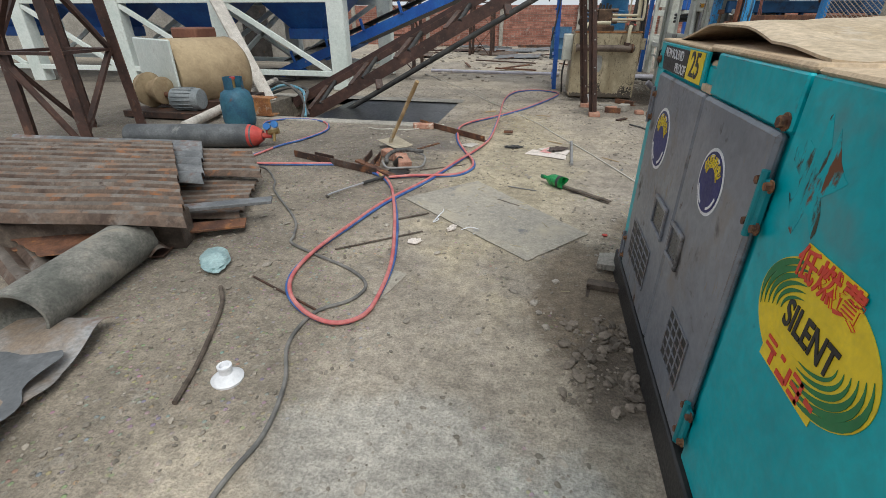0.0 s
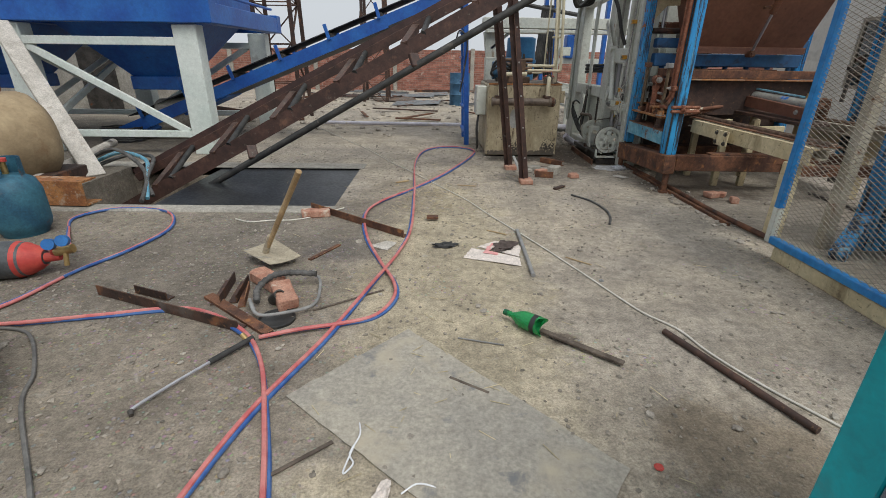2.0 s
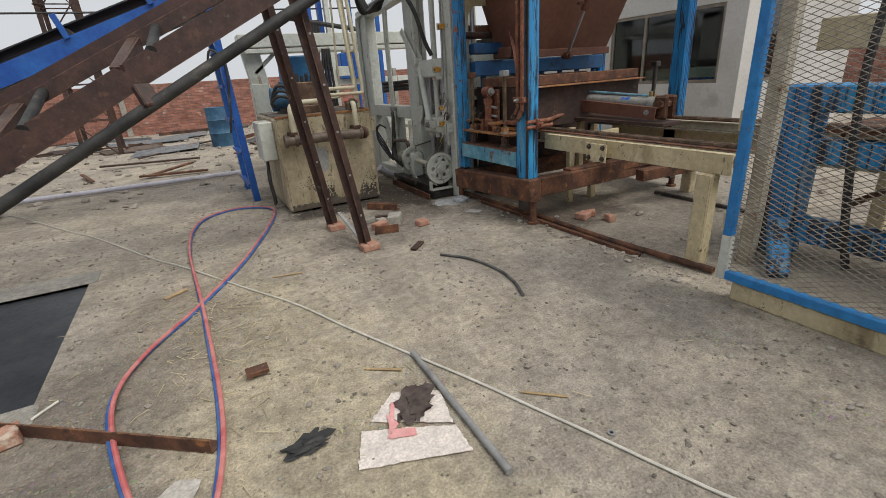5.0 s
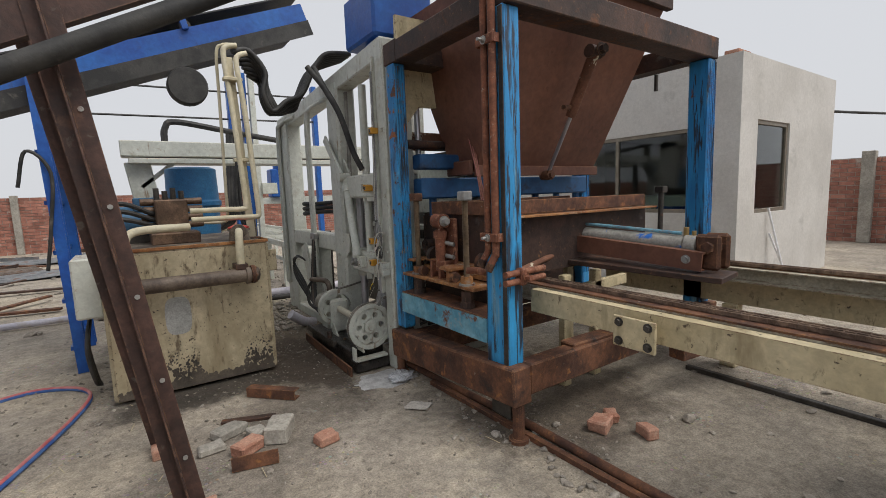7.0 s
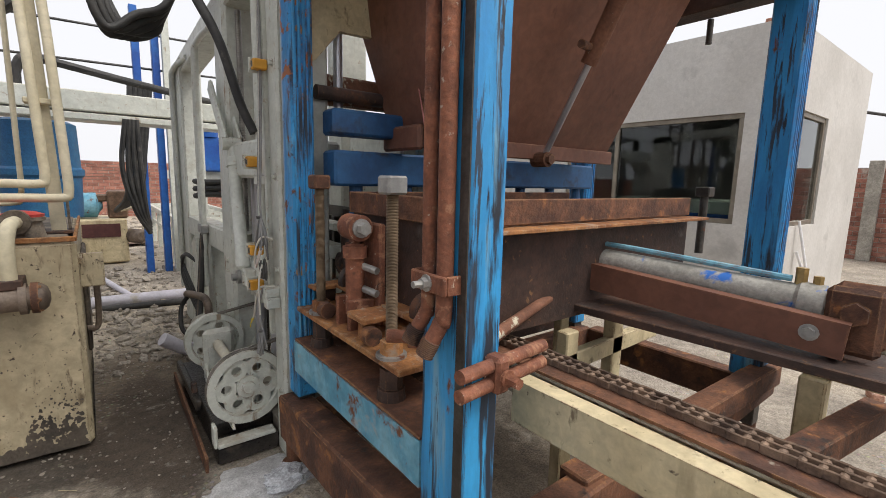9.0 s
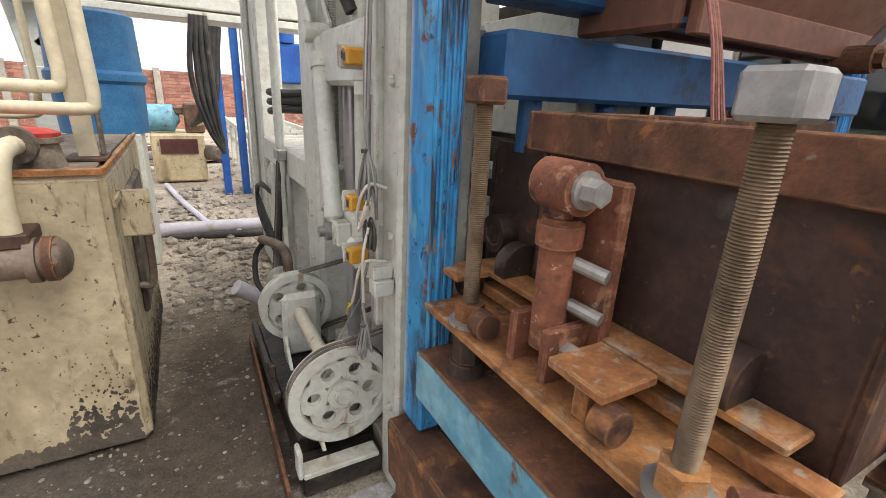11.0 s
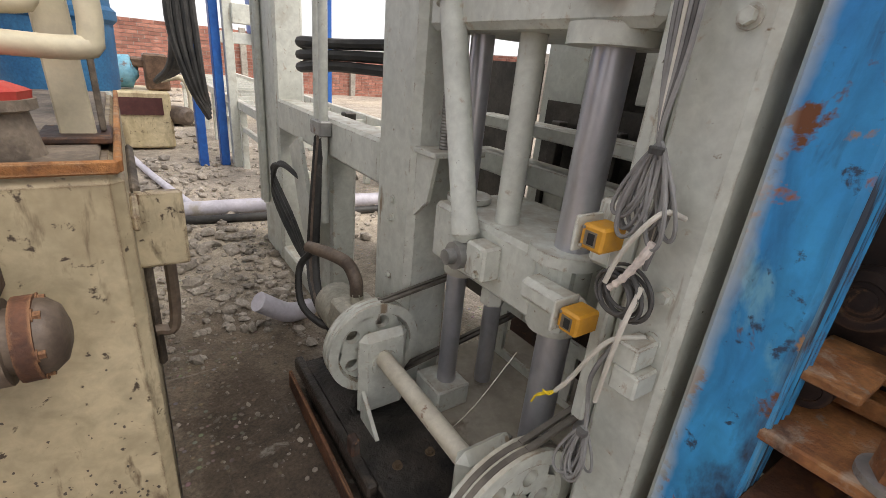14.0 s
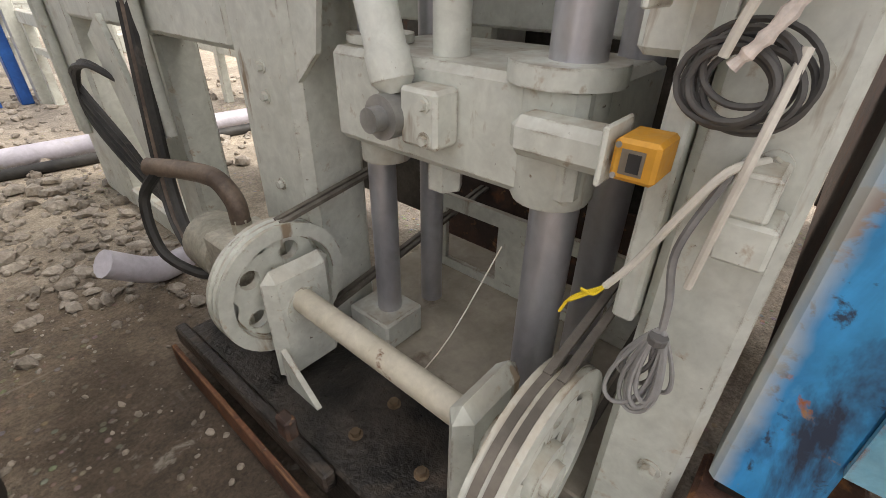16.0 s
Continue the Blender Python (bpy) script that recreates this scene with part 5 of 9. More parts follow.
# ---- pale grey hydraulic press beside it ----
def grey_press():
    T = thing("hydraulic_press", "pale grey hydraulic press frame with chrome guide columns", "machine", (2.05, 7.4, 0))
    g = M["greywhite"]
    col = part("front_column", B(b(), (2.05, 7.36, 0.0), (2.27, 7.475, 2.3), 0.012), g, T)
    for z in (0.31, 0.777, 0.858, 1.25, 1.7):
        part("bolt", hexbolt(b(), (2.05, 7.40, z), (-1, 0, 0), 0.011, 0.012), g, col)
    part("cable_channel", B(b(), (2.035, 7.478, 0.55), (2.10, 7.505, 2.2), 0.004), g, T)
    c2 = part("rear_column", B(b(), (2.05, 8.19, 0.0), (2.22, 8.42, 2.2), 0.02), g, T)
    for z in (0.5, 0.7, 0.76):
        part("bolt", hexbolt(b(), (2.05, 8.30, z), (-1, 0, 0), 0.010, 0.010), g, c2)
    bm = B(b(), (2.05, 8.08, 0.93), (2.22, 8.19, 0.945), 0.002)
    for x in (2.06, 2.2):
        v = [bm.verts.new(p) for p in ((x, 8.19, 0.93), (x, 8.09, 0.93), (x, 8.12, 0.80), (x, 8.19, 0.74), (x + 0.012, 8.19, 0.93), (x + 0.012, 8.09, 0.93), (x + 0.012, 8.12, 0.80), (x + 0.012, 8.19, 0.74))]
        for f in ((0, 1, 2, 3), (7, 6, 5, 4), (0, 4, 5, 1), (1, 5, 6, 2), (2, 6, 7, 3), (3, 7, 4, 0)):
            bm.faces.new([v[i] for i in f])
    part("gusset", bm, g, c2)
    part("side_beam", B(b(), (2.054, 8.42, 0.775), (2.17, 9.62, 0.925), 0.012), g, T)
    part("leg", B(b(), (2.08, 8.92, 0.0), (2.2, 9.1, 0.775), 0.012), g, T)
    part("end_column", B(b(), (2.05, 9.62, 0.0), (2.2, 9.98, 2.15), 0.014), g, T)
    part("foot_beam", B(b(), (2.054, 8.42, 0.0), (2.17, 9.62, 0.10), 0.01), g, T)
    part("top_beam", bar(b(), (2.13, 7.40, 2.25), (2.13, 9.98, 2.08), 0.14, 0.14, 0.01), g, T)
    part("inner_column", B(b(), (2.72, 7.35, 0.0), (2.9, 7.5, 2.3), 0.012), g, T)
    part("inner_column", B(b(), (2.72, 8.19, 0.0), (2.9, 8.4, 2.2), 0.012), g, T)
    for y in (8.6, 9.3):
        part("strut", B(b(), (2.3, y, 0.0), (2.36, y + 0.06, 0.9), 0.006), M["steel"], T, "dark strut")
    part("electric_plate", bar(b(), (2.02, 9.2, 0.78), (2.02, 9.0, 0.36), 0.02, 0.16, 0.003), M["greywhite"], T)
    # Dark sheet added as the dim background inside the machine.
    part("back_panel", B(b(), (2.75, 8.45, 0.1), (2.77, 9.6, 1.2)), M["steel"], T, "dark backing sheet added inside the frame")
    # lower crosshead with bosses
    bm = B(b(), (2.065, 7.60, 0.655), (2.36, 8.088, 0.818), 0.012)
    ch = part("crosshead", bm, g, T)
    part("boss", turned(b(), (2.117, 7.655, 0.645), (0, 0, 1), [(0, 0.045), (0.0, 0.056), (0.010, 0.061), (0.165, 0.061), (0.165, 0.078), (0.192, 0.078), (0.192, 0.04)], 28), g, ch, "", True)
    part("boss", turned(b(), (2.155, 8.05, 0.60), (0, 0, 1), [(0, 0.05), (0.22, 0.055), (0.22, 0.062), (0.235, 0.062), (0.235, 0.03)], 24), g, ch, "", True)
    part("hex_socket", C(b(), (2.12, 7.86, 0.60), (2.12, 7.86, 0.656), 0.032, seg=6), g, ch)
    bm = B(b(), (2.012, 7.79, 0.705), (2.066, 7.862, 0.79), 0.006)
    pb = part("pin_block", bm, g, ch)
    for z in (0.72, 0.77):
        part("bolt", hexbolt(b(), (2.012, 7.812, z), (-1, 0, 0), 0.008, 0.006), g, pb)
    bm = C(b(), (1.995, 7.885, 0.742), (2.064, 7.885, 0.742), 0.034, seg=20)
    part("pin", C(bm, (1.972, 7.885, 0.742), (1.995, 7.885, 0.742), 0.019, seg=14), M["nut"], ch, "", True)
    part("torn_bracket", B(b(), (2.005, 7.53, 0.735), (2.062, 7.67, 0.785), 0.012), g, ch)
    # columns and rods
    for p, z0, z1, r, mt, nm in (((2.12, 7.645), 0.05, 1.24, 0.037, "chrome", "guide_column"), ((2.158, 8.07), 0.19, 1.24, 0.03, "chrome", "guide_column"), ((2.135, 7.865), 0.8, 2.1, 0.03, "greywhite", "rod"), ((2.34, 7.64), 0.05, 1.24, 0.037, "chrome", "guide_column"), ((2.34, 8.09), 0.1, 1.24, 0.03, "chrome", "guide_column")):
        part(nm, C(b(), (*p, z0), (*p, z1), r, seg=28), M[mt], T, "", True)
    for p, z0 in (((2.115, 7.495), 0.98), ((2.115, 8.135), 0.945), ((2.12, 7.56), 1.5)):
        part("lead_screw", rod_threaded(b(), (*p, z0), (*p, 2.1), 0.016, 0.0085), M["steelthread"], T, "", True)
    part("screw_bracket", B(b(), (2.04, 7.47, 0.86), (2.14, 7.55, 0.98), 0.008), g, T)
    part("column_foot", B(b(), (2.09, 8.01, 0.115), (2.215, 8.15, 0.198), 0.006), g, T)
    # upper crosshead
    up = part("upper_crosshead", B(b(), (2.05, 7.52, 1.24), (2.4, 8.16, 1.42), 0.015), g, T)
    part("boss", C(b(), (2.12, 7.645, 1.215), (2.12, 7.645, 1.25), 0.085, seg=24), g, up, "", True)
    # hydraulic cylinder with knuckle and lever
    bm = turned(b(), (2.03, 7.885, 0.772), (0.02, 0.205, 0.64), [(0, 0.018), (0.02, 0.034), (0.06, 0.034), (0.065, 0.031), (0.55, 0.031), (0.55, 0.038), (0.60, 0.038), (0.60, 0.02), (0.66, 0.02)], 20)
    hc = part("hydraulic_cylinder", bm, g, T, "grey painted hydraulic cylinder", True)
    bm = C(b(), (2.0, 8.10, 1.415), (2.09, 8.10, 1.415), 0.035, seg=18)
    bar(bm, (2.02, 8.10, 1.42), (2.02, 8.42, 1.76), 0.02, 0.08, 0.01)
    bar(bm, (2.09, 8.10, 1.42), (2.09, 8.42, 1.76), 0.02, 0.08, 0.01)
    part("lever", bm, g, T, "grey lever arm")
    # inner table and plate with cut-outs
    part("bed_plate", B(b(), (2.062, 7.48, 0.0), (2.75, 8.30, 0.118), 0.004), M["bed"], T, "dirty grey bed plate")
    bm = b()
    x = 2.49
    for ya, yb, za, zb in ((7.4, 8.21, 0.118, 0.15), (7.4, 8.21, 0.325, 0.37), (7.4, 7.64, 0.15, 0.325), (7.825, 7.975, 0.15, 0.325), (8.165, 8.21, 0.15, 0.325)):
        B(bm, (x, ya, za), (x + 0.015, yb, zb))
    part("window_plate", bm, g, T, "grey plate with two cut-outs")
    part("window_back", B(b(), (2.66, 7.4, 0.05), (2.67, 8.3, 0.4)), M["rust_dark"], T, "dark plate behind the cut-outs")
    part("table_rail", B(b(), (2.42, 7.4, 0.83), (2.5, 8.4, 0.90), 0.005), g, T)
    part("table_rail", B(b(), (2.42, 7.4, 0.98), (2.5, 8.4, 1.02), 0.005), g, T)
    for i in range(7):
        part("die_post", B(b(), (2.6, 7.45 + i * 0.12, 0.84), (2.64, 7.49 + i * 0.12, 1.02), 0.003), M["steel"], T)
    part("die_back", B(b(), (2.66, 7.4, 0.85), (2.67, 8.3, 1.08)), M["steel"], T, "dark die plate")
    # Dark sheets added behind the columns, closing the bright view through the press.
    part("mould_box", B(B(b(), (2.93, 7.36, 0.05), (2.95, 8.42, 1.62)), (2.70, 8.30, 0.12), (2.93, 8.32, 1.0)), M["steel"], T, "dark backing sheets added behind the columns")
    part("die_cover", B(b(), (2.66, 7.4, 1.1), (2.68, 7.95, 1.5), 0.004), g, T)
    # drive: flywheel pulley, shaft, bearings, far pulley, belts, oil motor
    c = Vector((1.936, 7.53, 0.316))
    bm = b()
    n, R1 = 48, 0.168

    def wheel(bm, c, R1, w, holes, hr, hc):
        """A pulley disc with round holes and a grooved rim."""
        turned_ring = [(-w / 2, R1 * 0.80), (-w / 2, R1), (-w / 2 + 0.010, R1), (-w / 2 + 0.016, R1 * 0.93), (-w / 2 + 0.022, R1), (w / 2 - 0.022, R1), (w / 2 - 0.016, R1 * 0.93), (w / 2 - 0.010, R1), (w / 2, R1), (w / 2, R1 * 0.80), (w / 2 - 0.012, R1 * 0.78), (-w / 2 + 0.012, R1 * 0.78)]
        rings = []
        for i in range(n):
            a = 2 * math.pi * i / n
            rings.append([bm.verts.new((c.x + r * math.cos(a), c.y + d, c.z + r * math.sin(a))) for d, r in turned_ring])
        k = len(turned_ring)
        for i in range(n):
            A, Z = rings[i], rings[(i + 1) % n]
            for j in range(k):
                bm.faces.new((A[j], A[(j + 1) % k], Z[(j + 1) % k], Z[j]))
        # web with round holes, front and back joined through the holes
        m = 12
        da = math.pi / holes
        for h in range(holes):
            a0 = 2 * math.pi * h / holes
            sides = []
            for s in (-1, 1):
                y = c.y + s * 0.010
                hv, ov = [], []
                for t in range(m):
                    b0 = 2 * math.pi * t / m
                    hv.append(bm.verts.new((c.x + hc * math.cos(a0) + hr * math.cos(a0 + b0), y, c.z + hc * math.sin(a0) + hr * math.sin(a0 + b0))))
                    f = max(abs(math.cos(b0)), abs(math.sin(b0)))
                    ang = a0 + math.sin(b0) / f * da
                    rr = 0.045 + (R1 * 0.79 - 0.045) * (math.cos(b0) / f + 1) / 2
                    ov.append(bm.verts.new((c.x + rr * math.cos(ang), y, c.z + rr * math.sin(ang))))
                for t in range(m):
                    bm.faces.new((hv[t], hv[(t + 1) % m], ov[(t + 1) % m], ov[t]))
                sides.append(hv)
            for t in range(m):
                bm.faces.new((sides[0][t], sides[0][(t + 1) % m], sides[1][(t + 1) % m], sides[1][t]))
        bmesh.ops.remove_doubles(bm, verts=bm.verts[:], dist=0.0002)
        return bm
    wheel(bm, c, R1, 0.05, 6, 0.022, 0.088)
    fw = part("flywheel", bm, g, T, "grey spoked flywheel pulley with round holes", True)
    for dy in (-0.009, 0.009):
        bm = b()
        loops = [[bm.verts.new((1.936 + r * math.cos(a), 7.53 + dy + e, 0.316 + r * math.sin(a))) for e, r in ((-0.006, 0.158), (-0.006, 0.1705), (0.006, 0.1705), (0.006, 0.158))] for a in (2 * math.pi * i / 48 for i in range(48))]
        for i in range(48):
            for j in range(4):
                bm.faces.new((loops[i][j], loops[i][(j + 1) % 4], loops[(i + 1) % 48][(j + 1) % 4], loops[(i + 1) % 48][j]))
        part("belt_ring", bm, M["belt"], fw, "dusty rubber belt", True)
    part("hub", turned(b(), (1.936, 7.49, 0.316), (0, 1, 0), [(0, 0.012), (0, 0.026), (0.014, 0.028), (0.014, 0.05), (0.07, 0.05), (0.07, 0.02)], 24), g, fw, "", True)
    bm = wheel(b(), Vector((1.93, 8.165, 0.34)), 0.150, 0.05, 5, 0.022, 0.085)
    part("far_pulley", bm, g, T, "grey grooved pulley", True)
    part("drive_shaft", C(b(), (1.936, 7.5, 0.316), (1.93, 8.2, 0.34), 0.026, seg=20), M["shaft"], T, "cream painted drive shaft worn to rust", True)
    for y in (7.60, 8.09):
        bm = B(b(), (1.86, y, 0.13), (2.02, y + 0.045, 0.42), 0.025)
        C(bm, (1.935, y - 0.006, 0.32), (1.935, y + 0.05, 0.32), 0.042, seg=20)
        part("bearing_block", bm, g, T)
        bm = b()
        v = [bm.verts.new(p) for p in ((1.86, y - 0.002, 0.14), (1.86, y - 0.11, 0.14), (1.86, y - 0.002, 0.24), (1.872, y - 0.002, 0.14), (1.872, y - 0.11, 0.14), (1.872, y - 0.002, 0.24))]
        for f in ((0, 1, 2), (5, 4, 3), (0, 3, 4, 1), (1, 4, 5, 2), (2, 5, 3, 0)):
            bm.faces.new([v[i] for i in f])
        part("rib", bm, g, T)
    bm = B(b(), (1.80, 7.575, 0.0), (2.058, 8.44, 0.14), 0.005)
    B(bm, (1.772, 7.84, 0.10), (1.80, 8.46, 0.152), 0.005)
    part("drive_base", B(bm, (1.79, 7.46, 0.012), (2.05, 7.575, 0.085), 0.006), M["grease"], T, "greasy black base plate")
    for x, y in ((1.875, 7.875), (1.978, 7.872), (1.90, 7.72)):
        part("base_bolt", hexbolt(b(), (x, y, 0.14), (0, 0, 1), 0.010, 0.010), M["thread"], T)
    part("base_edge", bar(b(), (1.745, 7.45, 0.035), (1.765, 8.5, 0.035), 0.012, 0.07, 0.002), M["rust"], T)
    part("guard_hook", B(B(b(), (1.775, 7.44, 0.10), (1.79, 7.50, 0.2), 0.006), (1.79, 7.44, 0.095), (2.03, 7.50, 0.115), 0.004), g, T)
    part("guard_hook", B(b(), (1.774, 7.95, 0.14), (1.80, 7.99, 0.20), 0.005), M["rust_dark"], T)
    # belts
    bm = b()
    for dy in (8.155, 8.175):
        bar(bm, (1.95, dy, 0.485), (2.75, dy - 0.02, 0.62), 0.012, 0.008)
        bar(bm, (1.98, dy, 0.20), (2.75, dy - 0.02, 0.36), 0.012, 0.008)
    part("drive_belt", bm, M["belt"], T, "rubber drive belts")
    bm = b()
    for dy in (7.52, 7.54):
        bar(bm, (1.95, dy, 0.484), (2.62, dy, 0.60), 0.012, 0.008)
        bar(bm, (1.96, dy, 0.152), (2.62, dy, 0.30), 0.012, 0.008)
    part("drive_belt", bm, M["belt"], T, "rubber drive belts")
    bm = B(b(), (1.865, 8.24, 0.25), (2.0, 8.36, 0.42), 0.008)
    turned(bm, (1.93, 8.36, 0.335), (0, 1, 0), [(0, 0.075), (0.12, 0.075), (0.13, 0.068), (0.14, 0.04)], 24)
    C(bm, (1.93, 8.29, 0.42), (1.93, 8.29, 0.46), 0.022, seg=6)
    om = part("oil_motor", bm, M["cream_grey"], T, "dirty grey oil motor", True)
    part("pedestal", B(b(), (1.88, 8.24, 0.13), (1.99, 8.4, 0.25), 0.006), g, om)
    bm = sweep(b(), [(1.93, 8.29, 0.45), (1.93, 8.30, 0.50), (1.925, 8.36, 0.535), (1.90, 8.46, 0.535), (1.86, 8.55, 0.53)], 0.022, 12)
    part("elbow_hose", bm, M["oily_pipe"], om, "oily brown elbow pipe", True)
    bm = sweep(b(), [(1.87, 8.52, 0.53), (1.83, 8.56, 0.45), (1.82, 8.52, 0.33), (1.86, 8.44, 0.28), (1.9, 8.4, 0.28)], 0.013, 8)
    part("hose", bm, M["rubber"], om, "", True)
    # pipes on the frame
    for k, (x, y0, z0) in enumerate(((2.03, 8.86, 0.5), (2.03, 8.92, 0.48), (2.03, 9.86, 0.3), (2.03, 9.92, 0.3))):
        bm = sweep(b(), [(x, y0, z0), (x, y0, 1.2), (x, y0 - 0.01, 1.95), (x, y0 - 0.12, 2.07), (x + 0.03, y0 - 0.5, 2.09)], 0.018, 10)
        part("conduit", bm, g, T, "grey steel conduit", True)
    part("conduit_clamp", B(b(), (2.005, 8.83, 0.86), (2.055, 8.95, 0.92), 0.006), M["nut"], T)
    for k in range(3):
        bm = sweep(b(), [(2.03, 8.86 + 0.03 * k, 0.88), (2.0, 8.86 + 0.03 * k, 0.55), (1.97, 8.80 + 0.04 * k, 0.32), (1.93, 8.62 + 0.04 * k, 0.24), (1.92, 8.45, 0.3 - 0.05 * k)], 0.016, 8)
        part("hydraulic_hose", bm, M["oily_pipe"] if k == 1 else M["rubber"], T, "", True)
    for k in range(4):
        bm = sweep(b(), [(2.02, 9.15, 0.62), (1.97, 9.25 + 0.02 * k, 0.66), (1.96, 9.4, 0.60 - 0.04 * k), (2.0, 9.2, 0.40 - 0.04 * k), (2.03, 9.05, 0.2)], 0.010, 6)
        part("cable", bm, M["rubber"], T, "", True)
    for k in range(3):
        bm = sweep(b(), [(2.3, 8.5, 1.12 + 0.05 * k), (2.1, 8.9, 1.12 + 0.04 * k), (2.05, 9.2, 1.10 + 0.05 * k), (2.3, 9.5, 1.15)], 0.02, 8)
        part("thick_hose", bm, M["rubber"], T, "thick black hose", True)
    # hoses sagging from the tank risers to the press head
    for k in range(7):
        o, w = 0.035 * k, (k * 37 % 7) / 7
        pts = [(1.30 + 0.02 * k, 8.24 + 0.02 * k, 2.33 - 0.02 * k), (1.42 + 0.01 * k, 8.27 + o * 0.5, 2.36 - 0.03 * k), (1.53, 8.27 + o, 2.22 - 0.05 * w), (1.50 + 0.13 * w, 8.25 + o, 2.06 - 0.08 * w), (1.56 + 0.12 * w, 8.26 + o, 1.93 + 0.03 * w), (1.68 + 0.10 * w, 8.28 + o, 2.02 - 0.05 * w), (1.80, 8.26 + o, 2.08 - 0.03 * w), (1.90, 8.25 + o, 2.27), (2.0, 8.22 + o, 2.40 - 0.01 * k), (2.2, 8.18 + o, 2.42)]
        part("sagging_hose", sweep(b(), pts, 0.0195, 10), M["rubber"], T, "sagging black hydraulic hose", True)
    for k in range(2):
        bm = sweep(b(), [(1.80 + 0.05 * k, 8.1, 2.25), (1.9, 8.02, 2.08), (1.98, 7.95, 1.88), (2.05, 7.90, 1.6), (2.10, 7.86, 1.46)], 0.022, 10)
        part("hydraulic_hose", bm, M["rubber"], T, "", True)
    bm = B(b(), (2.1, 7.55, 2.38), (2.6, 8.05, 2.75), 0.02)
    part("press_head", B(bm, (2.15, 7.65, 2.26), (2.3, 7.8, 2.38), 0.01), M["blue_plant"], T, "blue press head block")
    # orange limit switches with leads
    for x, y, z in ((1.985, 7.485, 0.935), (1.985, 7.495, 0.78), (2.02, 7.62, 1.315), (2.02, 7.47, 1.70), (2.02, 7.60, 1.31)):
        sw = part("limit_switch", B(b(), (x - 0.028, y - 0.018, z - 0.020), (x + 0.028, y + 0.025, z + 0.021), 0.004), M["orange_box"], T, "orange limit switch")
        part("plate_label", B(b(), (x - 0.0292, y - 0.006, z - 0.012), (x - 0.0278, y + 0.016, z + 0.012)), M["alu"], sw)
        for dz in (-0.015, 0.015):
            part("cover_screw", C(b(), (x - 0.030, y + 0.020, z + dz), (x - 0.0279, y + 0.020, z + dz), 0.003, seg=8), M["nut"], sw)
        part("print_bar", B(b(), (x - 0.0302, y - 0.003, z - 0.009), (x - 0.0291, y + 0.009, z + 0.009)), M["black"], sw)
        part("bracket", B(b(), (x - 0.034, y + 0.03, z - 0.03), (x + 0.03, y + 0.036, z + 0.03), 0.002), g, sw)
    for k, z in enumerate((0.70, 0.655)):
        part("junction_box", B(b(), (1.99, 7.385 - 0.012 * k, z + 0.04), (2.048, 7.425 - 0.004 * k, z + 0.085), 0.004), g, T)
    # tied bundles of lead, each loop hanging from the tie
    def bundle(tie, length, width, n, r, mt, seed):
        rnd = random.Random(seed)
        for k in range(n):
            L, w = length * rnd.uniform(0.75, 1.1), width * rnd.uniform(0.6, 1.2)
            lean, dx = rnd.uniform(-0.35, 0.35), rnd.uniform(-0.022, 0.012)
            pts = []
            for i in range(11):
                a = 2 * math.pi * i / 10
                d = (1 - math.cos(a)) / 2
                pts.append((tie[0] + dx * d, tie[1] + w * 0.5 * math.sin(a) * (0.35 + 0.65 * d) + lean * L * d, tie[2] - L * d))
            part("coiled_lead", sweep(b(), pts, r, 6, 4), M[mt], T, "", True)
        part("cable_tie", turned(b(), (tie[0] - 0.006, tie[1], tie[2] - 0.016), (0, 0, 1), [(0, 0.010), (0.008, 0.011), (0.010, 0.010)], 10), M["cable_dark"], T)
    bundle((1.995, 7.44, 1.09), 0.135, 0.06, 10, 0.0034, "cable_grey", 3)
    bundle((1.985, 7.435, 0.60), 0.115, 0.05, 9, 0.0028, "cable_grey", 4)
    rnd = random.Random(8)
    for k in range(9):
        rr, oy, oz = rnd.uniform(0.033, 0.05), rnd.uniform(-0.011, 0.011), rnd.uniform(-0.011, 0.011)
        pts = [(2.012 - 0.003 * k + 0.01 * math.cos(a), 7.445 + oy + rr * math.cos(a), 0.855 + oz + rr * 0.85 * math.sin(a)) for a in (2 * math.pi * i / 12 for i in range(13))]
        part("coiled_lead", sweep(b(), pts, 0.0031, 6, 3), M["cable_dark"], T, "dark coiled cable", True)
    # leads running down the column
    for k in range(6):
        o = 0.011 * k
        bm = sweep(b(), [(2.03, 7.50 - o * 0.3, 2.1), (2.022, 7.495 - o * 0.5, 1.6), (2.0, 7.47 - o * 0.6, 1.25), (1.998, 7.445, 1.09), (2.005, 7.43 - o * 0.4, 1.02), (2.015, 7.425, 0.9)], 0.0040, 6)
        part("lead", bm, M[("cable_grey", "cable_grey", "cable_white", "cable_grey", "cable_dark", "cable_grey")[k]], T, "", True)
    part("lead", sweep(b(), [(1.99, 7.425, 0.78), (1.98, 7.445, 0.70), (1.98, 7.437, 0.64), (1.985, 7.435, 0.60)], 0.0042, 6), M["cable_grey"], T, "", True)
    part("conduit_end", sweep(b(), [(2.03, 7.395, 0.99), (1.99, 7.405, 1.0), (1.972, 7.425, 0.965), (1.968, 7.445, 0.915), (1.968, 7.455, 0.875)], 0.0042, 8), M["cable_white"], T, "white cable sleeve", True)
    part("tape_wrap", sweep(b(), [(1.985, 7.405, 0.955), (1.978, 7.415, 0.925), (1.974, 7.432, 0.89), (1.972, 7.448, 0.868)], lambda f: 0.0075 - 0.0025 * f + 0.0012 * math.sin(f * 40), 8), M["paper"], T, "brown paper tape wrap", True)
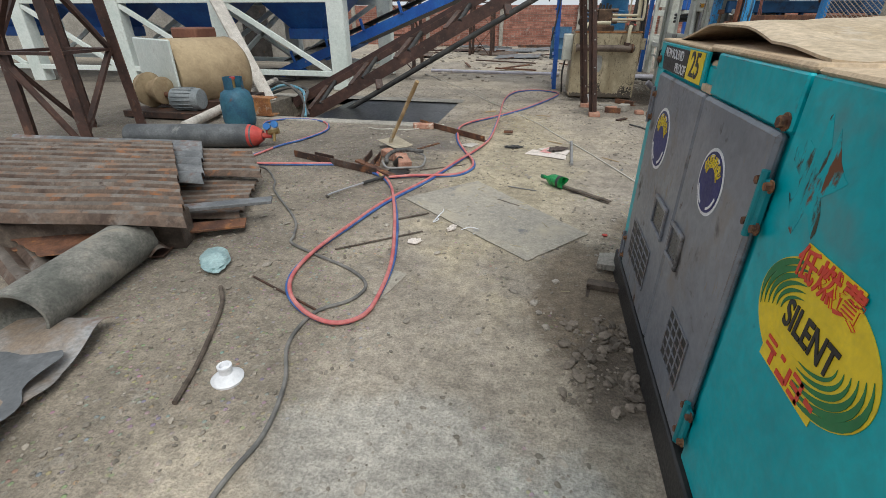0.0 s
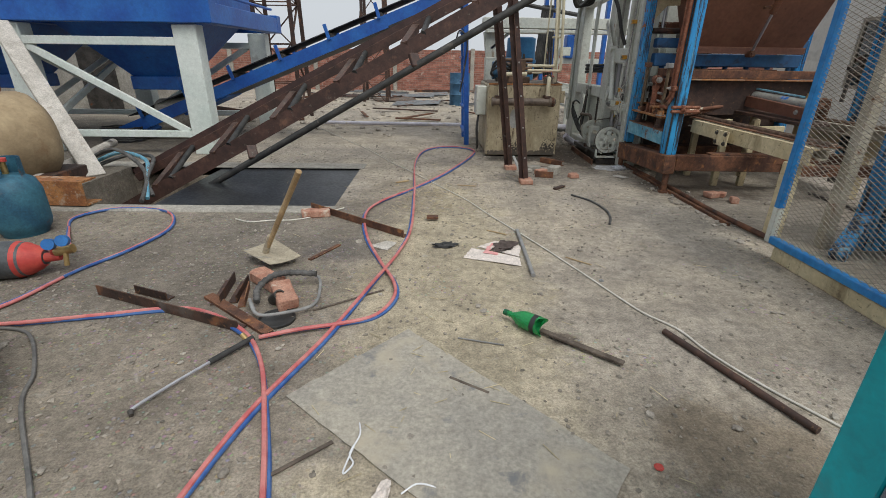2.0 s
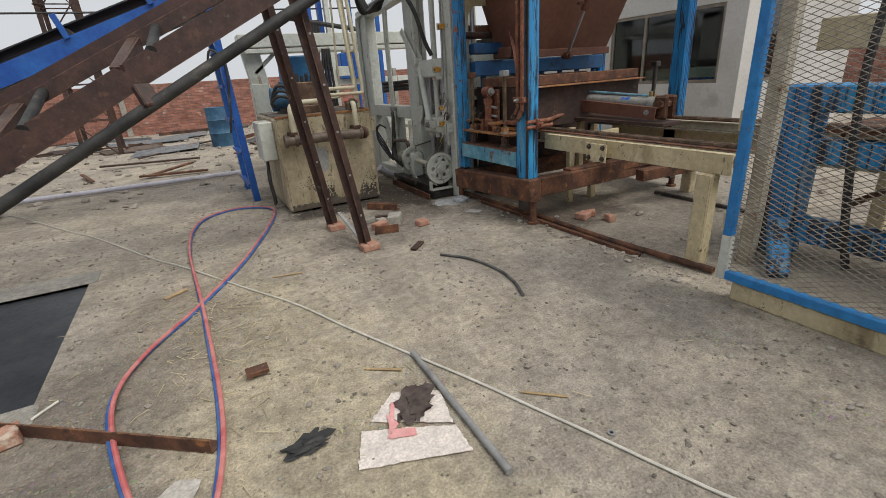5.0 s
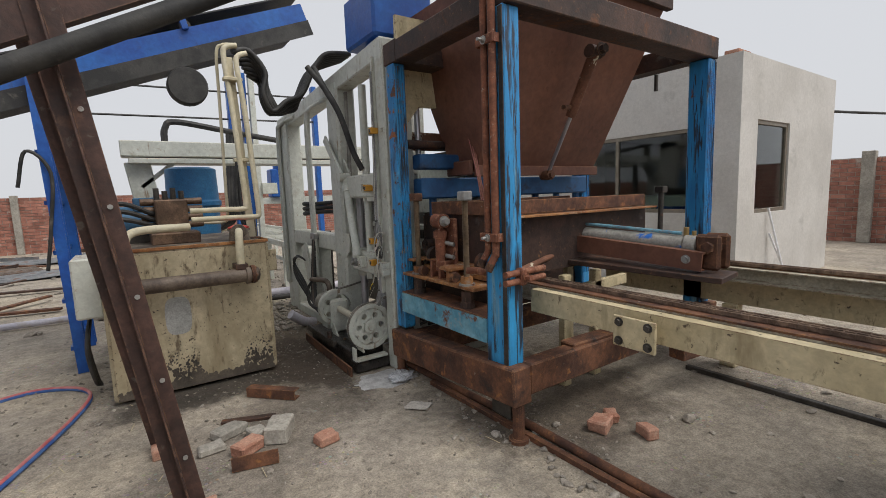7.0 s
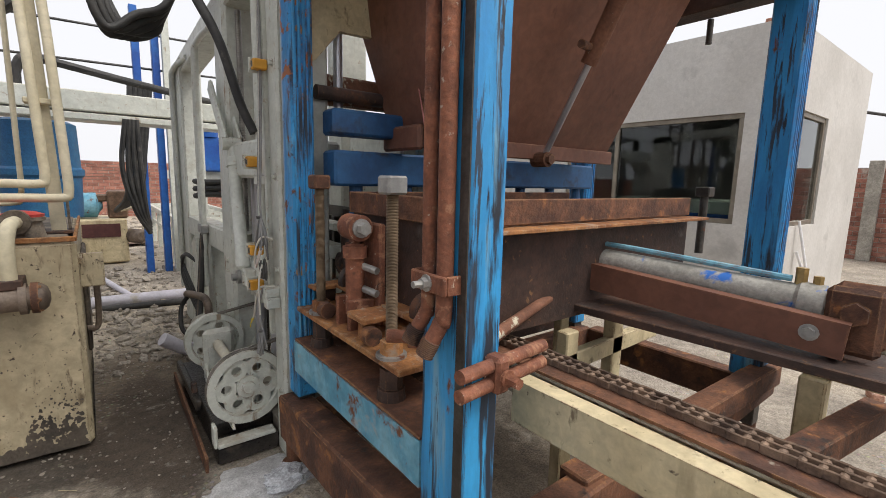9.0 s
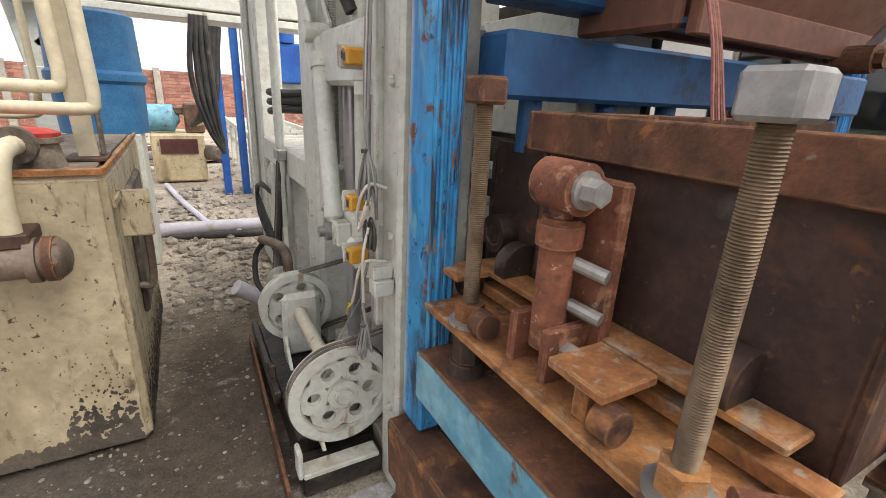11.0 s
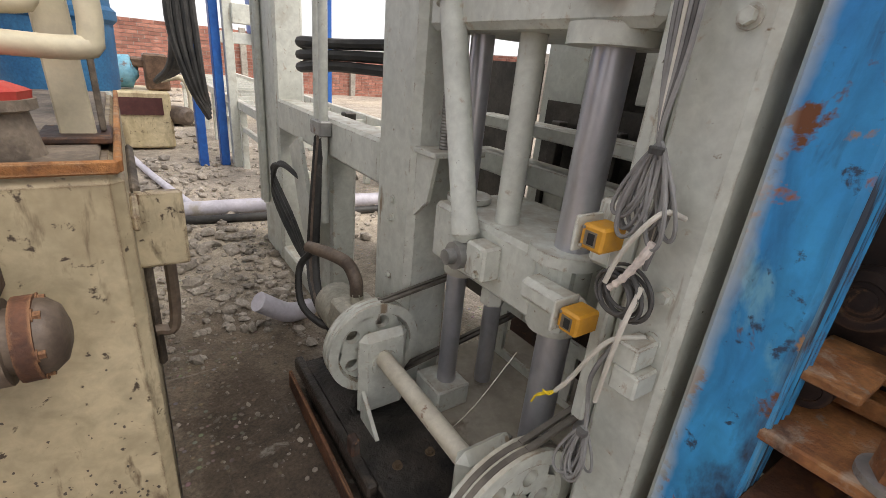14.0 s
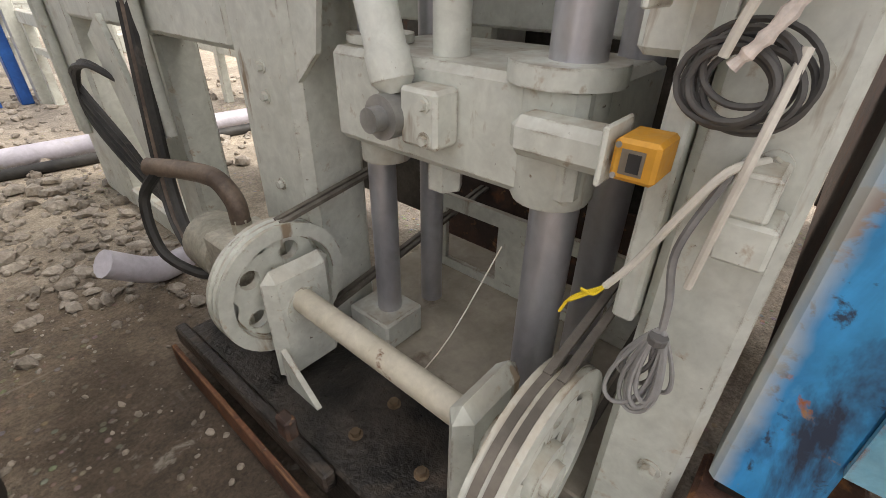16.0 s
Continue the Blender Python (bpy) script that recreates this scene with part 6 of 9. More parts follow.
    part("conduit_end", sweep(b(), [(1.985, 7.405, 0.885), (1.972, 7.41, 0.82), (1.972, 7.418, 0.74), (1.976, 7.425, 0.665)], 0.0042, 8), M["cable_white"], T, "white cable sleeve", True)
    part("cut_lead", sweep(b(), [(2.035, 7.405, 0.785), (1.985, 7.425, 0.785), (1.97, 7.445, 0.75), (1.968, 7.475, 0.68), (1.968, 7.50, 0.635)], 0.0042, 8), M["cable_white"], T, "cut white conduit end", True)
    for k in range(3):
        part("bare_wire", sweep(b(), [(1.968, 7.50, 0.635), (1.966, 7.51 + 0.012 * k, 0.62 - 0.008 * k), (1.964, 7.525 + 0.01 * k, 0.622 - 0.022 * k)], 0.0020, 5, 3), M["yellow"], T, "yellow wire end")
    part("string", sweep(b(), [(2.07, 7.70, 0.56), (2.0, 7.74, 0.40), (1.95, 7.78, 0.30)], 0.0014, 5, 3), M["cable_white"], T, "thin white string")
    return T


M["steelthread"] = surf("grey_steel_thread", (0.20, 0.19, 0.175), (0.30, 0.285, 0.26), 10, 0.4, 0.6, 0.05)
M["shaft"] = surf("worn_cream_shaft", (0.52, 0.48, 0.38), (0.60, 0.56, 0.46), 6, 0.6, 0, 0.1, 70, spots=((RUST, 14, 0.62, 0.05, 0.85), ((0.35, 0.31, 0.24), 6, 0.58, 0.12, 0.8)))
M["bed"] = surf("dirty_bed_plate", (0.29, 0.255, 0.20), (0.38, 0.34, 0.275), 4, 0.85, 0, 0.08, 60, spots=(((0.16, 0.12, 0.09), 6, 0.6, 0.1, 0.8),))
M["cream_grey"] = surf("oily_cream_casting", (0.38, 0.36, 0.29), (0.48, 0.455, 0.38), 7, 0.6, 0, 0.2, 70, spots=(((0.10, 0.075, 0.05), 7, 0.6, 0.12, 0.6),))
M["oily_pipe"] = surf("oily_brown_pipe", (0.09, 0.065, 0.05), (0.19, 0.145, 0.11), 7, 0.55, 0.1, 0.15, 70)
grey_press()


# ---- hydraulic tank ----
def oil_tank():
    x0, x1, y0, y1, z0, z1 = 0.385, 1.375, 7.95, 9.15, 0.02, 0.96
    T = thing("hydraulic_oil_tank", "stained cream hydraulic oil tank with pipework on top", "tank", (0.9, 7.95, 0))
    part("tank_body", B(b(), (x0, y0, z0), (x1, y1, z1), 0.02), M["cream_tank"], T)
    part("tank_lid", B(b(), (x0 + 0.03, y0 + 0.03, z1), (x1 - 0.03, y1 - 0.03, z1 + 0.012), 0.004), M["oily_top"], T, "oil-blackened tank top")
    rim = B(b(), (x0 + 0.004, y0 - 0.002, z1 - 0.004), (x1 - 0.004, y0 + 0.010, z1 + 0.018), 0.003)
    part("lid_rim", B(rim, (x1 - 0.010, y0 + 0.010, z1 - 0.004), (x1 + 0.002, y1 - 0.01, z1 + 0.018), 0.003), M["orange_rust"], T, "rusted rim round the tank top")
    bm = C(b(), (0.44, y0 - 0.10, 0.75), (1.245, y0 - 0.10, 0.75), 0.048, seg=20)
    ct = part("cooler_tube", bm, M["oily_pipe"], T, "dark brown cooler tube with flanged ends", True)
    for x in (0.44, 0.54, 1.20, 1.235):
        fl = part("flange", C(b(), (x - 0.012, y0 - 0.10, 0.75), (x + 0.012, y0 - 0.10, 0.75), 0.062, seg=24), M["rust"] if x == 1.235 else M["oily_pipe"], ct, "", True)
    part("end_cap", turned(b(), (1.247, y0 - 0.10, 0.75), (1, 0, 0), [(0, 0.056), (0.012, 0.054), (0.026, 0.042), (0.034, 0.018)], 24), M["oily_pipe"], ct, "", True)
    for k in range(6):
        a = math.pi * k / 3
        part("flange_bolt", hexbolt(b(), (1.247, y0 - 0.10 + 0.053 * math.cos(a), 0.75 + 0.053 * math.sin(a)), (1, 0, 0), 0.007, 0.008), M["rust"], ct)
    for x in (0.52, 1.165):
        part("tube_saddle", B(b(), (x - 0.04, y0 - 0.13, 0.792), (x + 0.04, y0, 0.83), 0.004), M["rust_dark"], T)
    part("pipe", sweep(b(), [(0.53, y0 - 0.10, 0.82), (0.53, y0 - 0.09, 1.0), (0.56, y0 - 0.03, 1.07), (0.66, y0 + 0.05, 1.09), (0.9, y0 + 0.12, 1.09)], 0.026, 12), M["pipe_cream"], T, "cream elbow pipe", True)
    part("pipe", sweep(b(), [(1.165, y0 - 0.10, 0.82), (1.165, y0 - 0.095, 0.94), (1.175, y0 - 0.06, 1.03), (1.195, y0 + 0.05, 1.045)], 0.026, 12), M["pipe_cream"], T, "cream elbow pipe", True)
    vb = part("suction_filter", turned(b(), (1.205, y0 + 0.10, 0.968), (0, 0, 1), [(0, 0.075), (0.02, 0.07), (0.07, 0.062), (0.075, 0.075), (0.09, 0.075), (0.09, 0.02)], 24), M["oily_top"], T, "oily cast filter housing", True)
    part("filter_cap", turned(b(), (1.205, y0 + 0.10, 1.058), (0, 0, 1), [(0, 0.03), (0.0, 0.07), (0.012, 0.072), (0.022, 0.045), (0.026, 0.01)], 10), M["red_gas"], vb, "faded red filter cap")
    part("pipe_flange", turned(b(), (1.188, y0 + 0.01, 1.042), (0.2, 0.9, 0.1), [(0, 0.026), (0.0, 0.05), (0.018, 0.05), (0.018, 0.02)], 20), M["oily_top"], vb, "", True)
    # manifold
    bm = B(b(), (0.72, 8.25, 0.97), (0.92, 8.45, 1.28), 0.01)
    B(bm, (0.68, 8.2, 0.97), (0.98, 8.5, 1.05), 0.008)
    mf = part("valve_manifold", bm, M["manifold"], T, "oily brown valve manifold")
    for i in range(4):
        z = 1.10 + 0.055 * i
        part("valve", C(b(), (0.66 - 0.02 * (i % 2), 8.32, z), (1.02, 8.34, z), 0.024, seg=14), M["manifold"], mf, "", True)
    for i in range(4):
        part("valve_knob", C(b(), (0.74 + 0.05 * i, 8.3, 1.28), (0.74 + 0.05 * i, 8.3, 1.36 - 0.02 * (i % 2)), 0.018, seg=12), M["steel"], mf)
    bm = C(b(), (0.5, 8.6, 1.12), (0.8, 8.6, 1.12), 0.12, seg=24)
    mo = part("pump_motor", bm, M["blue_pale_d"], T, "dark blue pump motor", True)
    part("motor_foot", B(b(), (0.55, 8.52, 0.97), (0.78, 8.68, 1.03), 0.004), M["steel"], mo)
    part("motor_box", B(b(), (0.6, 8.5, 1.2), (0.74, 8.6, 1.3), 0.006), M["blue_pale_d"], mo)
    # flat post with the cream risers that turn up beside it
    part("riser_post", bar(b(), (1.315, 8.17, 0.972), (1.268, 8.22, 2.28), 0.055, 0.014, 0.003, up=(0, 1, 0)), M["pipe_cream"], T, "flat cream post on the tank")
    for pts, rad in (([(0.92, 8.10, 1.135), (1.2, 8.10, 1.135), (1.34, 8.10, 1.135), (1.362, 8.105, 1.16), (1.36, 8.11, 1.3), (1.335, 8.15, 1.9), (1.312, 8.18, 2.22), (1.33, 8.19, 2.29), (1.39, 8.20, 2.32)], 0.019),
                     ([(0.92, 8.13, 1.195), (1.15, 8.13, 1.195), (1.265, 8.13, 1.195), (1.285, 8.135, 1.22), (1.282, 8.14, 1.35), (1.255, 8.18, 1.95), (1.235, 8.20, 2.28), (1.26, 8.21, 2.35), (1.33, 8.22, 2.37)], 0.019),
                     ([(1.0, 8.36, 1.10), (1.15, 8.34, 1.10), (1.185, 8.33, 1.14), (1.19, 8.32, 1.4), (1.195, 8.28, 2.0), (1.2, 8.26, 2.31), (1.24, 8.25, 2.37), (1.32, 8.25, 2.385)], 0.011)):
        part("riser_pipe", sweep(b(), pts, rad, 10, 5), M["pipe_cream"], T, "cream steel riser pipe", True)
    for z, x in ((2.12, 1.275), (1.55, 1.298)):
        part("riser_clamp", B(b(), (x - 0.062, 8.155, z - 0.013), (x + 0.066, 8.215, z + 0.013), 0.005), M["pipe_cream"], T)
    part("post_foot", B(b(), (1.255, 8.12, 0.972), (1.365, 8.27, 0.985), 0.003), M["rust_dark"], T)
    part("fixing_angle", bar(b(), (1.352, 8.20, 0.985), (1.35, 8.22, 1.14), 0.045, 0.010, 0.002, up=(1, 0, 0)), M["oily_top"], T, "oily steel angle at the post foot")
    # side flange brackets
    for z in (0.72,):
        bm = B(b(), (x1 - 0.004, y0 + 0.16, z), (x1 + 0.09, y0 + 0.18, z + 0.16), 0.004)
        B(bm, (x1, y0 + 0.02, z + 0.13), (x1 + 0.012, y0 + 0.18, z + 0.16), 0.004)
        part("side_bracket", bm, M["cream_tank"], T)
    part("side_handle", sweep(b(), [(x1 + 0.005, y0 + 0.32, 0.78), (x1 + 0.05, y0 + 0.32, 0.76), (x1 + 0.05, y0 + 0.32, 0.5), (x1 + 0.005, y0 + 0.32, 0.48)], 0.014, 8), M["oily_pipe"], T, "", True)
    bm = B(b(), (x1 - 0.004, y0 + 0.35, 0.35), (x1 + 0.02, y0 + 0.85, 0.85), 0.01)
    part("side_hatch", bm, M["oily_top"], T, "dark hatch on the tank side")
    bm = b()
    seg = 28
    ring = []
    for i in range(seg):
        a = 2 * math.pi * i / seg
        cx = math.copysign(abs(math.cos(a)) ** 0.6, math.cos(a))
        cz = math.copysign(abs(math.sin(a)) ** 0.6, math.sin(a))
        ring.append((0.775 + 0.075 * cx, 0.52 + 0.125 * cz))
    f0 = [bm.verts.new((x, y0 - 0.003, z)) for x, z in ring]
    f1 = [bm.verts.new((x, y0 + 0.001, z)) for x, z in ring]
    bm.faces.new(f0)
    for i in range(seg):
        bm.faces.new((f0[i], f0[(i + 1) % seg], f1[(i + 1) % seg], f1[i]))
    part("grey_patch", bm, surf("flat_grey_paint", (0.36, 0.36, 0.34), (0.42, 0.42, 0.40), 5, 0.6), T, "flat grey painted patch")
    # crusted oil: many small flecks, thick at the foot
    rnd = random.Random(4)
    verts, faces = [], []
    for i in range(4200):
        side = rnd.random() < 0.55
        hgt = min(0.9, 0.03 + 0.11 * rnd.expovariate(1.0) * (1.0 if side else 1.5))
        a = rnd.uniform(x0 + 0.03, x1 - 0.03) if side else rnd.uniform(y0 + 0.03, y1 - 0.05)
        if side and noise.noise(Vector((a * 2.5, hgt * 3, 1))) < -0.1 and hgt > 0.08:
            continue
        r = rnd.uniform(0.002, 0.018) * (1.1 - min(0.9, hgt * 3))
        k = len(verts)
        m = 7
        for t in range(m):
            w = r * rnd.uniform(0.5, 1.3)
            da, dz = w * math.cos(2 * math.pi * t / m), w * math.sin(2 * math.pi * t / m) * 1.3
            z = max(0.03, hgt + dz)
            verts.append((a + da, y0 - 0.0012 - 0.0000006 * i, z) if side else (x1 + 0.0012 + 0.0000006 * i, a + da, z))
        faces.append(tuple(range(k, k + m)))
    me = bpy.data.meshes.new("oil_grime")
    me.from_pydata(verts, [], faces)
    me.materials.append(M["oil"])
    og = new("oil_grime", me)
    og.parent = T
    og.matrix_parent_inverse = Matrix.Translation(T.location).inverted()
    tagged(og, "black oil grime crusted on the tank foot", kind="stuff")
    part("electric_box", B(b(), (0.24, 8.1, 0.55), (0.383, 8.45, 0.93), 0.01), M["greywhite"], T, "grey electric box")
    for k in range(3):
        part("cable", sweep(b(), [(0.3, 8.3, 0.56), (0.27, 8.15 + 0.05 * k, 0.35), (0.29, 8.2 + 0.05 * k, 0.12), (0.3, 8.4, 0.03)], 0.013, 8), M["rubber"], T, "", True)
    for k in range(3):
        part("hose", sweep(b(), [(0.72, 8.3, 1.1 + 0.04 * k), (0.52, 8.2, 1.16 + 0.05 * k), (0.45, 8.3, 1.1), (0.5, 8.5, 1.05)], 0.016, 8), M["rubber"], T, "", True)
    return T


M["oily_top"] = surf("oily_dusty_metal", (0.07, 0.055, 0.042), (0.22, 0.18, 0.14), 5, 0.7, 0.1, 0.3, 80, spots=(((0.30, 0.25, 0.19), 5, 0.6, 0.15, 0.95),), mottle=0.2)
M["pipe_cream"] = surf("cream_painted_pipe", (0.55, 0.49, 0.34), (0.63, 0.57, 0.42), 4, 0.5, 0, 0.05, 60, spots=(((0.30, 0.22, 0.12), 7, 0.62, 0.12, 0.8),))
M["manifold"] = surf("oily_brown_casting", (0.09, 0.055, 0.035), (0.18, 0.11, 0.07), 9, 0.5, 0.3, 0.3, 80, mottle=0.2)
M["blue_pale_d"] = surf("dusty_dark_blue_casting", (0.03, 0.09, 0.17), (0.06, 0.15, 0.25), 6, 0.6, 0.1, 0.15, 60)
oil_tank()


# ---- brown conveyor over the pit ----
def conveyor_brown():
    T = thing("brown_conveyor", "rusty brown inclined conveyor frame rising out of the pit", "conveyor", (-3.0, 6.5, 0))
    s = 0.53

    def near(x, dz=0.0):
        return (x, 6.5, 1.055 + s * (x + 1) + dz)

    def far(x, dz=0.0):
        return (x, 7.0, 1.40 + 0.50 * (x + 1) + dz)
    part("stringer", channel(b(), near(-3.95, 0.09), near(3.2, 0.09), 0.05, 0.15, 0.01), M["brown_paint"], T, "brown painted channel stringer")
    part("stringer", angle_iron(b(), far(-3.95), far(3.0), 0.07, 0.012), M["brown_dark"], T, "dark angle stringer")
    part("stringer", bar(b(), far(-3.95, -0.04), far(3.0, -0.04), 0.02, 0.09, 0.003), M["brown_paint"], T)
    part("return_pipe", C(b(), (-3.85, 6.42, -0.623), (3.0, 6.42, 0.95 + 0.545 * 4), 0.035, seg=14), M["rubber"], T, "black pipe under the conveyor", True)
    for i in range(10):
        x = -3.45 + 0.7 * i
        bm = bar(b(), near(x, 0.17), far(x + 0.1, -0.02), 0.055, 0.02, 0.002)
        bar(bm, near(x + 0.04, 0.13), far(x + 0.14, -0.07), 0.012, 0.08)
        part("cross_bracket", bm, M["brown_paint"], T, "brown cross bracket")
        C_ = C(b(), near(x + 0.2, 0.15), far(x + 0.25, -0.03), 0.03, seg=12)
        part("idler_roller", C_, M["rubber"], T, "black idler roller", True)
    for x in (-2.3, -0.55, 1.2):
        p = Vector(near(x))
        part("hanger", bar(b(), p + Vector((0.0, -0.03, 0.02)), p + Vector((0.04, -0.10, -0.10)), 0.10, 0.05, 0.008), M["brown_paint"], T)
    return T


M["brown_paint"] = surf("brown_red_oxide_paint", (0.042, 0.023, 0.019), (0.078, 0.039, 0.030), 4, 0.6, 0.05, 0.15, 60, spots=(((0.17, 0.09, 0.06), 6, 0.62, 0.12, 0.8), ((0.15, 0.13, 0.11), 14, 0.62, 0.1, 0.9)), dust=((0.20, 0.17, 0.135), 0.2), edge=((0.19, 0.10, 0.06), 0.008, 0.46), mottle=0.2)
M["brown_dark"] = surf("dark_red_oxide_paint", (0.04, 0.022, 0.02), (0.07, 0.035, 0.03), 4, 0.6, 0.05, 0.15, 60)
conveyor_brown()


def prop_post(foot, head):
    T = thing("prop_post", "dark brown angle-iron prop standing on a brick", "post", (foot[0], foot[1], 0), "props under the conveyor")
    f, h = Vector(foot), Vector(head)
    bm = angle_iron(b(), f, h, 0.05, 0.006, up=(0, -1, 0))
    bar(bm, f + Vector((0.025, -0.004, 0)), h + Vector((0.025, -0.004, 0)), 0.05, 0.006, 0.0, up=(0, 1, 0))
    post = part("prop", bm, M["brown_paint"], T)
    for k in range(5):
        p = f.lerp(h, 0.12 + 0.17 * k)
        part("bolt", C(b(), p + Vector((0.025, -0.012, 0)), p + Vector((0.025, -0.004, 0)), 0.009, seg=8), M["nut"], post)
    br = part("footing_brick", B(b(), (f.x - 0.05, f.y - 0.10, 0), (f.x + 0.09, f.y + 0.06, 0.05), 0.006), M["loosebrick"], T, "broken red brick under the post")
    return T


prop_post((0.60, 7.19, 0.05), (0.30, 7.02, 2.05))
prop_post((0.67, 6.50, 0.05), (0.40, 6.50, 1.95))


# ---- blue conveyor with its ladder-like support ----
def conveyor_blue():
    T = thing("blue_conveyor", "royal blue belt conveyor rising towards the press", "conveyor", (-5.0, 9.3, 0))
    s = 0.385

    def at(x, y, dz=0.0):
        return (x, y, 1.78 + s * (x + 1) + dz)
    for y in (8.95, 9.75):
        part("stringer", channel(b(), at(-5.3, y), at(2.1, y), 0.06 if y < 9.3 else -0.06, 0.17, 0.01), M["blue_plant"], T, "royal blue channel stringer")
    part("belt", bar(b(), at(-5.2, 9.35, 0.20), at(2.1, 9.35, 0.20), 0.62, 0.012), M["rubber"], T, "black rubber belt")
    part("return_belt", bar(b(), at(-5.2, 9.35, -0.08), at(2.1, 9.35, -0.1), 0.74, 0.01), M["rubber"], T, "black rubber belt")
    for i in range(9):
        x = -4.9 + 0.75 * i
        for y in (8.93, 9.77):
            part("idler_bracket", bar(b(), at(x, y, 0.07), at(x - 0.06, y, 0.30), 0.03, 0.05, 0.004), M["blue_plant"], T)
        part("carrier_roller", C(b(), at(x, 8.98, 0.12), at(x, 9.72, 0.12), 0.045, seg=14), M["steel"], T, "", True)
    for i in range(3):
        x = -2.6 + 1.5 * i
        part("cross_tie", bar(b(), at(x, 8.95), at(x, 9.75), 0.05, 0.05), M["blue_plant"], T)
    hd = part("head_pulley", turned(b(), (1.07, 8.86, 2.2), (0, 1, 0), [(0, 0.05), (0.0, 0.14), (0.02, 0.15), (0.10, 0.15), (0.12, 0.11), (0.2, 0.09)], 28), M["rubber"], T, "black drive drum under the conveyor", True)
    part("skirt_plate", bar(b(), at(-1.0, 8.94, -0.14), at(2.15, 8.94, -0.14), 0.008, 0.13), M["rubber"], T, "black skirt plate")
    return T


conveyor_blue()


def ladder_support():
    T = thing("conveyor_trestle", "royal blue trestle with ladder rungs carrying the conveyor", "trestle", (0.1, 9.2, 0))
    legs = (((0.14, 8.92, 0), (0.06, 8.95, 2.3)), ((0.14, 9.72, 0), (0.06, 9.72, 2.3)))
    for p, q in legs:
        part("leg", channel(b(), p, q, 0.07, 0.14, 0.01, up=(0, 1, 0)), M["blue_plant"], T)
    for k in range(6):
        f = 0.08 + 0.16 * k
        a = Vector(legs[0][0]).lerp(Vector(legs[0][1]), f)
        c = Vector(legs[1][0]).lerp(Vector(legs[1][1]), f)
        part("rung", bar(b(), a, c, 0.05, 0.03), M["blue_plant"], T)
    part("cable", sweep(b(), [(0.05, 8.86, 0.8), (0.1, 8.84, 1.1), (0.14, 8.85, 1.5), (0.02, 8.85, 1.65), (-0.05, 8.87, 1.4)], 0.012, 8), M["rubber"], T, "looped black cable", True)
    return T


ladder_support()


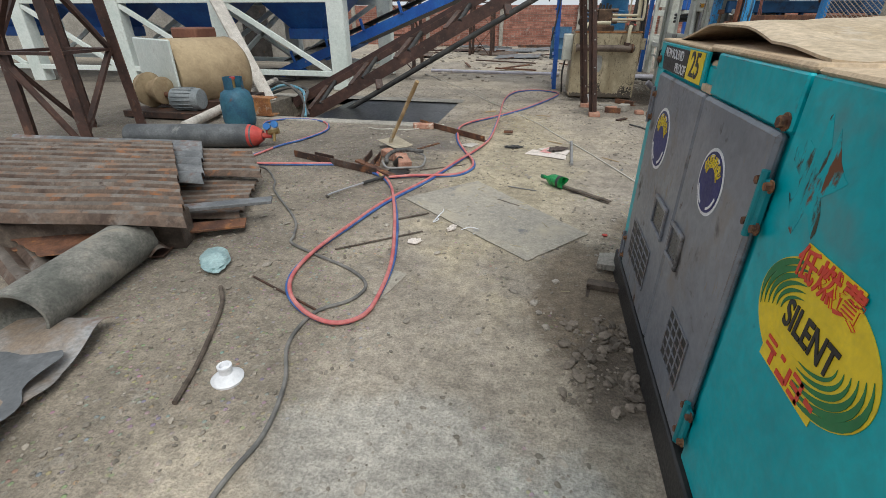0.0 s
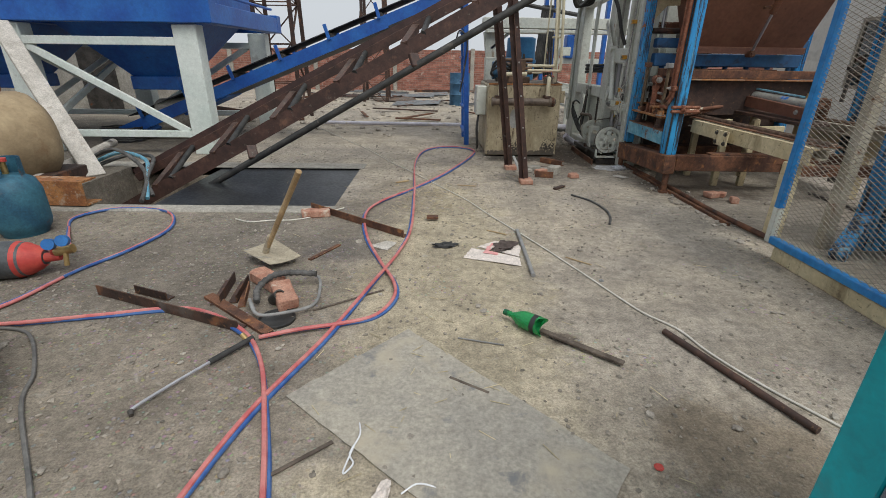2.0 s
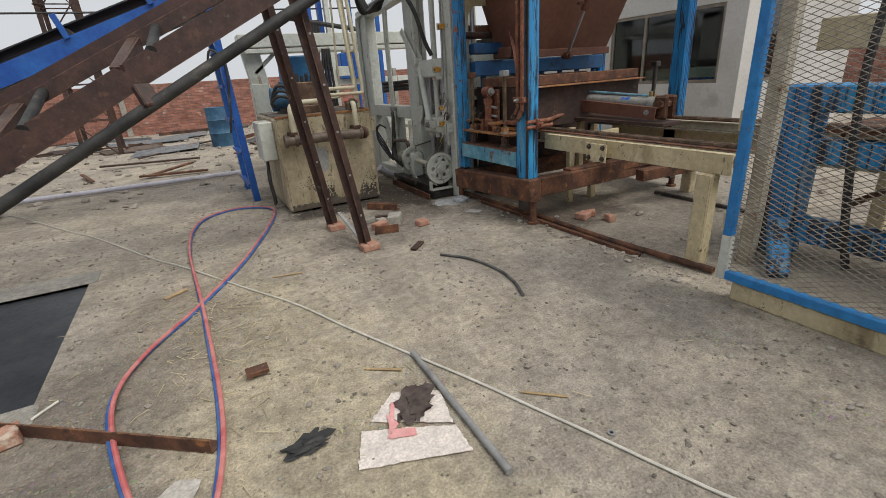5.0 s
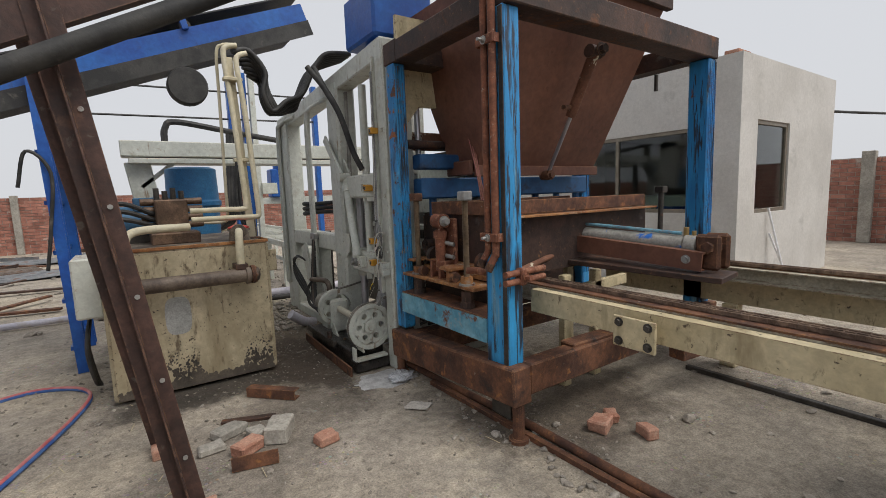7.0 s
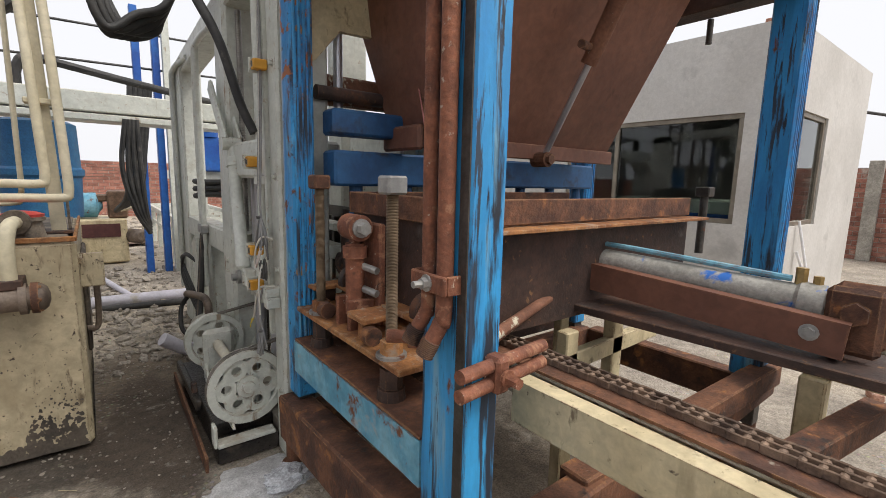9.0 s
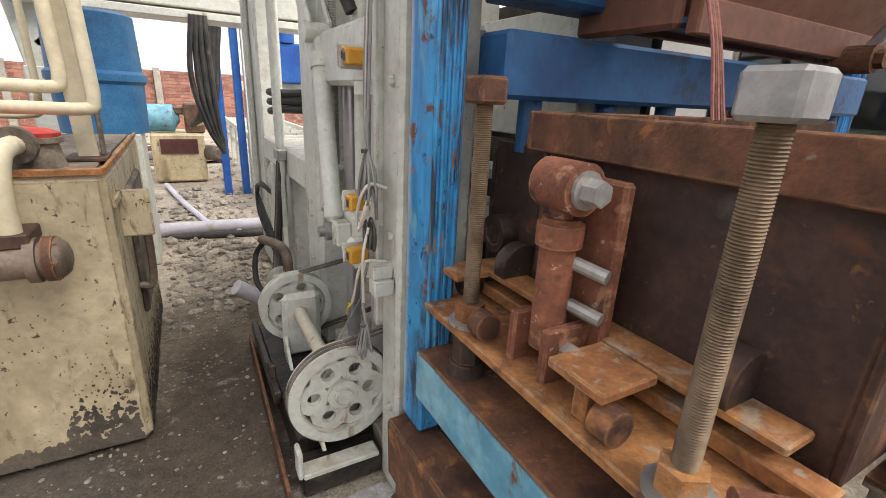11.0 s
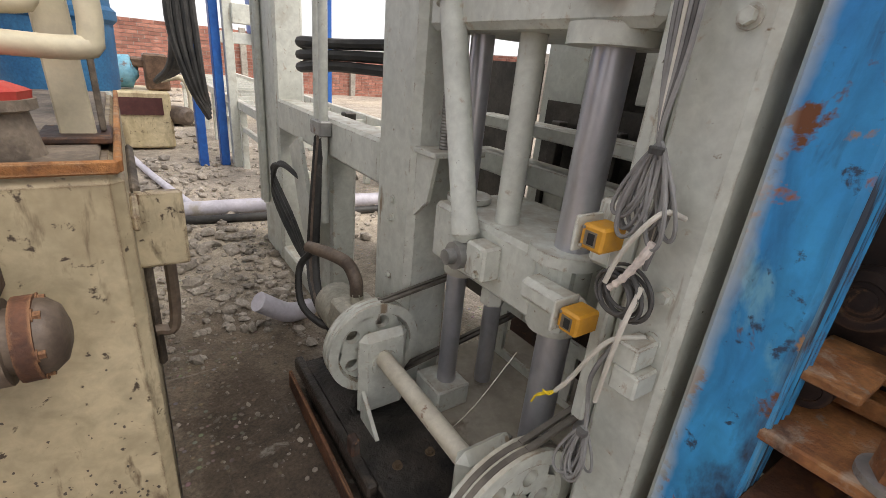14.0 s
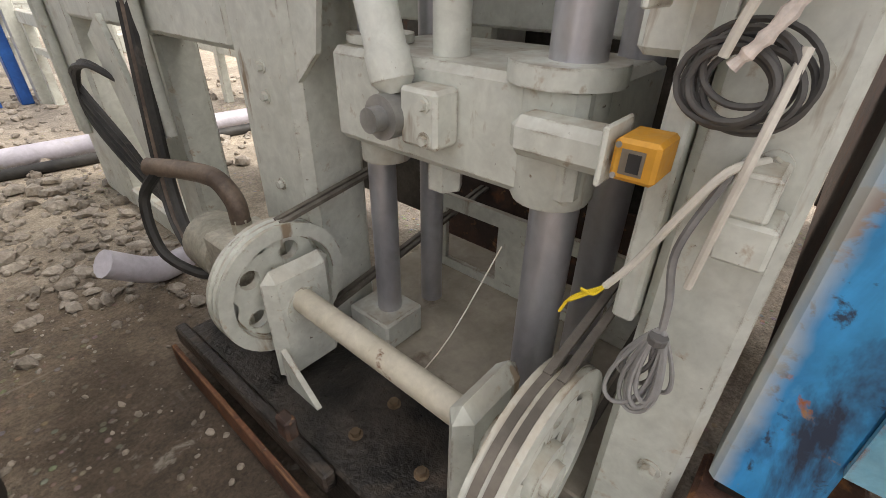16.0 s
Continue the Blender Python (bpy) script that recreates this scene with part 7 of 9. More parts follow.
# ---- batching plant on the far side ----
def batching_plant():
    T = thing("batching_plant", "white framed batching plant carrying royal blue aggregate hoppers", "machine", (-3.5, 7.9, 0))
    wf = M["whiteframe"]
    for x in (-3.65, -5.85, -8.0, -10.2, -12.4):
        for y in (7.9, 10.4):
            part("leg", B(b(), (x, y, 0.0), (x + 0.30, y + 0.22, 1.63), 0.01), wf, T, "white painted steel leg")
    for y in (7.95, 10.45):
        part("upper_rail", bar(b(), (-12.2, y, 1.43), (-3.4, y, 1.43), 0.08, 0.10, 0.006), wf, T)
        part("lower_rail", bar(b(), (-12.2, y, 0.27), (-3.6, y, 0.27), 0.08, 0.09, 0.006), wf, T)
    for xa, xb in ((-5.6, -3.7), (-7.8, -5.9), (-10.0, -8.1), (-12.2, -10.3)):
        part("diagonal", bar(b(), (xa, 7.95, 1.40), (xb, 7.95, 0.30), 0.05, 0.09, 0.006), wf, T)
        part("diagonal", bar(b(), (xa, 10.45, 0.30), (xb, 10.45, 1.40), 0.05, 0.09, 0.006), wf, T)
    for y0, y1 in ((7.95, 10.45),):
        for x in (-5.7, -7.9):
            part("diagonal", bar(b(), (x, y0, 1.4), (x, y1, 0.3), 0.05, 0.09, 0.006), wf, T)
            part("diagonal", bar(b(), (x, y0, 0.3), (x, y1, 1.4), 0.05, 0.09, 0.006), wf, T)
    for y in (7.82, 10.4):
        part("blue_beam", bar(b(), (-12.8, y + 0.1, 1.78), (-3.1, y + 0.1, 1.78), 0.2, 0.28, 0.01), M["blue_plant"], T, "royal blue main beam")
    for x in (-3.2, -5.7, -8.4):
        part("blue_beam", bar(b(), (x, 8.0, 1.76), (x, 10.4, 1.76), 0.2, 0.24, 0.01), M["blue_plant"], T)
    for x in (-4.55, -6.85, -9.1, -11.4):
        bm = b()
        lo = [bm.verts.new(p) for p in ((x - 0.3, 8.9, 0.95), (x + 0.3, 8.9, 0.95), (x + 0.3, 9.5, 0.95), (x - 0.3, 9.5, 0.95))]
        mi = [bm.verts.new(p) for p in ((x - 1.05, 8.1, 1.9), (x + 1.05, 8.1, 1.9), (x + 1.05, 10.3, 1.9), (x - 1.05, 10.3, 1.9))]
        hi = [bm.verts.new(p) for p in ((x - 1.05, 8.1, 3.0), (x + 1.05, 8.1, 3.0), (x + 1.05, 10.3, 3.0), (x - 1.05, 10.3, 3.0))]
        for A, Z in ((lo, mi), (mi, hi)):
            for i in range(4):
                bm.faces.new((A[i], A[(i + 1) % 4], Z[(i + 1) % 4], Z[i]))
        bm.faces.new(lo[::-1])
        h = part("hopper", bm, M["blue_plant"], T, "royal blue aggregate hopper")
        part("gate_box", B(b(), (x - 0.35, 8.85, 0.78), (x + 0.35, 9.55, 0.97), 0.01), M["blue_plant"], h)
        for k in range(3):
            part("rib", bar(b(), (x - 1.08, 8.08, 2.1 + 0.3 * k), (x + 1.08, 8.08, 2.1 + 0.3 * k), 0.05, 0.06), M["blue_plant"], h)
    # guard rail on the end
    for k in range(3):
        part("guard_rail", C(b(), (-3.15, 8.0, 2.0 + 0.25 * k), (-3.15, 10.3, 2.0 + 0.25 * k), 0.02), M["blue_plant"], T)
    part("feed_drum", turned(b(), (-4.75, 9.2, 0.36), (0.8, 0.1, 0.05), [(0, 0.1), (0, 0.24), (0.04, 0.26), (0.55, 0.26), (0.6, 0.22), (0.62, 0.1)], 24), M["concrete"], T, "grey dusty tail drum", True)
    part("feed_conveyor", bar(b(), (-5.0, 9.3, 0.15), (-3.6, 9.3, 0.75), 0.6, 0.16, 0.01), M["blue_plant"], T)
    bm = b()
    for k in range(7):
        pts = [(-5.25 + 0.3 * math.cos(2 * math.pi * i / 14), 8.9 + 0.22 * math.sin(2 * math.pi * i / 14), 0.03 + 0.03 * k + 0.006 * math.sin(3 * i + k)) for i in range(15)]
        sweep(bm, pts, 0.015, 6, 2)
    part("coiled_hose", bm, M["rubber"], T, "coil of black hose", True)
    return T


batching_plant()
# grey shed behind the plant
shed = thing("grey_shed", "plain grey plastered shed behind the batching plant", "building", (-8.0, 13.2, 0))
bm = B(b(), (-19.5, 13.0, 0), (-7.0, 15.5, 1.95), 0.01)
part("wall", bm, M["concrete"], shed)
part("roof", B(b(), (-19.6, 12.9, 1.95), (-6.9, 15.6, 2.03), 0.005), M["concrete"], shed)
part("door", B(b(), (-8.6, 12.97, 0), (-7.8, 13.0, 1.5)), M["steel"], shed)


def lattice_mast(name, label, base, w, h, material, lean=(0, 0), n=8, r=0.025, grp=""):
    T = thing(name, label, "mast", base, grp)
    bx, by, bz = base

    def cnr(i, f):
        sx, sy = ((-1, -1), (1, -1), (1, 1), (-1, 1))[i % 4]
        k = w / 2 * (1 - 0.25 * f)
        return Vector((bx + sx * k + lean[0] * f * h, by + sy * k + lean[1] * f * h, bz + f * h))
    for i in range(4):
        part("leg", angle_iron(b(), cnr(i, 0), cnr(i, 1), r * 2.2, 0.008), material, T)
    for j in range(n):
        f0, f1 = j / n, (j + 1) / n
        for i in range(4):
            a, c = (i, i + 1) if (j + i) % 2 else (i + 1, i)
            part("lattice_bar", bar(b(), cnr(a, f0), cnr(c, f1), r, r * 0.5), material, T)
            part("lattice_bar", bar(b(), cnr(i, f1), cnr(i + 1, f1), r, r * 0.5), material, T)
    return T


lattice_mast("lattice_mast", "thin dark steel lattice mast", (-3.62, 12.0, 0), 0.8, 6.0, M["rust_dark"], n=8, r=0.04)
lattice_mast("lattice_mast", "thin dark steel lattice mast", (-2.2, 16.5, 0), 0.7, 7.0, M["rust_dark"], n=9, r=0.04)
lattice_mast("lattice_tower", "rusty brown lattice frame standing by the sheet pile", (-4.95, 4.15, 0), 0.72, 2.6, M["brown_paint"], n=3, r=0.06)


# ---- soundproof generator ----
FACE = Matrix(((0, 0, -1, 0), (-1, 0, 0, 0), (0, 1, 0, 0), (0, 0, 0, 1)))


def on_face(ob, y, z, parent, x=0.4585):
    """Lays flat work, made in its own x and y, on the generator's side."""
    ob.matrix_basis = Matrix.Translation((x, y, z)) @ FACE
    ob.parent = parent
    if parent.type == "EMPTY":
        ob.matrix_parent_inverse = Matrix.Translation(parent.location).inverted()
    return ob


def flat(outline, material, name, thick=0.0012, z0=0.0):
    bm = b()
    lo = [bm.verts.new((x, y, z0)) for x, y in outline]
    hi = [bm.verts.new((x, y, z0 + thick)) for x, y in outline]
    bm.faces.new(hi)
    n = len(lo)
    for i in range(n):
        bm.faces.new((lo[i], lo[(i + 1) % n], hi[(i + 1) % n], hi[i]))
    return part(name, bm, material)


def ellipse(a, c, n=40, t0=0.0, t1=2 * math.pi):
    return [(a * math.cos(t0 + (t1 - t0) * i / n), c * math.sin(t0 + (t1 - t0) * i / n)) for i in range(n)]


def generator():
    T = thing("generator", "turquoise soundproof diesel generator with grey doors and worn decals", "generator", (0.8, 1.2, 0))
    x0, x1, y0, y1, z0, z1 = 0.46, 1.16, 0.30, 2.18, 0.13, 1.105
    bm = B(b(), (x0 + 0.012, y0, z0), (x1, y1, z1 - 0.03), 0.01)
    part("housing", bm, M["cyan"], T)
    part("skid", B(B(b(), (x0 - 0.015, y0 - 0.05, 0.0), (x0 + 0.06, y1 + 0.05, 0.125), 0.006), (x1 - 0.06, y0 - 0.05, 0.0), (x1, y1 + 0.05, 0.125), 0.006), M["black"], T, "black steel skid")
    part("skid_cross", B(b(), (x0 + 0.06, y1 - 0.1, 0.02), (x1 - 0.06, y1, 0.12), 0.004), M["black"], T)
    # side panels
    part("corner_panel", B(b(), (x0, 2.075, z0), (x0 + 0.012, y1, 1.005), 0.003), M["cyan"], T)
    part("top_strip", B(b(), (x0, 1.56, 1.006), (x0 + 0.012, y1, z1), 0.003), M["cyan"], T)
    part("side_panel", B(b(), (x0 - 0.004, 0.967, 1.003), (x0 + 0.012, 1.455, z1 + 0.004), 0.004), M["cyan"], T)
    rp = part("rear_panel", B(b(), (x0, y0, z0), (x0 + 0.012, 0.958, z1 + 0.004), 0.004), M["cyan"], T)
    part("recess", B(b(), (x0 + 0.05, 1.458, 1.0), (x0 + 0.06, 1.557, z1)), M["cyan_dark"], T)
    part("recess_sill", B(b(), (x0 + 0.001, 1.458, 1.0), (x0 + 0.05, 1.557, 1.02)), M["gen_top"], T)
    part("lifting_bar", C(b(), (x0 + 0.03, 1.45, 1.07), (x0 + 0.03, 1.56, 1.07), 0.014, seg=12), M["gen_top"], T)
    # lids
    part("lid", B(b(), (x0 + 0.001, 1.56, z1), (x1, y1, z1 + 0.012), 0.004), M["gen_top"], T, "dusty rusted lid")
    part("lid", B(b(), (x0 + 0.001, 0.967, z1 + 0.004), (x1, 1.556, z1 + 0.02), 0.006), M["gen_top"], T, "dusty rusted lid")
    part("lid", B(b(), (x0 + 0.001, y0, z1 + 0.004), (x1, 0.956, z1 + 0.016), 0.006), M["gen_top"], T, "dusty rusted lid")
    # doors
    for ya, yb in ((1.475, 2.068), (0.985, 1.462)):
        d = part("door", B(b(), (x0 - 0.012, ya, 0.135), (x0 + 0.01, yb, 0.998), 0.008), M["gen_grey"], T, "scuffed grey steel door")
        first = ya > 1.4
        yh = (1.53, 1.70) if first else (1.32, 1.45)
        bm = b()
        for p, q in (((yh[0], 0.50), (yh[1], 0.515)), ((yh[0], 0.605), (yh[1], 0.62)), ((yh[0], 0.515), (yh[0] + 0.014, 0.605)), ((yh[1] - 0.014, 0.515), (yh[1], 0.605))):
            B(bm, (x0 - 0.022, p[0], p[1]), (x0 - 0.011, q[0], q[1]), 0.003)
        hd = part("handle_frame", bm, M["gen_grey"], d)
        part("latch", B(b(), (x0 - 0.016, yh[0] + 0.014, 0.515), (x0 - 0.0115, yh[1] - 0.014, 0.605), 0.002), M["latch"], hd, "dark recessed latch")
        ve = (1.63, 1.96) if first else (1.088, 1.262)
        vt = part("vent", B(b(), (x0 - 0.0135, ve[0], 0.245), (x0 - 0.0115, ve[1], 0.41)), M["black"], d, "dark vent opening")
        ny = 4
        for i in range(ny + 1):
            yy = ve[0] + (ve[1] - ve[0]) * i / ny
            part("grille_bar", B(b(), (x0 - 0.0165, yy - 0.004, 0.243), (x0 - 0.0130, yy + 0.004, 0.412)), M["gen_grey"], vt)
        for k in range(6):
            z = 0.245 + 0.033 * k
            part("grille_bar", B(b(), (x0 - 0.0160, ve[0], z - 0.003), (x0 - 0.0132, ve[1], z + 0.003)), M["gen_grey"], vt)
    for y, z in ((0.972, 0.86), (0.972, 0.24), (2.09, 0.87), (2.09, 0.22)):
        bm = B(b(), (x0 - 0.018, y - 0.022, z - 0.055), (x0 - 0.004, y + 0.022, z + 0.055), 0.003)
        C(bm, (x0 - 0.018, y, z - 0.07), (x0 - 0.018, y, z + 0.07), 0.008, seg=10)
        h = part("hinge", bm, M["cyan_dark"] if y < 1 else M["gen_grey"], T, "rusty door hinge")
        for s in (-1, 1):
            for dy in (-0.026, 0.018):
                part("hinge_bolt", hexbolt(b(), (x0 - 0.012, y + dy, z + s * 0.045), (-1, 0, 0), 0.009, 0.010), M["rust"], h)
    part("panel_bolt", hexbolt(b(), (x0 - 0.004, 0.99, 1.02), (-1, 0, 0), 0.012, 0.012), M["rust"], T)
    part("panel_bolt", hexbolt(b(), (x0 - 0.002, 2.15, 1.04), (-1, 0, 0), 0.010, 0.010), M["rust"], T)
    # decals: model plate
    tag = on_face(flat([(-0.17, -0.042), (0.165, -0.042), (0.165, 0.042), (-0.17, 0.042), (-0.19, 0.01)], M["black"], "model_plate"), 1.92, 1.053, T, x0 - 0.0005)
    tagged(tag, "worn black name plate")
    for tx, px_, py_, sz in (("NEW", -0.11, 0.018, 0.045), ("SOUND", 0.03, 0.018, 0.045), ("PROOF", 0.09, -0.024, 0.045)):
        L = letters(tx, sz, M["white"])
        on_face(L, 1.92 - px_, 1.053 + py_, T, x0 - 0.002)
    tag2 = on_face(flat([(-0.085, -0.045), (0.085, -0.045), (0.085, 0.045), (-0.085, 0.045)], M["yellow"], "rating_plate"), 1.665, 1.055, T, x0 - 0.0005)
    tagged(tag2, "yellow rating plate")
    on_face(letters("25", 0.105, M["black"], bold=0.0015), 1.665, 1.055, T, x0 - 0.002)
    # round badges
    for y, z, r in ((1.84, 0.785, 0.112), (1.25, 0.812, 0.088)):
        bd = on_face(flat(ellipse(r, r), M["white"], "badge"), y, z, T, x0 - 0.0122)
        tagged(bd, "round navy low-noise badge")
        q = flat(ellipse(r * 0.9, r * 0.9), M["navy"], "badge_field")
        q.parent = bd
        q.location = (0, 0, 0.0013)
        for i, ch in enumerate("低騒音型"):
            a = radians(140 - 33 * i)
            L = letters(ch, r * 0.42, M["yellow"])
            L.parent = bd
            L.location = (r * 0.58 * math.cos(a), r * 0.58 * math.sin(a), 0.0032)
            L.rotation_euler = (0, 0, a - math.pi / 2)
        for t0, t1 in ((100, 112), (200, 250), (290, 340), (60, 72)):
            arc = [(r * 0.82 * math.cos(radians(t0 + (t1 - t0) * i / 8)), r * 0.82 * math.sin(radians(t0 + (t1 - t0) * i / 8))) for i in range(9)]
            arc += [(0.9 * x, 0.9 * y2) for x, y2 in arc[::-1]]
            w = flat(arc, M["white"], "badge_bar")
            w.parent = bd
            w.location = (0, 0, 0.0026)
    # large yellow decal
    cy, cz = 0.703, 0.735
    out = ellipse(0.175, 0.115, 60)
    dk = on_face(flat(out, M["yellow"], "decal"), cy, cz, rp, x0 - 0.0005)
    tagged(dk, "large oval yellow sound decal")
    for pts, nm in (([(-0.085, 0.06), (0.075, 0.06), (0.075, 0.128), (-0.085, 0.128)], "decal_tab"), ([(-0.10, -0.115), (0.085, -0.115), (0.085, -0.05), (-0.10, -0.05)], "decal_tab")):
        q = flat(pts, M["yellow"], nm)
        q.parent = dk
        q.location = (0, 0, 0.0004)
    L = letters("SILENT", 0.062, M["black"], bold=0.0012)
    L.parent = dk
    L.location = (0.005, 0.0, 0.0025)
    L.scale = (0.82, 1.15, 1)
    L = letters("低燃費", 0.062, M["red_ink"], bold=0.001)
    L.parent = dk
    L.location = (-0.005, 0.092, 0.0025)
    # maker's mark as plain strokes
    for k, (xa, ya, xb, yb) in enumerate(((-0.09, -0.070, -0.055, -0.063), (-0.09, -0.085, -0.05, -0.078), (-0.066, -0.11, -0.055, -0.083), (-0.035, -0.075, -0.02, -0.067), (-0.035, -0.11, 0.0, -0.099), (-0.003, -0.105, 0.006, -0.072), (0.012, -0.074, 0.045, -0.066), (0.012, -0.092, 0.045, -0.084), (0.012, -0.11, 0.045, -0.102), (0.037, -0.11, 0.046, -0.066), (0.058, -0.09, 0.083, -0.080))):
        q = flat([(xa, ya), (xb, ya), (xb, yb), (xa, yb)], M["red_ink"], "print_stroke")
        q.parent = dk
        q.location = (0, 0, 0.0018)
    for sgn in (-1, 1):
        for k in range(6):
            A, Cc = 0.165 - 0.015 * k, 0.107 - 0.012 * k
            wdt = 0.0075 - 0.0008 * k
            n = 12
            t0, t1 = (radians(105 + 2 * k), radians(200 - 3 * k)) if sgn < 0 else (radians(-85 - 0 * k), radians(22 - 3 * k))
            arc = []
            for i in range(n + 1):
                t = t0 + (t1 - t0) * i / n
                arc.append((A * math.cos(t), Cc * math.sin(t), math.sin(math.pi * i / n) * wdt))
            pts = [(x * (1 + w / A), y * (1 + w / Cc)) for x, y, w in arc] + [(x * (1 - w / A), y * (1 - w / Cc)) for x, y, w in arc[::-1]][1:-1]
            q = flat(pts, M["green_ink"], "sound_wave")
            q.parent = dk
            q.location = (0, 0, 0.0016)
    # rust scar on the rear panel
    sc = flat([(0.09 * math.cos(a) * (0.7 + 0.3 * math.sin(5 * a)), 0.11 * math.sin(a) * (0.75 + 0.25 * math.cos(7 * a))) for a in (2 * math.pi * i / 40 for i in range(40))], M["scar"], "rust_scar", 0.0004)
    on_face(sc, 0.845, 0.955, T, x0 - 0.0002)
    return T


# Darker turquoise for recess and hinges: shade put into the colour, plus rust.
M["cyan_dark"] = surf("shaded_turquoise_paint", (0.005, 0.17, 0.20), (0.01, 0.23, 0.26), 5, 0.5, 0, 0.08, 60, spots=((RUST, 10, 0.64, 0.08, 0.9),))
M["latch"] = surf("dark_latch_steel", (0.025, 0.03, 0.038), (0.05, 0.055, 0.065), 8, 0.3, 0.4, 0.05)
M["scar"] = surf("turquoise_with_rust_runs", (0.0, 0.33, 0.385), (0.006, 0.41, 0.465), 2.4, 0.5, 0, 0.1, 60, spots=(((0.06, 0.05, 0.03), 26, 0.52, 0.06, 0.9, (1, 1, 0.35)), (RUST, 18, 0.58, 0.05, 0.9, (1, 1, 0.4))))
generator()


def card_on_lid():
    def fn(u, v):
        x, y = 0.50 + 0.62 * v, 1.0 + 1.12 * u
        z = 1.13 + 0.02 * math.sin(u * 5 + v) + 0.09 * max(0, math.sin((u - 0.25) * 4.2)) * (0.5 + 0.5 * v) + 0.012 * noise.noise(Vector((u * 5, v * 5, 2)))
        x += 0.03 * noise.noise(Vector((u * 4, 7, v)))
        y += 0.05 * noise.noise(Vector((3, u * 2, v * 3)))
        return (x, y, z)
    return tagged(part("board", sheet(fn, 20, 12, 0.006), M["cardboard"], None, "", True), "warped tan hardboard lying on the generator lid", "board")


M["cardboard"] = surf("warped_tan_board", (0.42, 0.33, 0.22), (0.52, 0.42, 0.30), 4, 0.9, 0, 0.2, 60, spots=(((0.58, 0.52, 0.44), 5, 0.6, 0.12, 0.95), ((0.24, 0.15, 0.09), 7, 0.66, 0.08, 0.9)))
card_on_lid()


# ---- hoses and cables on the floor ----
def z0(pts, z):
    return [(x, y, z) for x, y in pts]


LOOP = [(-2.66, 3.55), (-2.48, 3.5), (-2.07, 3.6), (-1.66, 3.68), (-1.30, 3.48), (-1.1, 3.22), (-0.95, 2.84), (-0.83, 2.47), (-0.71, 2.03), (-0.67, 1.70), (-0.69, 1.54), (-0.79, 1.46), (-0.94, 1.50), (-1.09, 1.64), (-1.17, 1.82), (-1.17, 2.07), (-1.11, 2.43), (-1.03, 2.89), (-0.85, 3.42),
        (-0.70, 3.95), (-0.57, 4.46), (-0.51, 4.98), (-0.53, 6.02), (-0.58, 7.45), (-0.46, 8.3), (-0.12, 8.6), (0.21, 8.38), (0.20, 7.93), (-0.19, 6.88), (-0.55, 6.16), (-0.82, 5.68), (-0.92, 5.30), (-0.84, 4.78), (-0.69, 4.32), (-0.57, 4.0), (-0.55, 3.8), (-0.63, 3.62), (-0.78, 3.53), (-0.99, 3.46), (-1.17, 3.40)]


def offset_path(pts, d):
    out = []
    for i, (x, y) in enumerate(pts):
        ax, ay = pts[max(i - 1, 0)]
        bx, by = pts[min(i + 1, len(pts) - 1)]
        l = math.hypot(bx - ax, by - ay) or 1
        k = d * math.cos(i * 0.9)
        out.append((x - (by - ay) / l * k, y + (bx - ax) / l * k))
    return out


for nm, mt, d, zz, lab in (("gas_hose", "hose_red", 0.0, 0.022, "dusty red gas hose trailing over the floor"), ("gas_hose", "hose_blue", 0.014, 0.012, "dusty blue gas hose trailing over the floor")):
    P3 = [(x, y, zz + 0.006 * math.sin(i * 1.7)) for i, (x, y) in enumerate(offset_path(LOOP, d))]
    tagged(part(nm, sweep(b(), P3, 0.0105, 8, 8), M[mt], None, "", True), lab, "hose", "gas hoses")
REG = [(-2.70, 3.60), (-2.63, 3.79), (-2.58, 4.15), (-2.47, 4.48), (-2.42, 4.9), (-2.58, 5.26), (-2.85, 5.42), (-3.18, 5.40), (-3.33, 5.15), (-3.15, 4.85), (-2.75, 4.35), (-2.58, 4.17)]
for nm, mt, d, lab in (("gas_hose", "hose_red", 0.0, "red gas hose looped by the cylinders"), ("gas_hose", "hose_blue", 0.016, "blue gas hose looped by the cylinders")):
    P3 = [(x, y, 0.014 + (0.16 * max(0, (i - 9) / 2))) for i, (x, y) in enumerate(offset_path(REG, d))]
    tagged(part(nm, sweep(b(), P3, 0.0105, 8, 8), M[mt], None, "", True), lab, "hose", "gas hoses")
GREY = [(-2.55, 3.5), (-2.31, 3.44), (-2.05, 3.15), (-1.93, 2.94), (-1.52, 2.48), (-1.40, 2.25), (-1.36, 2.15), (-1.17, 2.05), (-0.91, 1.93), (-0.77, 1.80), (-0.79, 1.66), (-0.91, 1.53), (-0.92, 1.31), (-0.82, 1.1), (-0.77, 0.88), (-0.79, 0.7), (-0.8, 0.4), (-0.9, -0.3)]
tagged(part("power_cable", sweep(b(), z0(GREY, 0.010), 0.0085, 8, 8), M["cable_mid"], None, "", True), "grey power cable snaking over the floor", "cable")
WHITE = [(-2.5, 10.4), (-2.24, 9.97), (-1.68, 8.96), (-1.39, 8.47), (-1.04, 7.76), (-0.83, 7.33), (-0.62, 6.97), (-0.28, 6.30), (-0.03, 5.82), (0.15, 5.36), (0.28, 5.05), (0.46, 4.63), (0.59, 4.29), (0.67, 4.08), (0.76, 3.83), (0.83, 3.66), (0.94, 3.50), (0.99, 3.3), (1.1, 3.05), (1.3, 2.7), (1.6, 2.0)]
tagged(part("thin_cable", sweep(b(), z0(WHITE, 0.007), 0.006, 6, 8), M["cable_white"], None, "", True), "thin dirty white cable across the yard", "cable")
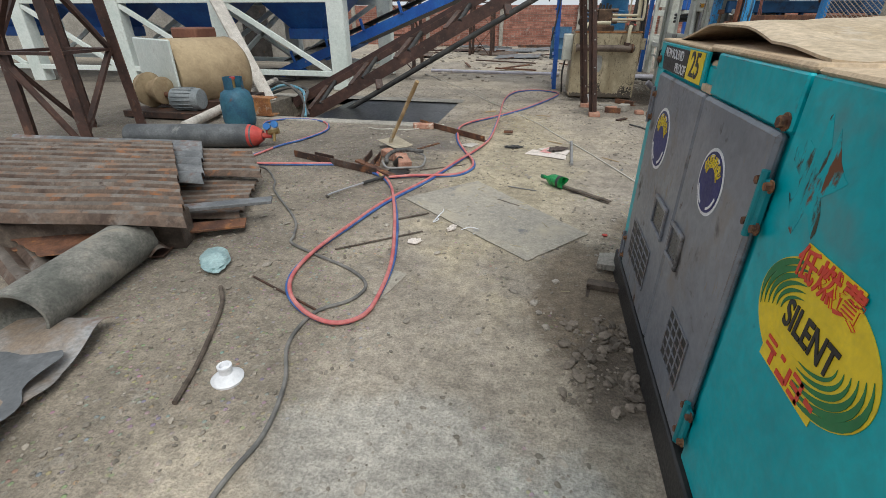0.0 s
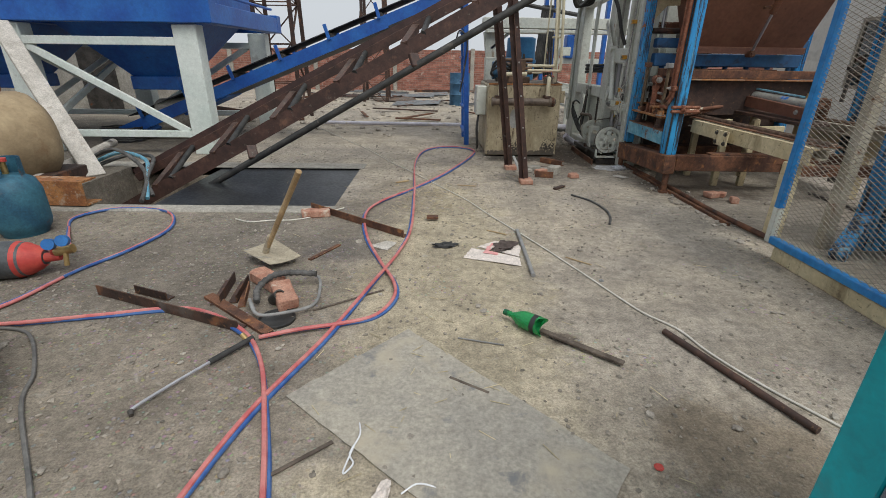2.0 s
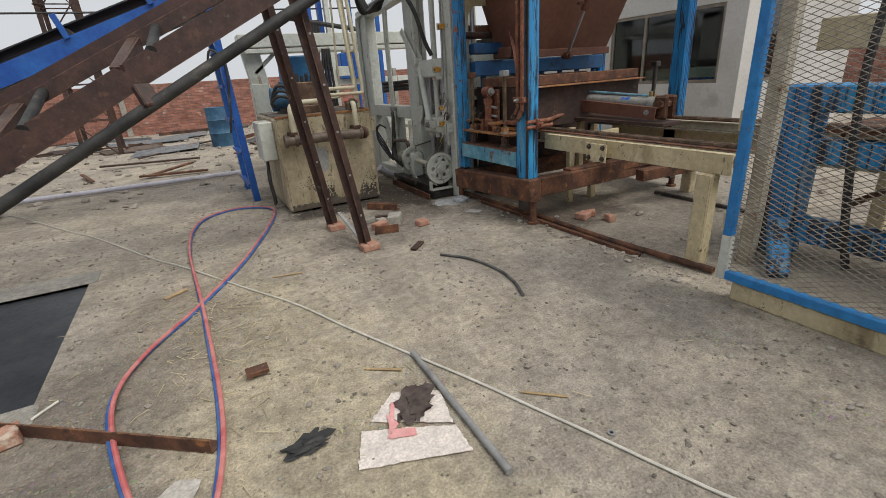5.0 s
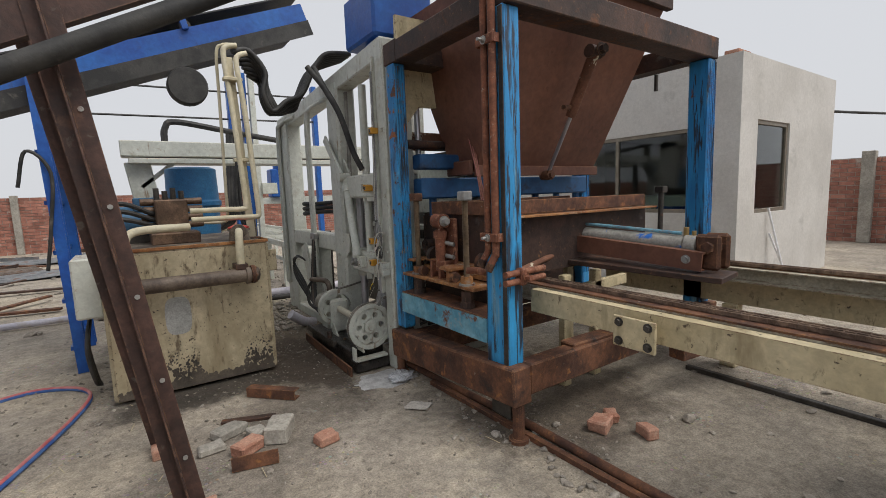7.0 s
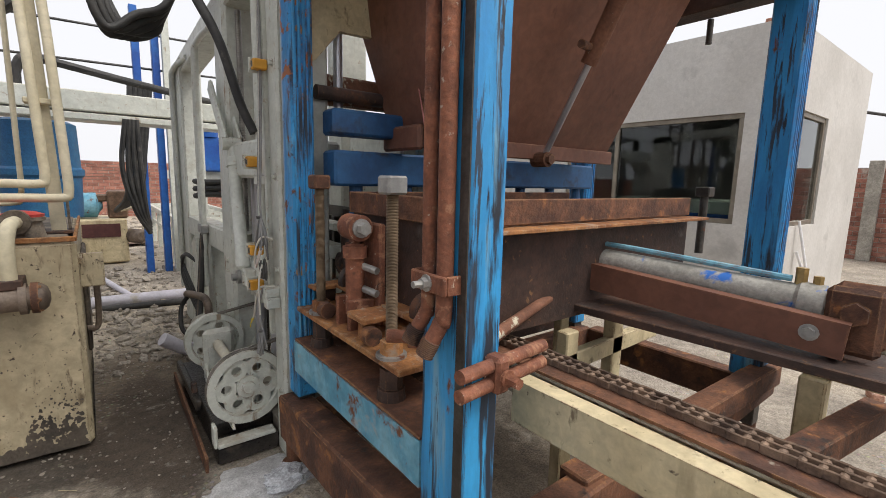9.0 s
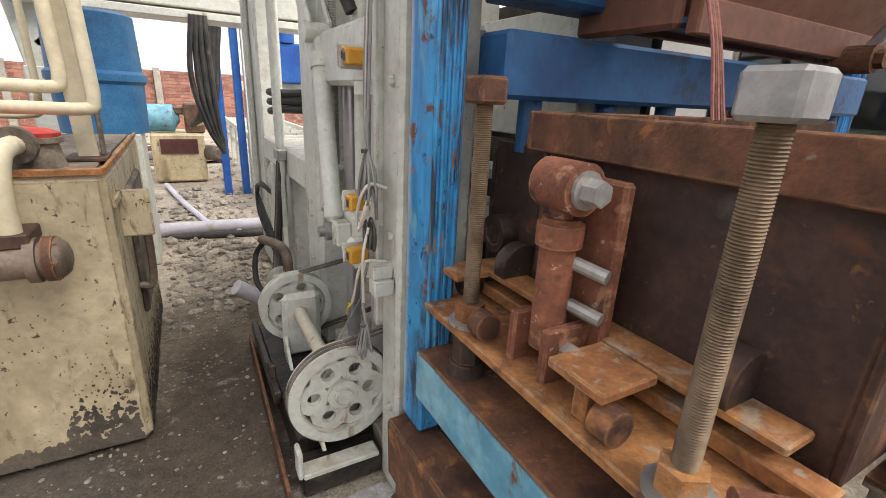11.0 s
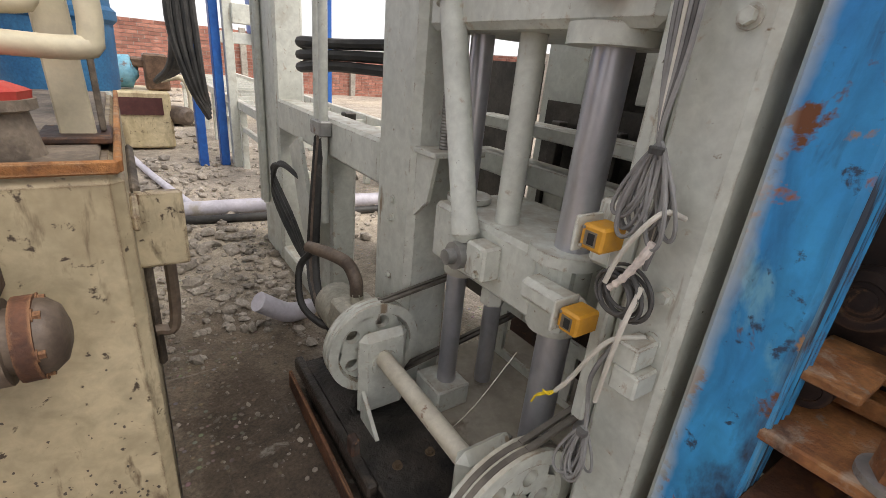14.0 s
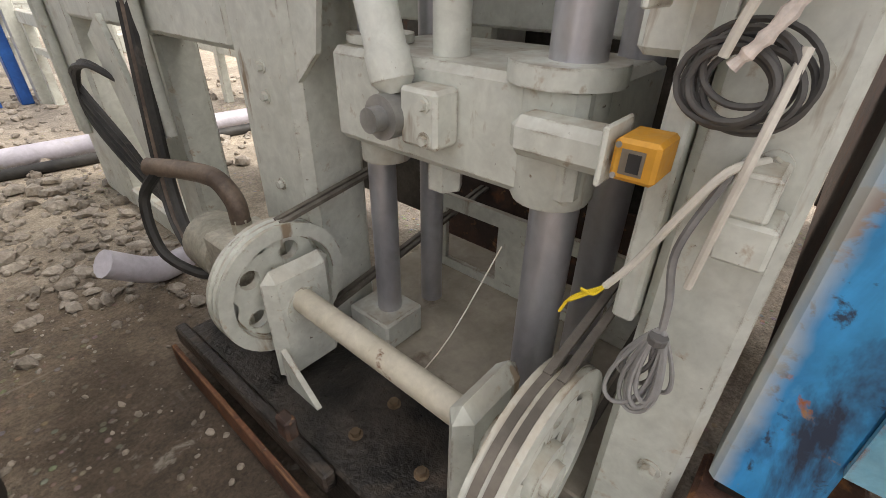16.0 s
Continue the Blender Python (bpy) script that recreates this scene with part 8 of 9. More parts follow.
tagged(part("thin_cable", sweep(b(), z0([(-2.0, 5.17), (-1.85, 5.1), (-1.7, 5.14), (-1.5, 5.16), (-1.3, 5.3), (-1.22, 5.42), (-1.15, 5.5)], 0.008), 0.006, 6, 6), M["cable_white"], None, "", True), "short dirty white cable end", "cable")


# ---- loose things on the floor ----
def loose_brick(x, y, z, rz, s=(0.23, 0.11, 0.07), seed=0, tilt=0):
    rnd = random.Random(seed)
    bm = B(b(), (-s[0] / 2, -s[1] / 2, 0), (s[0] / 2, s[1] / 2, s[2]), 0.008)
    bmesh.ops.subdivide_edges(bm, edges=bm.edges[:], cuts=2, use_grid_fill=True)
    for v in bm.verts:
        n = noise.noise(v.co * 14 + Vector((seed * 7, 0, 0)))
        v.co += v.co.normalized() * 0.011 * n
        if v.co.z < 0:
            v.co.z = 0
    ob = part("brick", bm, M["loosebrick"])
    ob.matrix_basis = pose(x, y, z, 0, tilt, rz)
    return tagged(ob, "worn chipped orange brick on the floor", "brick", "loose bricks")


loose_brick(-1.33, 4.0, 0.0, -40, seed=1)
loose_brick(-1.16, 3.78, 0.012, -62, seed=2, tilt=4)
loose_brick(-1.35, 5.28, 0.0, 12, (0.24, 0.10, 0.06), 3)
loose_brick(2.50, 5.97, 0.0, 20, (0.13, 0.10, 0.06), 4)
loose_brick(2.62, 5.78, 0.0, 70, (0.10, 0.07, 0.06), 5)
loose_brick(4.8, 5.45, 0.0, 15, (0.23, 0.11, 0.08), 6)
loose_brick(5.12, 5.9, 0.0, 35, (0.10, 0.06, 0.05), 7)
loose_brick(0.95, 6.9, 0.0, 30, (0.14, 0.09, 0.06), 8)
loose_brick(1.30, 6.74, 0.0, 10, (0.11, 0.08, 0.05), 9)
loose_brick(2.62, 5.99, 0.0, 50, (0.10, 0.07, 0.05), 10)
for x, y, a, size, seed in ((0.90, 7.14, 25, (0.16, 0.10, 0.05), 11), (1.12, 6.95, 60, (0.17, 0.12, 0.09), 12), (1.02, 7.02, 100, (0.10, 0.08, 0.05), 13), (0.80, 7.02, 5, (0.12, 0.08, 0.04), 14)):
    lump = loose_brick(x, y, 0.0, a, size, seed)
    lump.name = "concrete_lump"
    lump.data.materials[0] = M["concrete"]
    tagged(lump, "broken lump of grey concrete by the props", "rubble", "concrete lumps")


def shovel():
    T = thing("shovel", "shovel with a dusty steel blade and pale wooden handle", "shovel", (-1.4, 4.3, 0))

    def fn(u, v):
        p = Vector((-1.60, 4.32, 0)).lerp(Vector((-1.37, 4.16, 0)), u)
        q = Vector((-1.46, 4.53, 0)).lerp(Vector((-1.21, 4.30, 0)), u)
        w = p.lerp(q, v)
        w.z = 0.012 + 0.05 * (1 - u) * 0.6 + 0.05 * (abs(v - 0.5) ** 2) + 0.03
        return w
    part("blade", sheet(fn, 8, 8, 0.004), M["blade"], T, "dusty steel blade", True)
    part("socket", C(b(), (-1.45, 4.33, 0.07), (-1.39, 4.29, 0.20), 0.022, 0.018), M["blade"], T)
    part("handle", sweep(b(), [(-1.42, 4.31, 0.12), (-1.28, 4.21, 0.36), (-1.09, 4.07, 0.68)], lambda f: 0.0165 + 0.002 * f, 12), M["wood"], T, "pale worn wooden handle", True)
    return T


M["blade"] = surf("dusty_steel_blade", (0.36, 0.31, 0.23), (0.46, 0.40, 0.30), 6, 0.8, 0.2, 0.15, 70, spots=(((0.16, 0.17, 0.19), 5, 0.6, 0.1, 0.5),))
shovel()


def scrap(name, p, q, w, label, mt="rust_dark", shape="angle", cat="scrap metal"):
    bm = b()
    if shape == "angle":
        angle_iron(bm, p, q, w, 0.006)
    elif shape == "bar":
        bar(bm, p, q, w, w * 0.35, 0.001)
    else:
        C(bm, p, q, w, seg=12)
    return tagged(part(name, bm, M[mt], None, "", shape == "rod"), label, cat)


scrap("angle_iron", (-1.44, 5.47, 0.004), (-0.56, 4.77, 0.004), 0.06, "long rusty angle iron on the floor", "rust")
scrap("angle_iron", (-2.25, 3.85, 0.004), (-1.30, 3.47, 0.004), 0.06, "long rusty angle iron by the hose", "rust_dark")
scrap("angle_iron", (-2.05, 3.87, 0.004), (-1.82, 3.78, 0.004), 0.05, "short rusty angle offcut", "rust_dark")
scrap("channel_offcut", (-1.50, 3.74, 0.003), (-1.54, 4.04, 0.003), 0.06, "short dark steel offcut in the scrap heap", "rust_dark")
scrap("channel_offcut", (-1.42, 3.76, 0.003), (-1.45, 4.02, 0.003), 0.05, "short dark steel offcut in the scrap heap", "rust_dark")
scrap("channel_offcut", (-1.36, 3.72, 0.003), (-1.42, 3.95, 0.003), 0.04, "short rusty steel offcut in the scrap heap", "rust")
scrap("flat_bar", (-1.61, 3.83, 0.01), (-1.14, 3.45, 0.01), 0.055, "rusty flat bar in the scrap heap", "rust", "bar")
scrap("flat_bar", (-1.17, 4.35, 0.006), (-1.02, 4.62, 0.006), 0.03, "rusty flat bar behind the shovel", "rust", "bar")
scrap("steel_pipe", (0.34, 4.93, 0.014), (0.31, 4.11, 0.014), 0.014, "grey steel conduit length on the floor", "cable_grey", "rod", "pipe")
scrap("steel_pipe", (0.85, 3.47, 0.016), (1.12, 2.80, 0.016), 0.016, "dark steel pipe on the floor", "rust_dark", "rod", "pipe")
tagged(part("rubber_strip", sweep(b(), z0([(1.07, 5.98), (1.2, 5.78), (1.25, 5.5), (1.22, 5.28), (1.15, 5.1)], 0.010), 0.010, 6), M["cable_dark"], None, "", True), "bent dark rubber strip on the floor", "strip")
scrap("small_plate", (-0.39, 5.19, 0.03), (-0.29, 5.19, 0.03), 0.06, "small square rusty plate", "rust", "bar")
scrap("stick", (-1.08, 2.13, 0.008), (-0.65, 2.47, 0.008), 0.014, "dark wooden stick on concrete", "darkwood", "bar", "stick")
scrap("stick", (-0.88, 2.60, 0.008), (-0.68, 2.76, 0.008), 0.016, "dark wooden stick on concrete", "darkwood", "bar", "stick")
scrap("stick", (-1.36, 1.76, 0.006), (-0.91, 1.55, 0.006), 0.006, "thin rusty rod on concrete", "rust_dark", "rod", "rod")
scrap("stick", (-0.25, 3.12, 0.006), (-0.09, 3.02, 0.006), 0.014, "short dark stick on concrete", "darkwood", "bar", "stick")
scrap("lath", (-0.98, 3.68, 0.006), (-0.62, 3.92, 0.006), 0.014, "thin weathered lath on the floor", "darkwood", "bar", "stick")
scrap("timber", (0.22, 3.47, 0.02), (0.54, 3.20, 0.02), 0.032, "dark timber batten stuck in the bottle", "darkwood", "bar", "batten")
tagged(part("stick", sweep(b(), z0([(-1.46, 1.63), (-1.36, 1.5), (-1.26, 1.28), (-1.19, 1.1), (-1.14, 0.93)], 0.012), 0.010, 7), M["darkwood"], None, "", True), "bent dark twig on the floor", "stick")
scrap("rod_hook", (0.02, 3.36, 0.006), (-0.2, 3.42, 0.006), 0.004, "thin bent wire on the floor", "cable_grey", "rod", "wire")
scrap("channel_offcut", (0.85, 6.75, 0.004), (1.05, 6.70, 0.004), 0.07, "rusty channel offcut by the props", "rust")
scrap("flat_bar", (0.89, 7.30, 0.010), (1.16, 7.19, 0.010), 0.045, "dark flat bar by the props", "rust_dark", "bar")
tagged(part("channel_offcut", channel(b(), (1.08, 7.58, 0.035), (1.31, 7.33, 0.035), 0.06, 0.06, 0.006), M["rust"]), "rusty channel offcut lying by the tank", "scrap metal")
scrap("wood_splinter", (0.10, 4.95, 0.005), (0.24, 4.84, 0.010), 0.014, "pale wood splinter by the cable", "wood", "bar", "splinter")
scrap("wood_splinter", (0.60, 4.42, 0.005), (0.74, 4.29, 0.006), 0.013, "pale wood splinter by the cable", "wood", "bar", "splinter")
scrap("wood_splinter", (-0.08, 6.35, 0.006), (0.12, 6.30, 0.008), 0.016, "pale wood splinter on the floor", "wood", "bar", "splinter")
scrap("wood_splinter", (-0.75, 6.42, 0.008), (-0.62, 6.50, 0.012), 0.03, "orange wood scrap on the floor", "wood", "bar", "splinter")
scrap("flat_bar", (0.62, 6.98, 0.2), (0.68, 6.62, 0.03), 0.03, "thin bar leaning between the props", "nut", "bar")
scrap("flat_bar", (0.95, 6.2, 0.01), (1.07, 6.3, 0.02), 0.05, "bent dark scrap of metal on concrete", "rust_dark", "bar")


def bottle():
    d = Vector((0.14, -0.125, 0)).normalized()
    prof = [(0, 0.013), (0.022, 0.0135), (0.024, 0.016), (0.03, 0.016), (0.032, 0.012), (0.05, 0.018), (0.09, 0.040), (0.12, 0.047), (0.21, 0.047)]
    T = thing("plastic_bottle", "cut green plastic bottle lying on the floor", "bottle", (0.07, 3.59, 0))
    bm = b()
    m = d.to_track_quat("Z", "Y").to_matrix()
    rings = []
    for z, r in prof:
        rings.append([bm.verts.new(Vector((0.06, 3.60, 0.047)) + m @ Vector((r * math.cos(a), r * math.sin(a), z + (0.02 * math.sin(2 * a) if z > 0.2 else 0)))) for a in (2 * math.pi * i / 28 for i in range(28))])
    for A, Z in zip(rings, rings[1:]):
        for i in range(28):
            bm.faces.new((A[i], A[(i + 1) % 28], Z[(i + 1) % 28], Z[i]))
    bmesh.ops.recalc_face_normals(bm, faces=bm.faces)
    bmesh.ops.solidify(bm, geom=bm.faces[:], thickness=0.0012)
    part("bottle_shell", bm, M["bottle"], T, "", True)
    p = Vector((0.06, 3.60, 0.047))
    part("cap", C(b(), p - d * 0.008, p + d * 0.014, 0.0165, seg=20), M["bottle_cap"], T, "dark green cap")
    part("label_band", C(b(), p + d * 0.165, p + d * 0.19, 0.0482, seg=28, caps=False), M["black"], T, "torn black label")
    return T


M["bottle_cap"] = surf("dark_green_plastic", (0.005, 0.08, 0.03), (0.01, 0.11, 0.045), 8, 0.4)
bottle()


def flask(name, at, prof, material, label, cat, axis=(0, 0, 1)):
    return tagged(part(name, turned(b(), at, axis, prof, 28), material, None, "", True), label, cat)


flask("lamp_holder", (-1.04, 1.08, 0), [(0, 0.056), (0.010, 0.058), (0.016, 0.050), (0.030, 0.036), (0.036, 0.024), (0.055, 0.022), (0.058, 0.026), (0.068, 0.026), (0.068, 0.018), (0.05, 0.016)], M["white"], "white plastic lamp holder lying upturned", "lamp holder")


def crumple(name, c, sx, sy, sz, material, label, cat, seed, rz=0.0, freq=3.0, amp=0.5, flatness=0.0):
    bm = b()
    bmesh.ops.create_icosphere(bm, subdivisions=3, radius=1.0)
    for v in bm.verts:
        k = 1 + amp * noise.noise(v.co * freq + Vector((seed, 0, 0))) + 0.15 * noise.noise(v.co * freq * 3 + Vector((0, seed, 0)))
        v.co = Vector((v.co.x * sx * k, v.co.y * sy * k, max(0.0, (v.co.z * 0.5 + 0.45) * sz * k)))
    ob = part(name, bm, material, None, "", True)
    ob.matrix_basis = pose(c[0], c[1], 0.001, 0, 0, rz)
    return tagged(ob, label, cat)


M["darkrag"] = surf("dark_brown_cloth", (0.05, 0.035, 0.03), (0.10, 0.075, 0.065), 12, 0.9, 0, 0.3)
crumple("water_pouch", (-1.64, 1.84), 0.15, 0.075, 0.06, M["bag"], "pale blue tied plastic pouch", "plastic bag", 3, 128, 2.0, 0.25)
crumple("rag", (-0.24, 4.62), 0.085, 0.045, 0.016, M["rubber"], "black crumpled cloth rag on concrete", "rag", 5, 10, 4.0, 1.0)
crumple("rag", (0.19, 4.60), 0.10, 0.06, 0.022, M["darkrag"], "dark brown crumpled rag on the torn card", "rag", 9, 50, 3.5, 1.0)
crumple("clear_plastic", (2.0, 7.2), 0.10, 0.07, 0.05, M["clear_bag"], "crumpled clear plastic sheet", "plastic", 11, 20)
crumple("bottle_cap", (0.45, 2.647), 0.016, 0.016, 0.014, M["red_gas"], "small red bottle cap on the damp patch", "cap", 35, 0, 1.0, 0.05)
tagged(part("plastic_strip", sweep(b(), [(-0.60, 2.86, 0.004), (-0.585, 2.78, 0.02), (-0.61, 2.71, 0.006), (-0.59, 2.66, 0.012), (-0.62, 2.63, 0.004), (-0.60, 2.74, 0.01)], 0.0035, 6), M["white"], None, "", True), "thin white plastic strip twisted on the floor", "litter")
tagged(part("plastic_strip", sweep(b(), [(-0.42, 2.55, 0.004), (-0.37, 2.58, 0.012), (-0.31, 2.57, 0.006), (-0.29, 2.53, 0.004), (-0.34, 2.50, 0.006)], 0.003, 6), M["white"], None, "", True), "thin white plastic ribbon on the board", "litter")
tagged(part("rubber_ring", turned(b(), (0.73, 4.06, 0.0), (0, 0, 1), [(0, 0.008), (0, 0.014), (0.008, 0.014), (0.008, 0.008), (0, 0.008)], 20), M["cable_grey"], None, "", True), "small black rubber ring on the floor", "ring")
crumple("paper_scrap", (-0.48, 2.55), 0.05, 0.02, 0.02, M["paper"], "white crumpled paper scrap", "paper", 12, 70)
crumple("paper_scrap", (-0.66, 2.32), 0.04, 0.03, 0.02, M["paper"], "pale crumpled paper scrap", "paper", 13, 30)


def quad_board(name, pts, material, label, cat, z=0.006, thick=0.004, warp=0.004):
    P = [Vector((x, y, 0)) for x, y in pts]

    def fn(u, v):
        w = P[0].lerp(P[1], u).lerp(P[3].lerp(P[2], u), v)
        return (w.x + 0.012 * noise.noise(Vector((u * 9, v * 9, 1))) * (u in (0, 1) or v in (0, 1)), w.y + 0.012 * noise.noise(Vector((v * 9, u * 9, 4))) * (u in (0, 1) or v in (0, 1)), z + warp * noise.noise(w * 3))
    return tagged(part(name, sheet(fn, 16, 12, thick), material, None, "", True), label, cat)


quad_board("floor_board", [(-0.92, 3.0), (-0.0, 2.22), (0.35, 2.64), (-0.45, 3.50)], M["ply"], "dusty thin cement board lying on the floor", "board", 0.008, 0.004, 0.004)
quad_board("torn_card", [(-0.12, 4.40), (0.26, 4.26), (0.27, 4.40), (-0.05, 4.57)], M["paper"], "torn pale pink printed card", "card", 0.008, 0.003, 0.006)
quad_board("card_print", [(0.02, 4.47), (0.12, 4.43), (0.13, 4.47), (0.05, 4.51)], M["pink_ink"], "pink printed patch of the torn card", "card", 0.0135, 0.001, 0.004)
quad_board("torn_card", [(0.0, 4.60), (0.27, 4.42), (0.32, 4.62), (0.14, 4.72)], M["paper"], "torn pale card under the rag", "card", 0.006, 0.003, 0.006)
quad_board("flat_stone", [(0.36, 2.18), (0.48, 2.16), (0.5, 2.32), (0.38, 2.3)], M["concrete"], "broken flat piece of concrete", "rubble", 0.03, 0.03, 0.01)
quad_board("wood_scrap", [(0.30, 2.0), (0.47, 1.98), (0.47, 2.04), (0.31, 2.06)], M["darkwood"], "dark scrap of timber by the skid", "timber", 0.03, 0.025, 0.004)
quad_board("tile_piece", [(1.79, 6.80), (1.88, 6.70), (1.96, 6.75), (1.87, 6.85)], M["plank"], "pale broken tile on the floor", "tile", 0.008, 0.006, 0.002)
quad_board("thin_board", [(-0.80, 4.60), (-0.66, 4.52), (-0.60, 4.66), (-0.68, 4.70)], M["plank"], "small pale thin board on concrete", "board", 0.006, 0.003, 0.003)
quad_board("pale_strip", [(-0.72, 1.75), (-0.66, 1.70), (-0.60, 1.95), (-0.68, 1.98)], M["ply"], "thin pale strip under the hose", "strip", 0.005, 0.002, 0.003)


# flexible conduit, ring lid and torch
bm = b()
P3 = smooth_path([(-1.29, 3.71, 0.04), (-1.31, 3.80, 0.075), (-1.26, 3.91, 0.10), (-1.16, 3.955, 0.10), (-1.02, 3.96, 0.09)], 14)
tagged(part("flexible_conduit", sweep(bm, P3, lambda f: 0.0175 + 0.003 * math.sin(f * 260), 10, 1), M["cable_dark"], None, "", False), "ribbed grey flexible conduit on the scrap heap", "conduit")
tagged(part("tin_can_base", turned(b(), (-1.145, 3.59, 0), (0, 0, 1), [(0, 0.08), (0.0, 0.094), (0.014, 0.096), (0.016, 0.090), (0.005, 0.085), (0.004, 0.01)], 32), M["rubber"], None, "", True), "black round tin lid on the scrap heap", "lid")
tagged(part("wire_loop", sweep(b(), [(-1.28, 3.64, 0.03), (-1.33, 3.72, 0.05), (-1.24, 3.58, 0.04), (-1.10, 3.58, 0.05), (-0.98, 3.7, 0.03), (-0.99, 3.9, 0.03), (-1.03, 4.02, 0.04), (-1.12, 4.06, 0.05)], 0.009, 8), M["cable_grey"], None, "", True), "loop of grey tubing", "tube")
flask("pipe_stub", (-1.22, 3.77, 0.02), [(0, 0.02), (0.0, 0.032), (0.09, 0.032), (0.09, 0.024), (0.02, 0.022)], M["steel"], "short dark pipe stub", "pipe", (0.5, -0.4, 0.5))


def torch():
    T = thing("cutting_torch", "oxy-fuel cutting torch with a chrome neck", "torch", (-1.3, 3.2, 0))
    part("handle", C(b(), (-1.19, 3.38, 0.03), (-1.31, 3.19, 0.03), 0.014, seg=14), M["rubber"], T, "dark grip")
    part("neck", sweep(b(), [(-1.31, 3.19, 0.03), (-1.40, 3.05, 0.026), (-1.47, 2.93, 0.022), (-1.49, 2.90, 0.012)], 0.007, 8), M["chrome"], T, "chrome neck", True)
    part("tip", C(b(), (-1.485, 2.905, 0.014), (-1.47, 2.885, 0.012), 0.012, 0.008, 12), M["steel"], T)
    part("valve", C(b(), (-1.21, 3.36, 0.03), (-1.24, 3.38, 0.05), 0.012, seg=10), M["brass"], T)
    return T


torch()


# ---- gas cylinders ----
def oxygen_cylinder():
    p, q = Vector((-4.05, 3.84, 0.115)), Vector((-2.72, 4.12, 0.115))
    d = (q - p).normalized()
    T = thing("oxygen_cylinder", "grey steel oxygen cylinder lying on the floor, red collar", "gas cylinder", (p.x, p.y, 0))
    L = (q - p).length
    part("cylinder", turned(b(), p, d, [(0, 0.06), (0.0, 0.10), (0.02, 0.113), (0.05, 0.115), (L - 0.18, 0.115), (L - 0.10, 0.105), (L - 0.04, 0.075), (L, 0.045)], 32), M["oxy"], T, "", True)
    part("collar", turned(b(), p + d * (L - 0.135), d, [(0, 0.108), (0.0, 0.1125), (0.05, 0.1), (0.10, 0.075), (0.135, 0.05), (0.135, 0.03)], 32), M["red_gas"], T, "red painted shoulder", True)
    part("valve", C(C(b(), q, q + d * 0.08, 0.03, 0.024, 14), q + d * 0.05, q + d * 0.05 + Vector((0, 0, 0.09)), 0.018), M["red_gas"], T)
    v = q + d * 0.06
    rg = part("regulator", C(C(b(), v + Vector((0, 0, 0.03)), v + Vector((0.10, 0.02, 0.05)), 0.028), v + Vector((0.06, 0.0, 0.03)), v + Vector((0.06, -0.02, -0.05)), 0.014), M["brass"], T, "brass regulator")
    for o in ((0.02, -0.04, 0.10), (0.10, -0.03, 0.12)):
        c = v + Vector(o)
        part("gauge", C(b(), c, c + Vector((0.012, -0.035, 0.012)), 0.034, seg=24), M["gauge"], rg, "blue pressure gauge")
    return T


oxygen_cylinder()


def lpg_cylinder():
    c = (-3.46, 4.84, 0)
    T = thing("lpg_cylinder", "worn blue gas cylinder with a collar handle, standing", "gas cylinder", c)
    part("body", turned(b(), c, (0, 0, 1), [(0, 0.12), (0.0, 0.14), (0.03, 0.15), (0.05, 0.165), (0.10, 0.18), (0.33, 0.18), (0.41, 0.155), (0.45, 0.10), (0.46, 0.04)], 32), M["lpg"], T, "", True)
    bm = sheet(lambda u, v: (c[0] + 0.105 * math.cos(5.24 * u), c[1] + 0.105 * math.sin(5.24 * u), 0.445 + 0.13 * v), 24, 4, 0.006)
    part("collar", bm, M["lpg"], T)
    part("valve", C(b(), (c[0], c[1], 0.45), (c[0], c[1], 0.55), 0.02), M["brass"], T)
    part("valve_cap", C(b(), (c[0], c[1], 0.55), (c[0], c[1], 0.575), 0.03), M["red_gas"], T)
    return T


lpg_cylinder()


# ---- sheet pile, pipe and tin ----
def corrugated(name, o, u, v, label, mt, waves, amp=0.017, sag=0.0, seed=0, grp="corrugated sheets"):
    """o corner, u along the ribs, v across them."""
    o, u, v = Vector(o), Vector(u), Vector(v)
    nv = waves * 10

    def fn(a, c):
        w = o + u * a + v * c
        w.z += amp * (2 * abs(math.sin(math.pi * waves * c)) ** 0.8 - 1) - sag * math.sin(math.pi * a) + 0.012 * noise.noise(Vector((a * 3, c * 3, seed)))
        if a in (0.0, 1.0):
            w += u.normalized() * 0.015 * noise.noise(Vector((c * 9, seed, 0)))
        return w
    ob = part(name, sheet(fn, 12, nv, 0.0018), M[mt], None, "", True)
    if mt == "tin":
        # light crests put rib shading into the colour, on top of wear and rust
        ob.data.materials.append(M["tin_crest"])
        det = u.x * v.y - u.y * v.x
        for p in ob.data.polygons:
            d = p.center - o
            c = (u.x * d.y - u.y * d.x) / det
            if abs(math.sin(math.pi * waves * c)) > 0.72:
                p.material_index = 1
    return tagged(ob, label, "sheet", grp)


corrugated("corrugated_sheet", (-1.72, 1.80, 0.255), (-1.9, -0.30, 0.02), (-1.15, 1.30, 0.03), "brown rusted corrugated iron sheet on the pile", "tin", 13, 0.028)
corrugated("corrugated_sheet", (-2.2, 2.55, 0.20), (-1.7, -0.2, 0.02), (-0.62, 0.82, 0.03), "grey corrugated iron sheet under the pile", "tin_grey", 6, 0.026)
corrugated("corrugated_sheet", (-1.95, 2.85, 0.16), (-1.4, -0.2, 0.0), (-0.40, 0.50, 0.03), "rusty corrugated sheet in the pile", "tin", 5, 0.022)
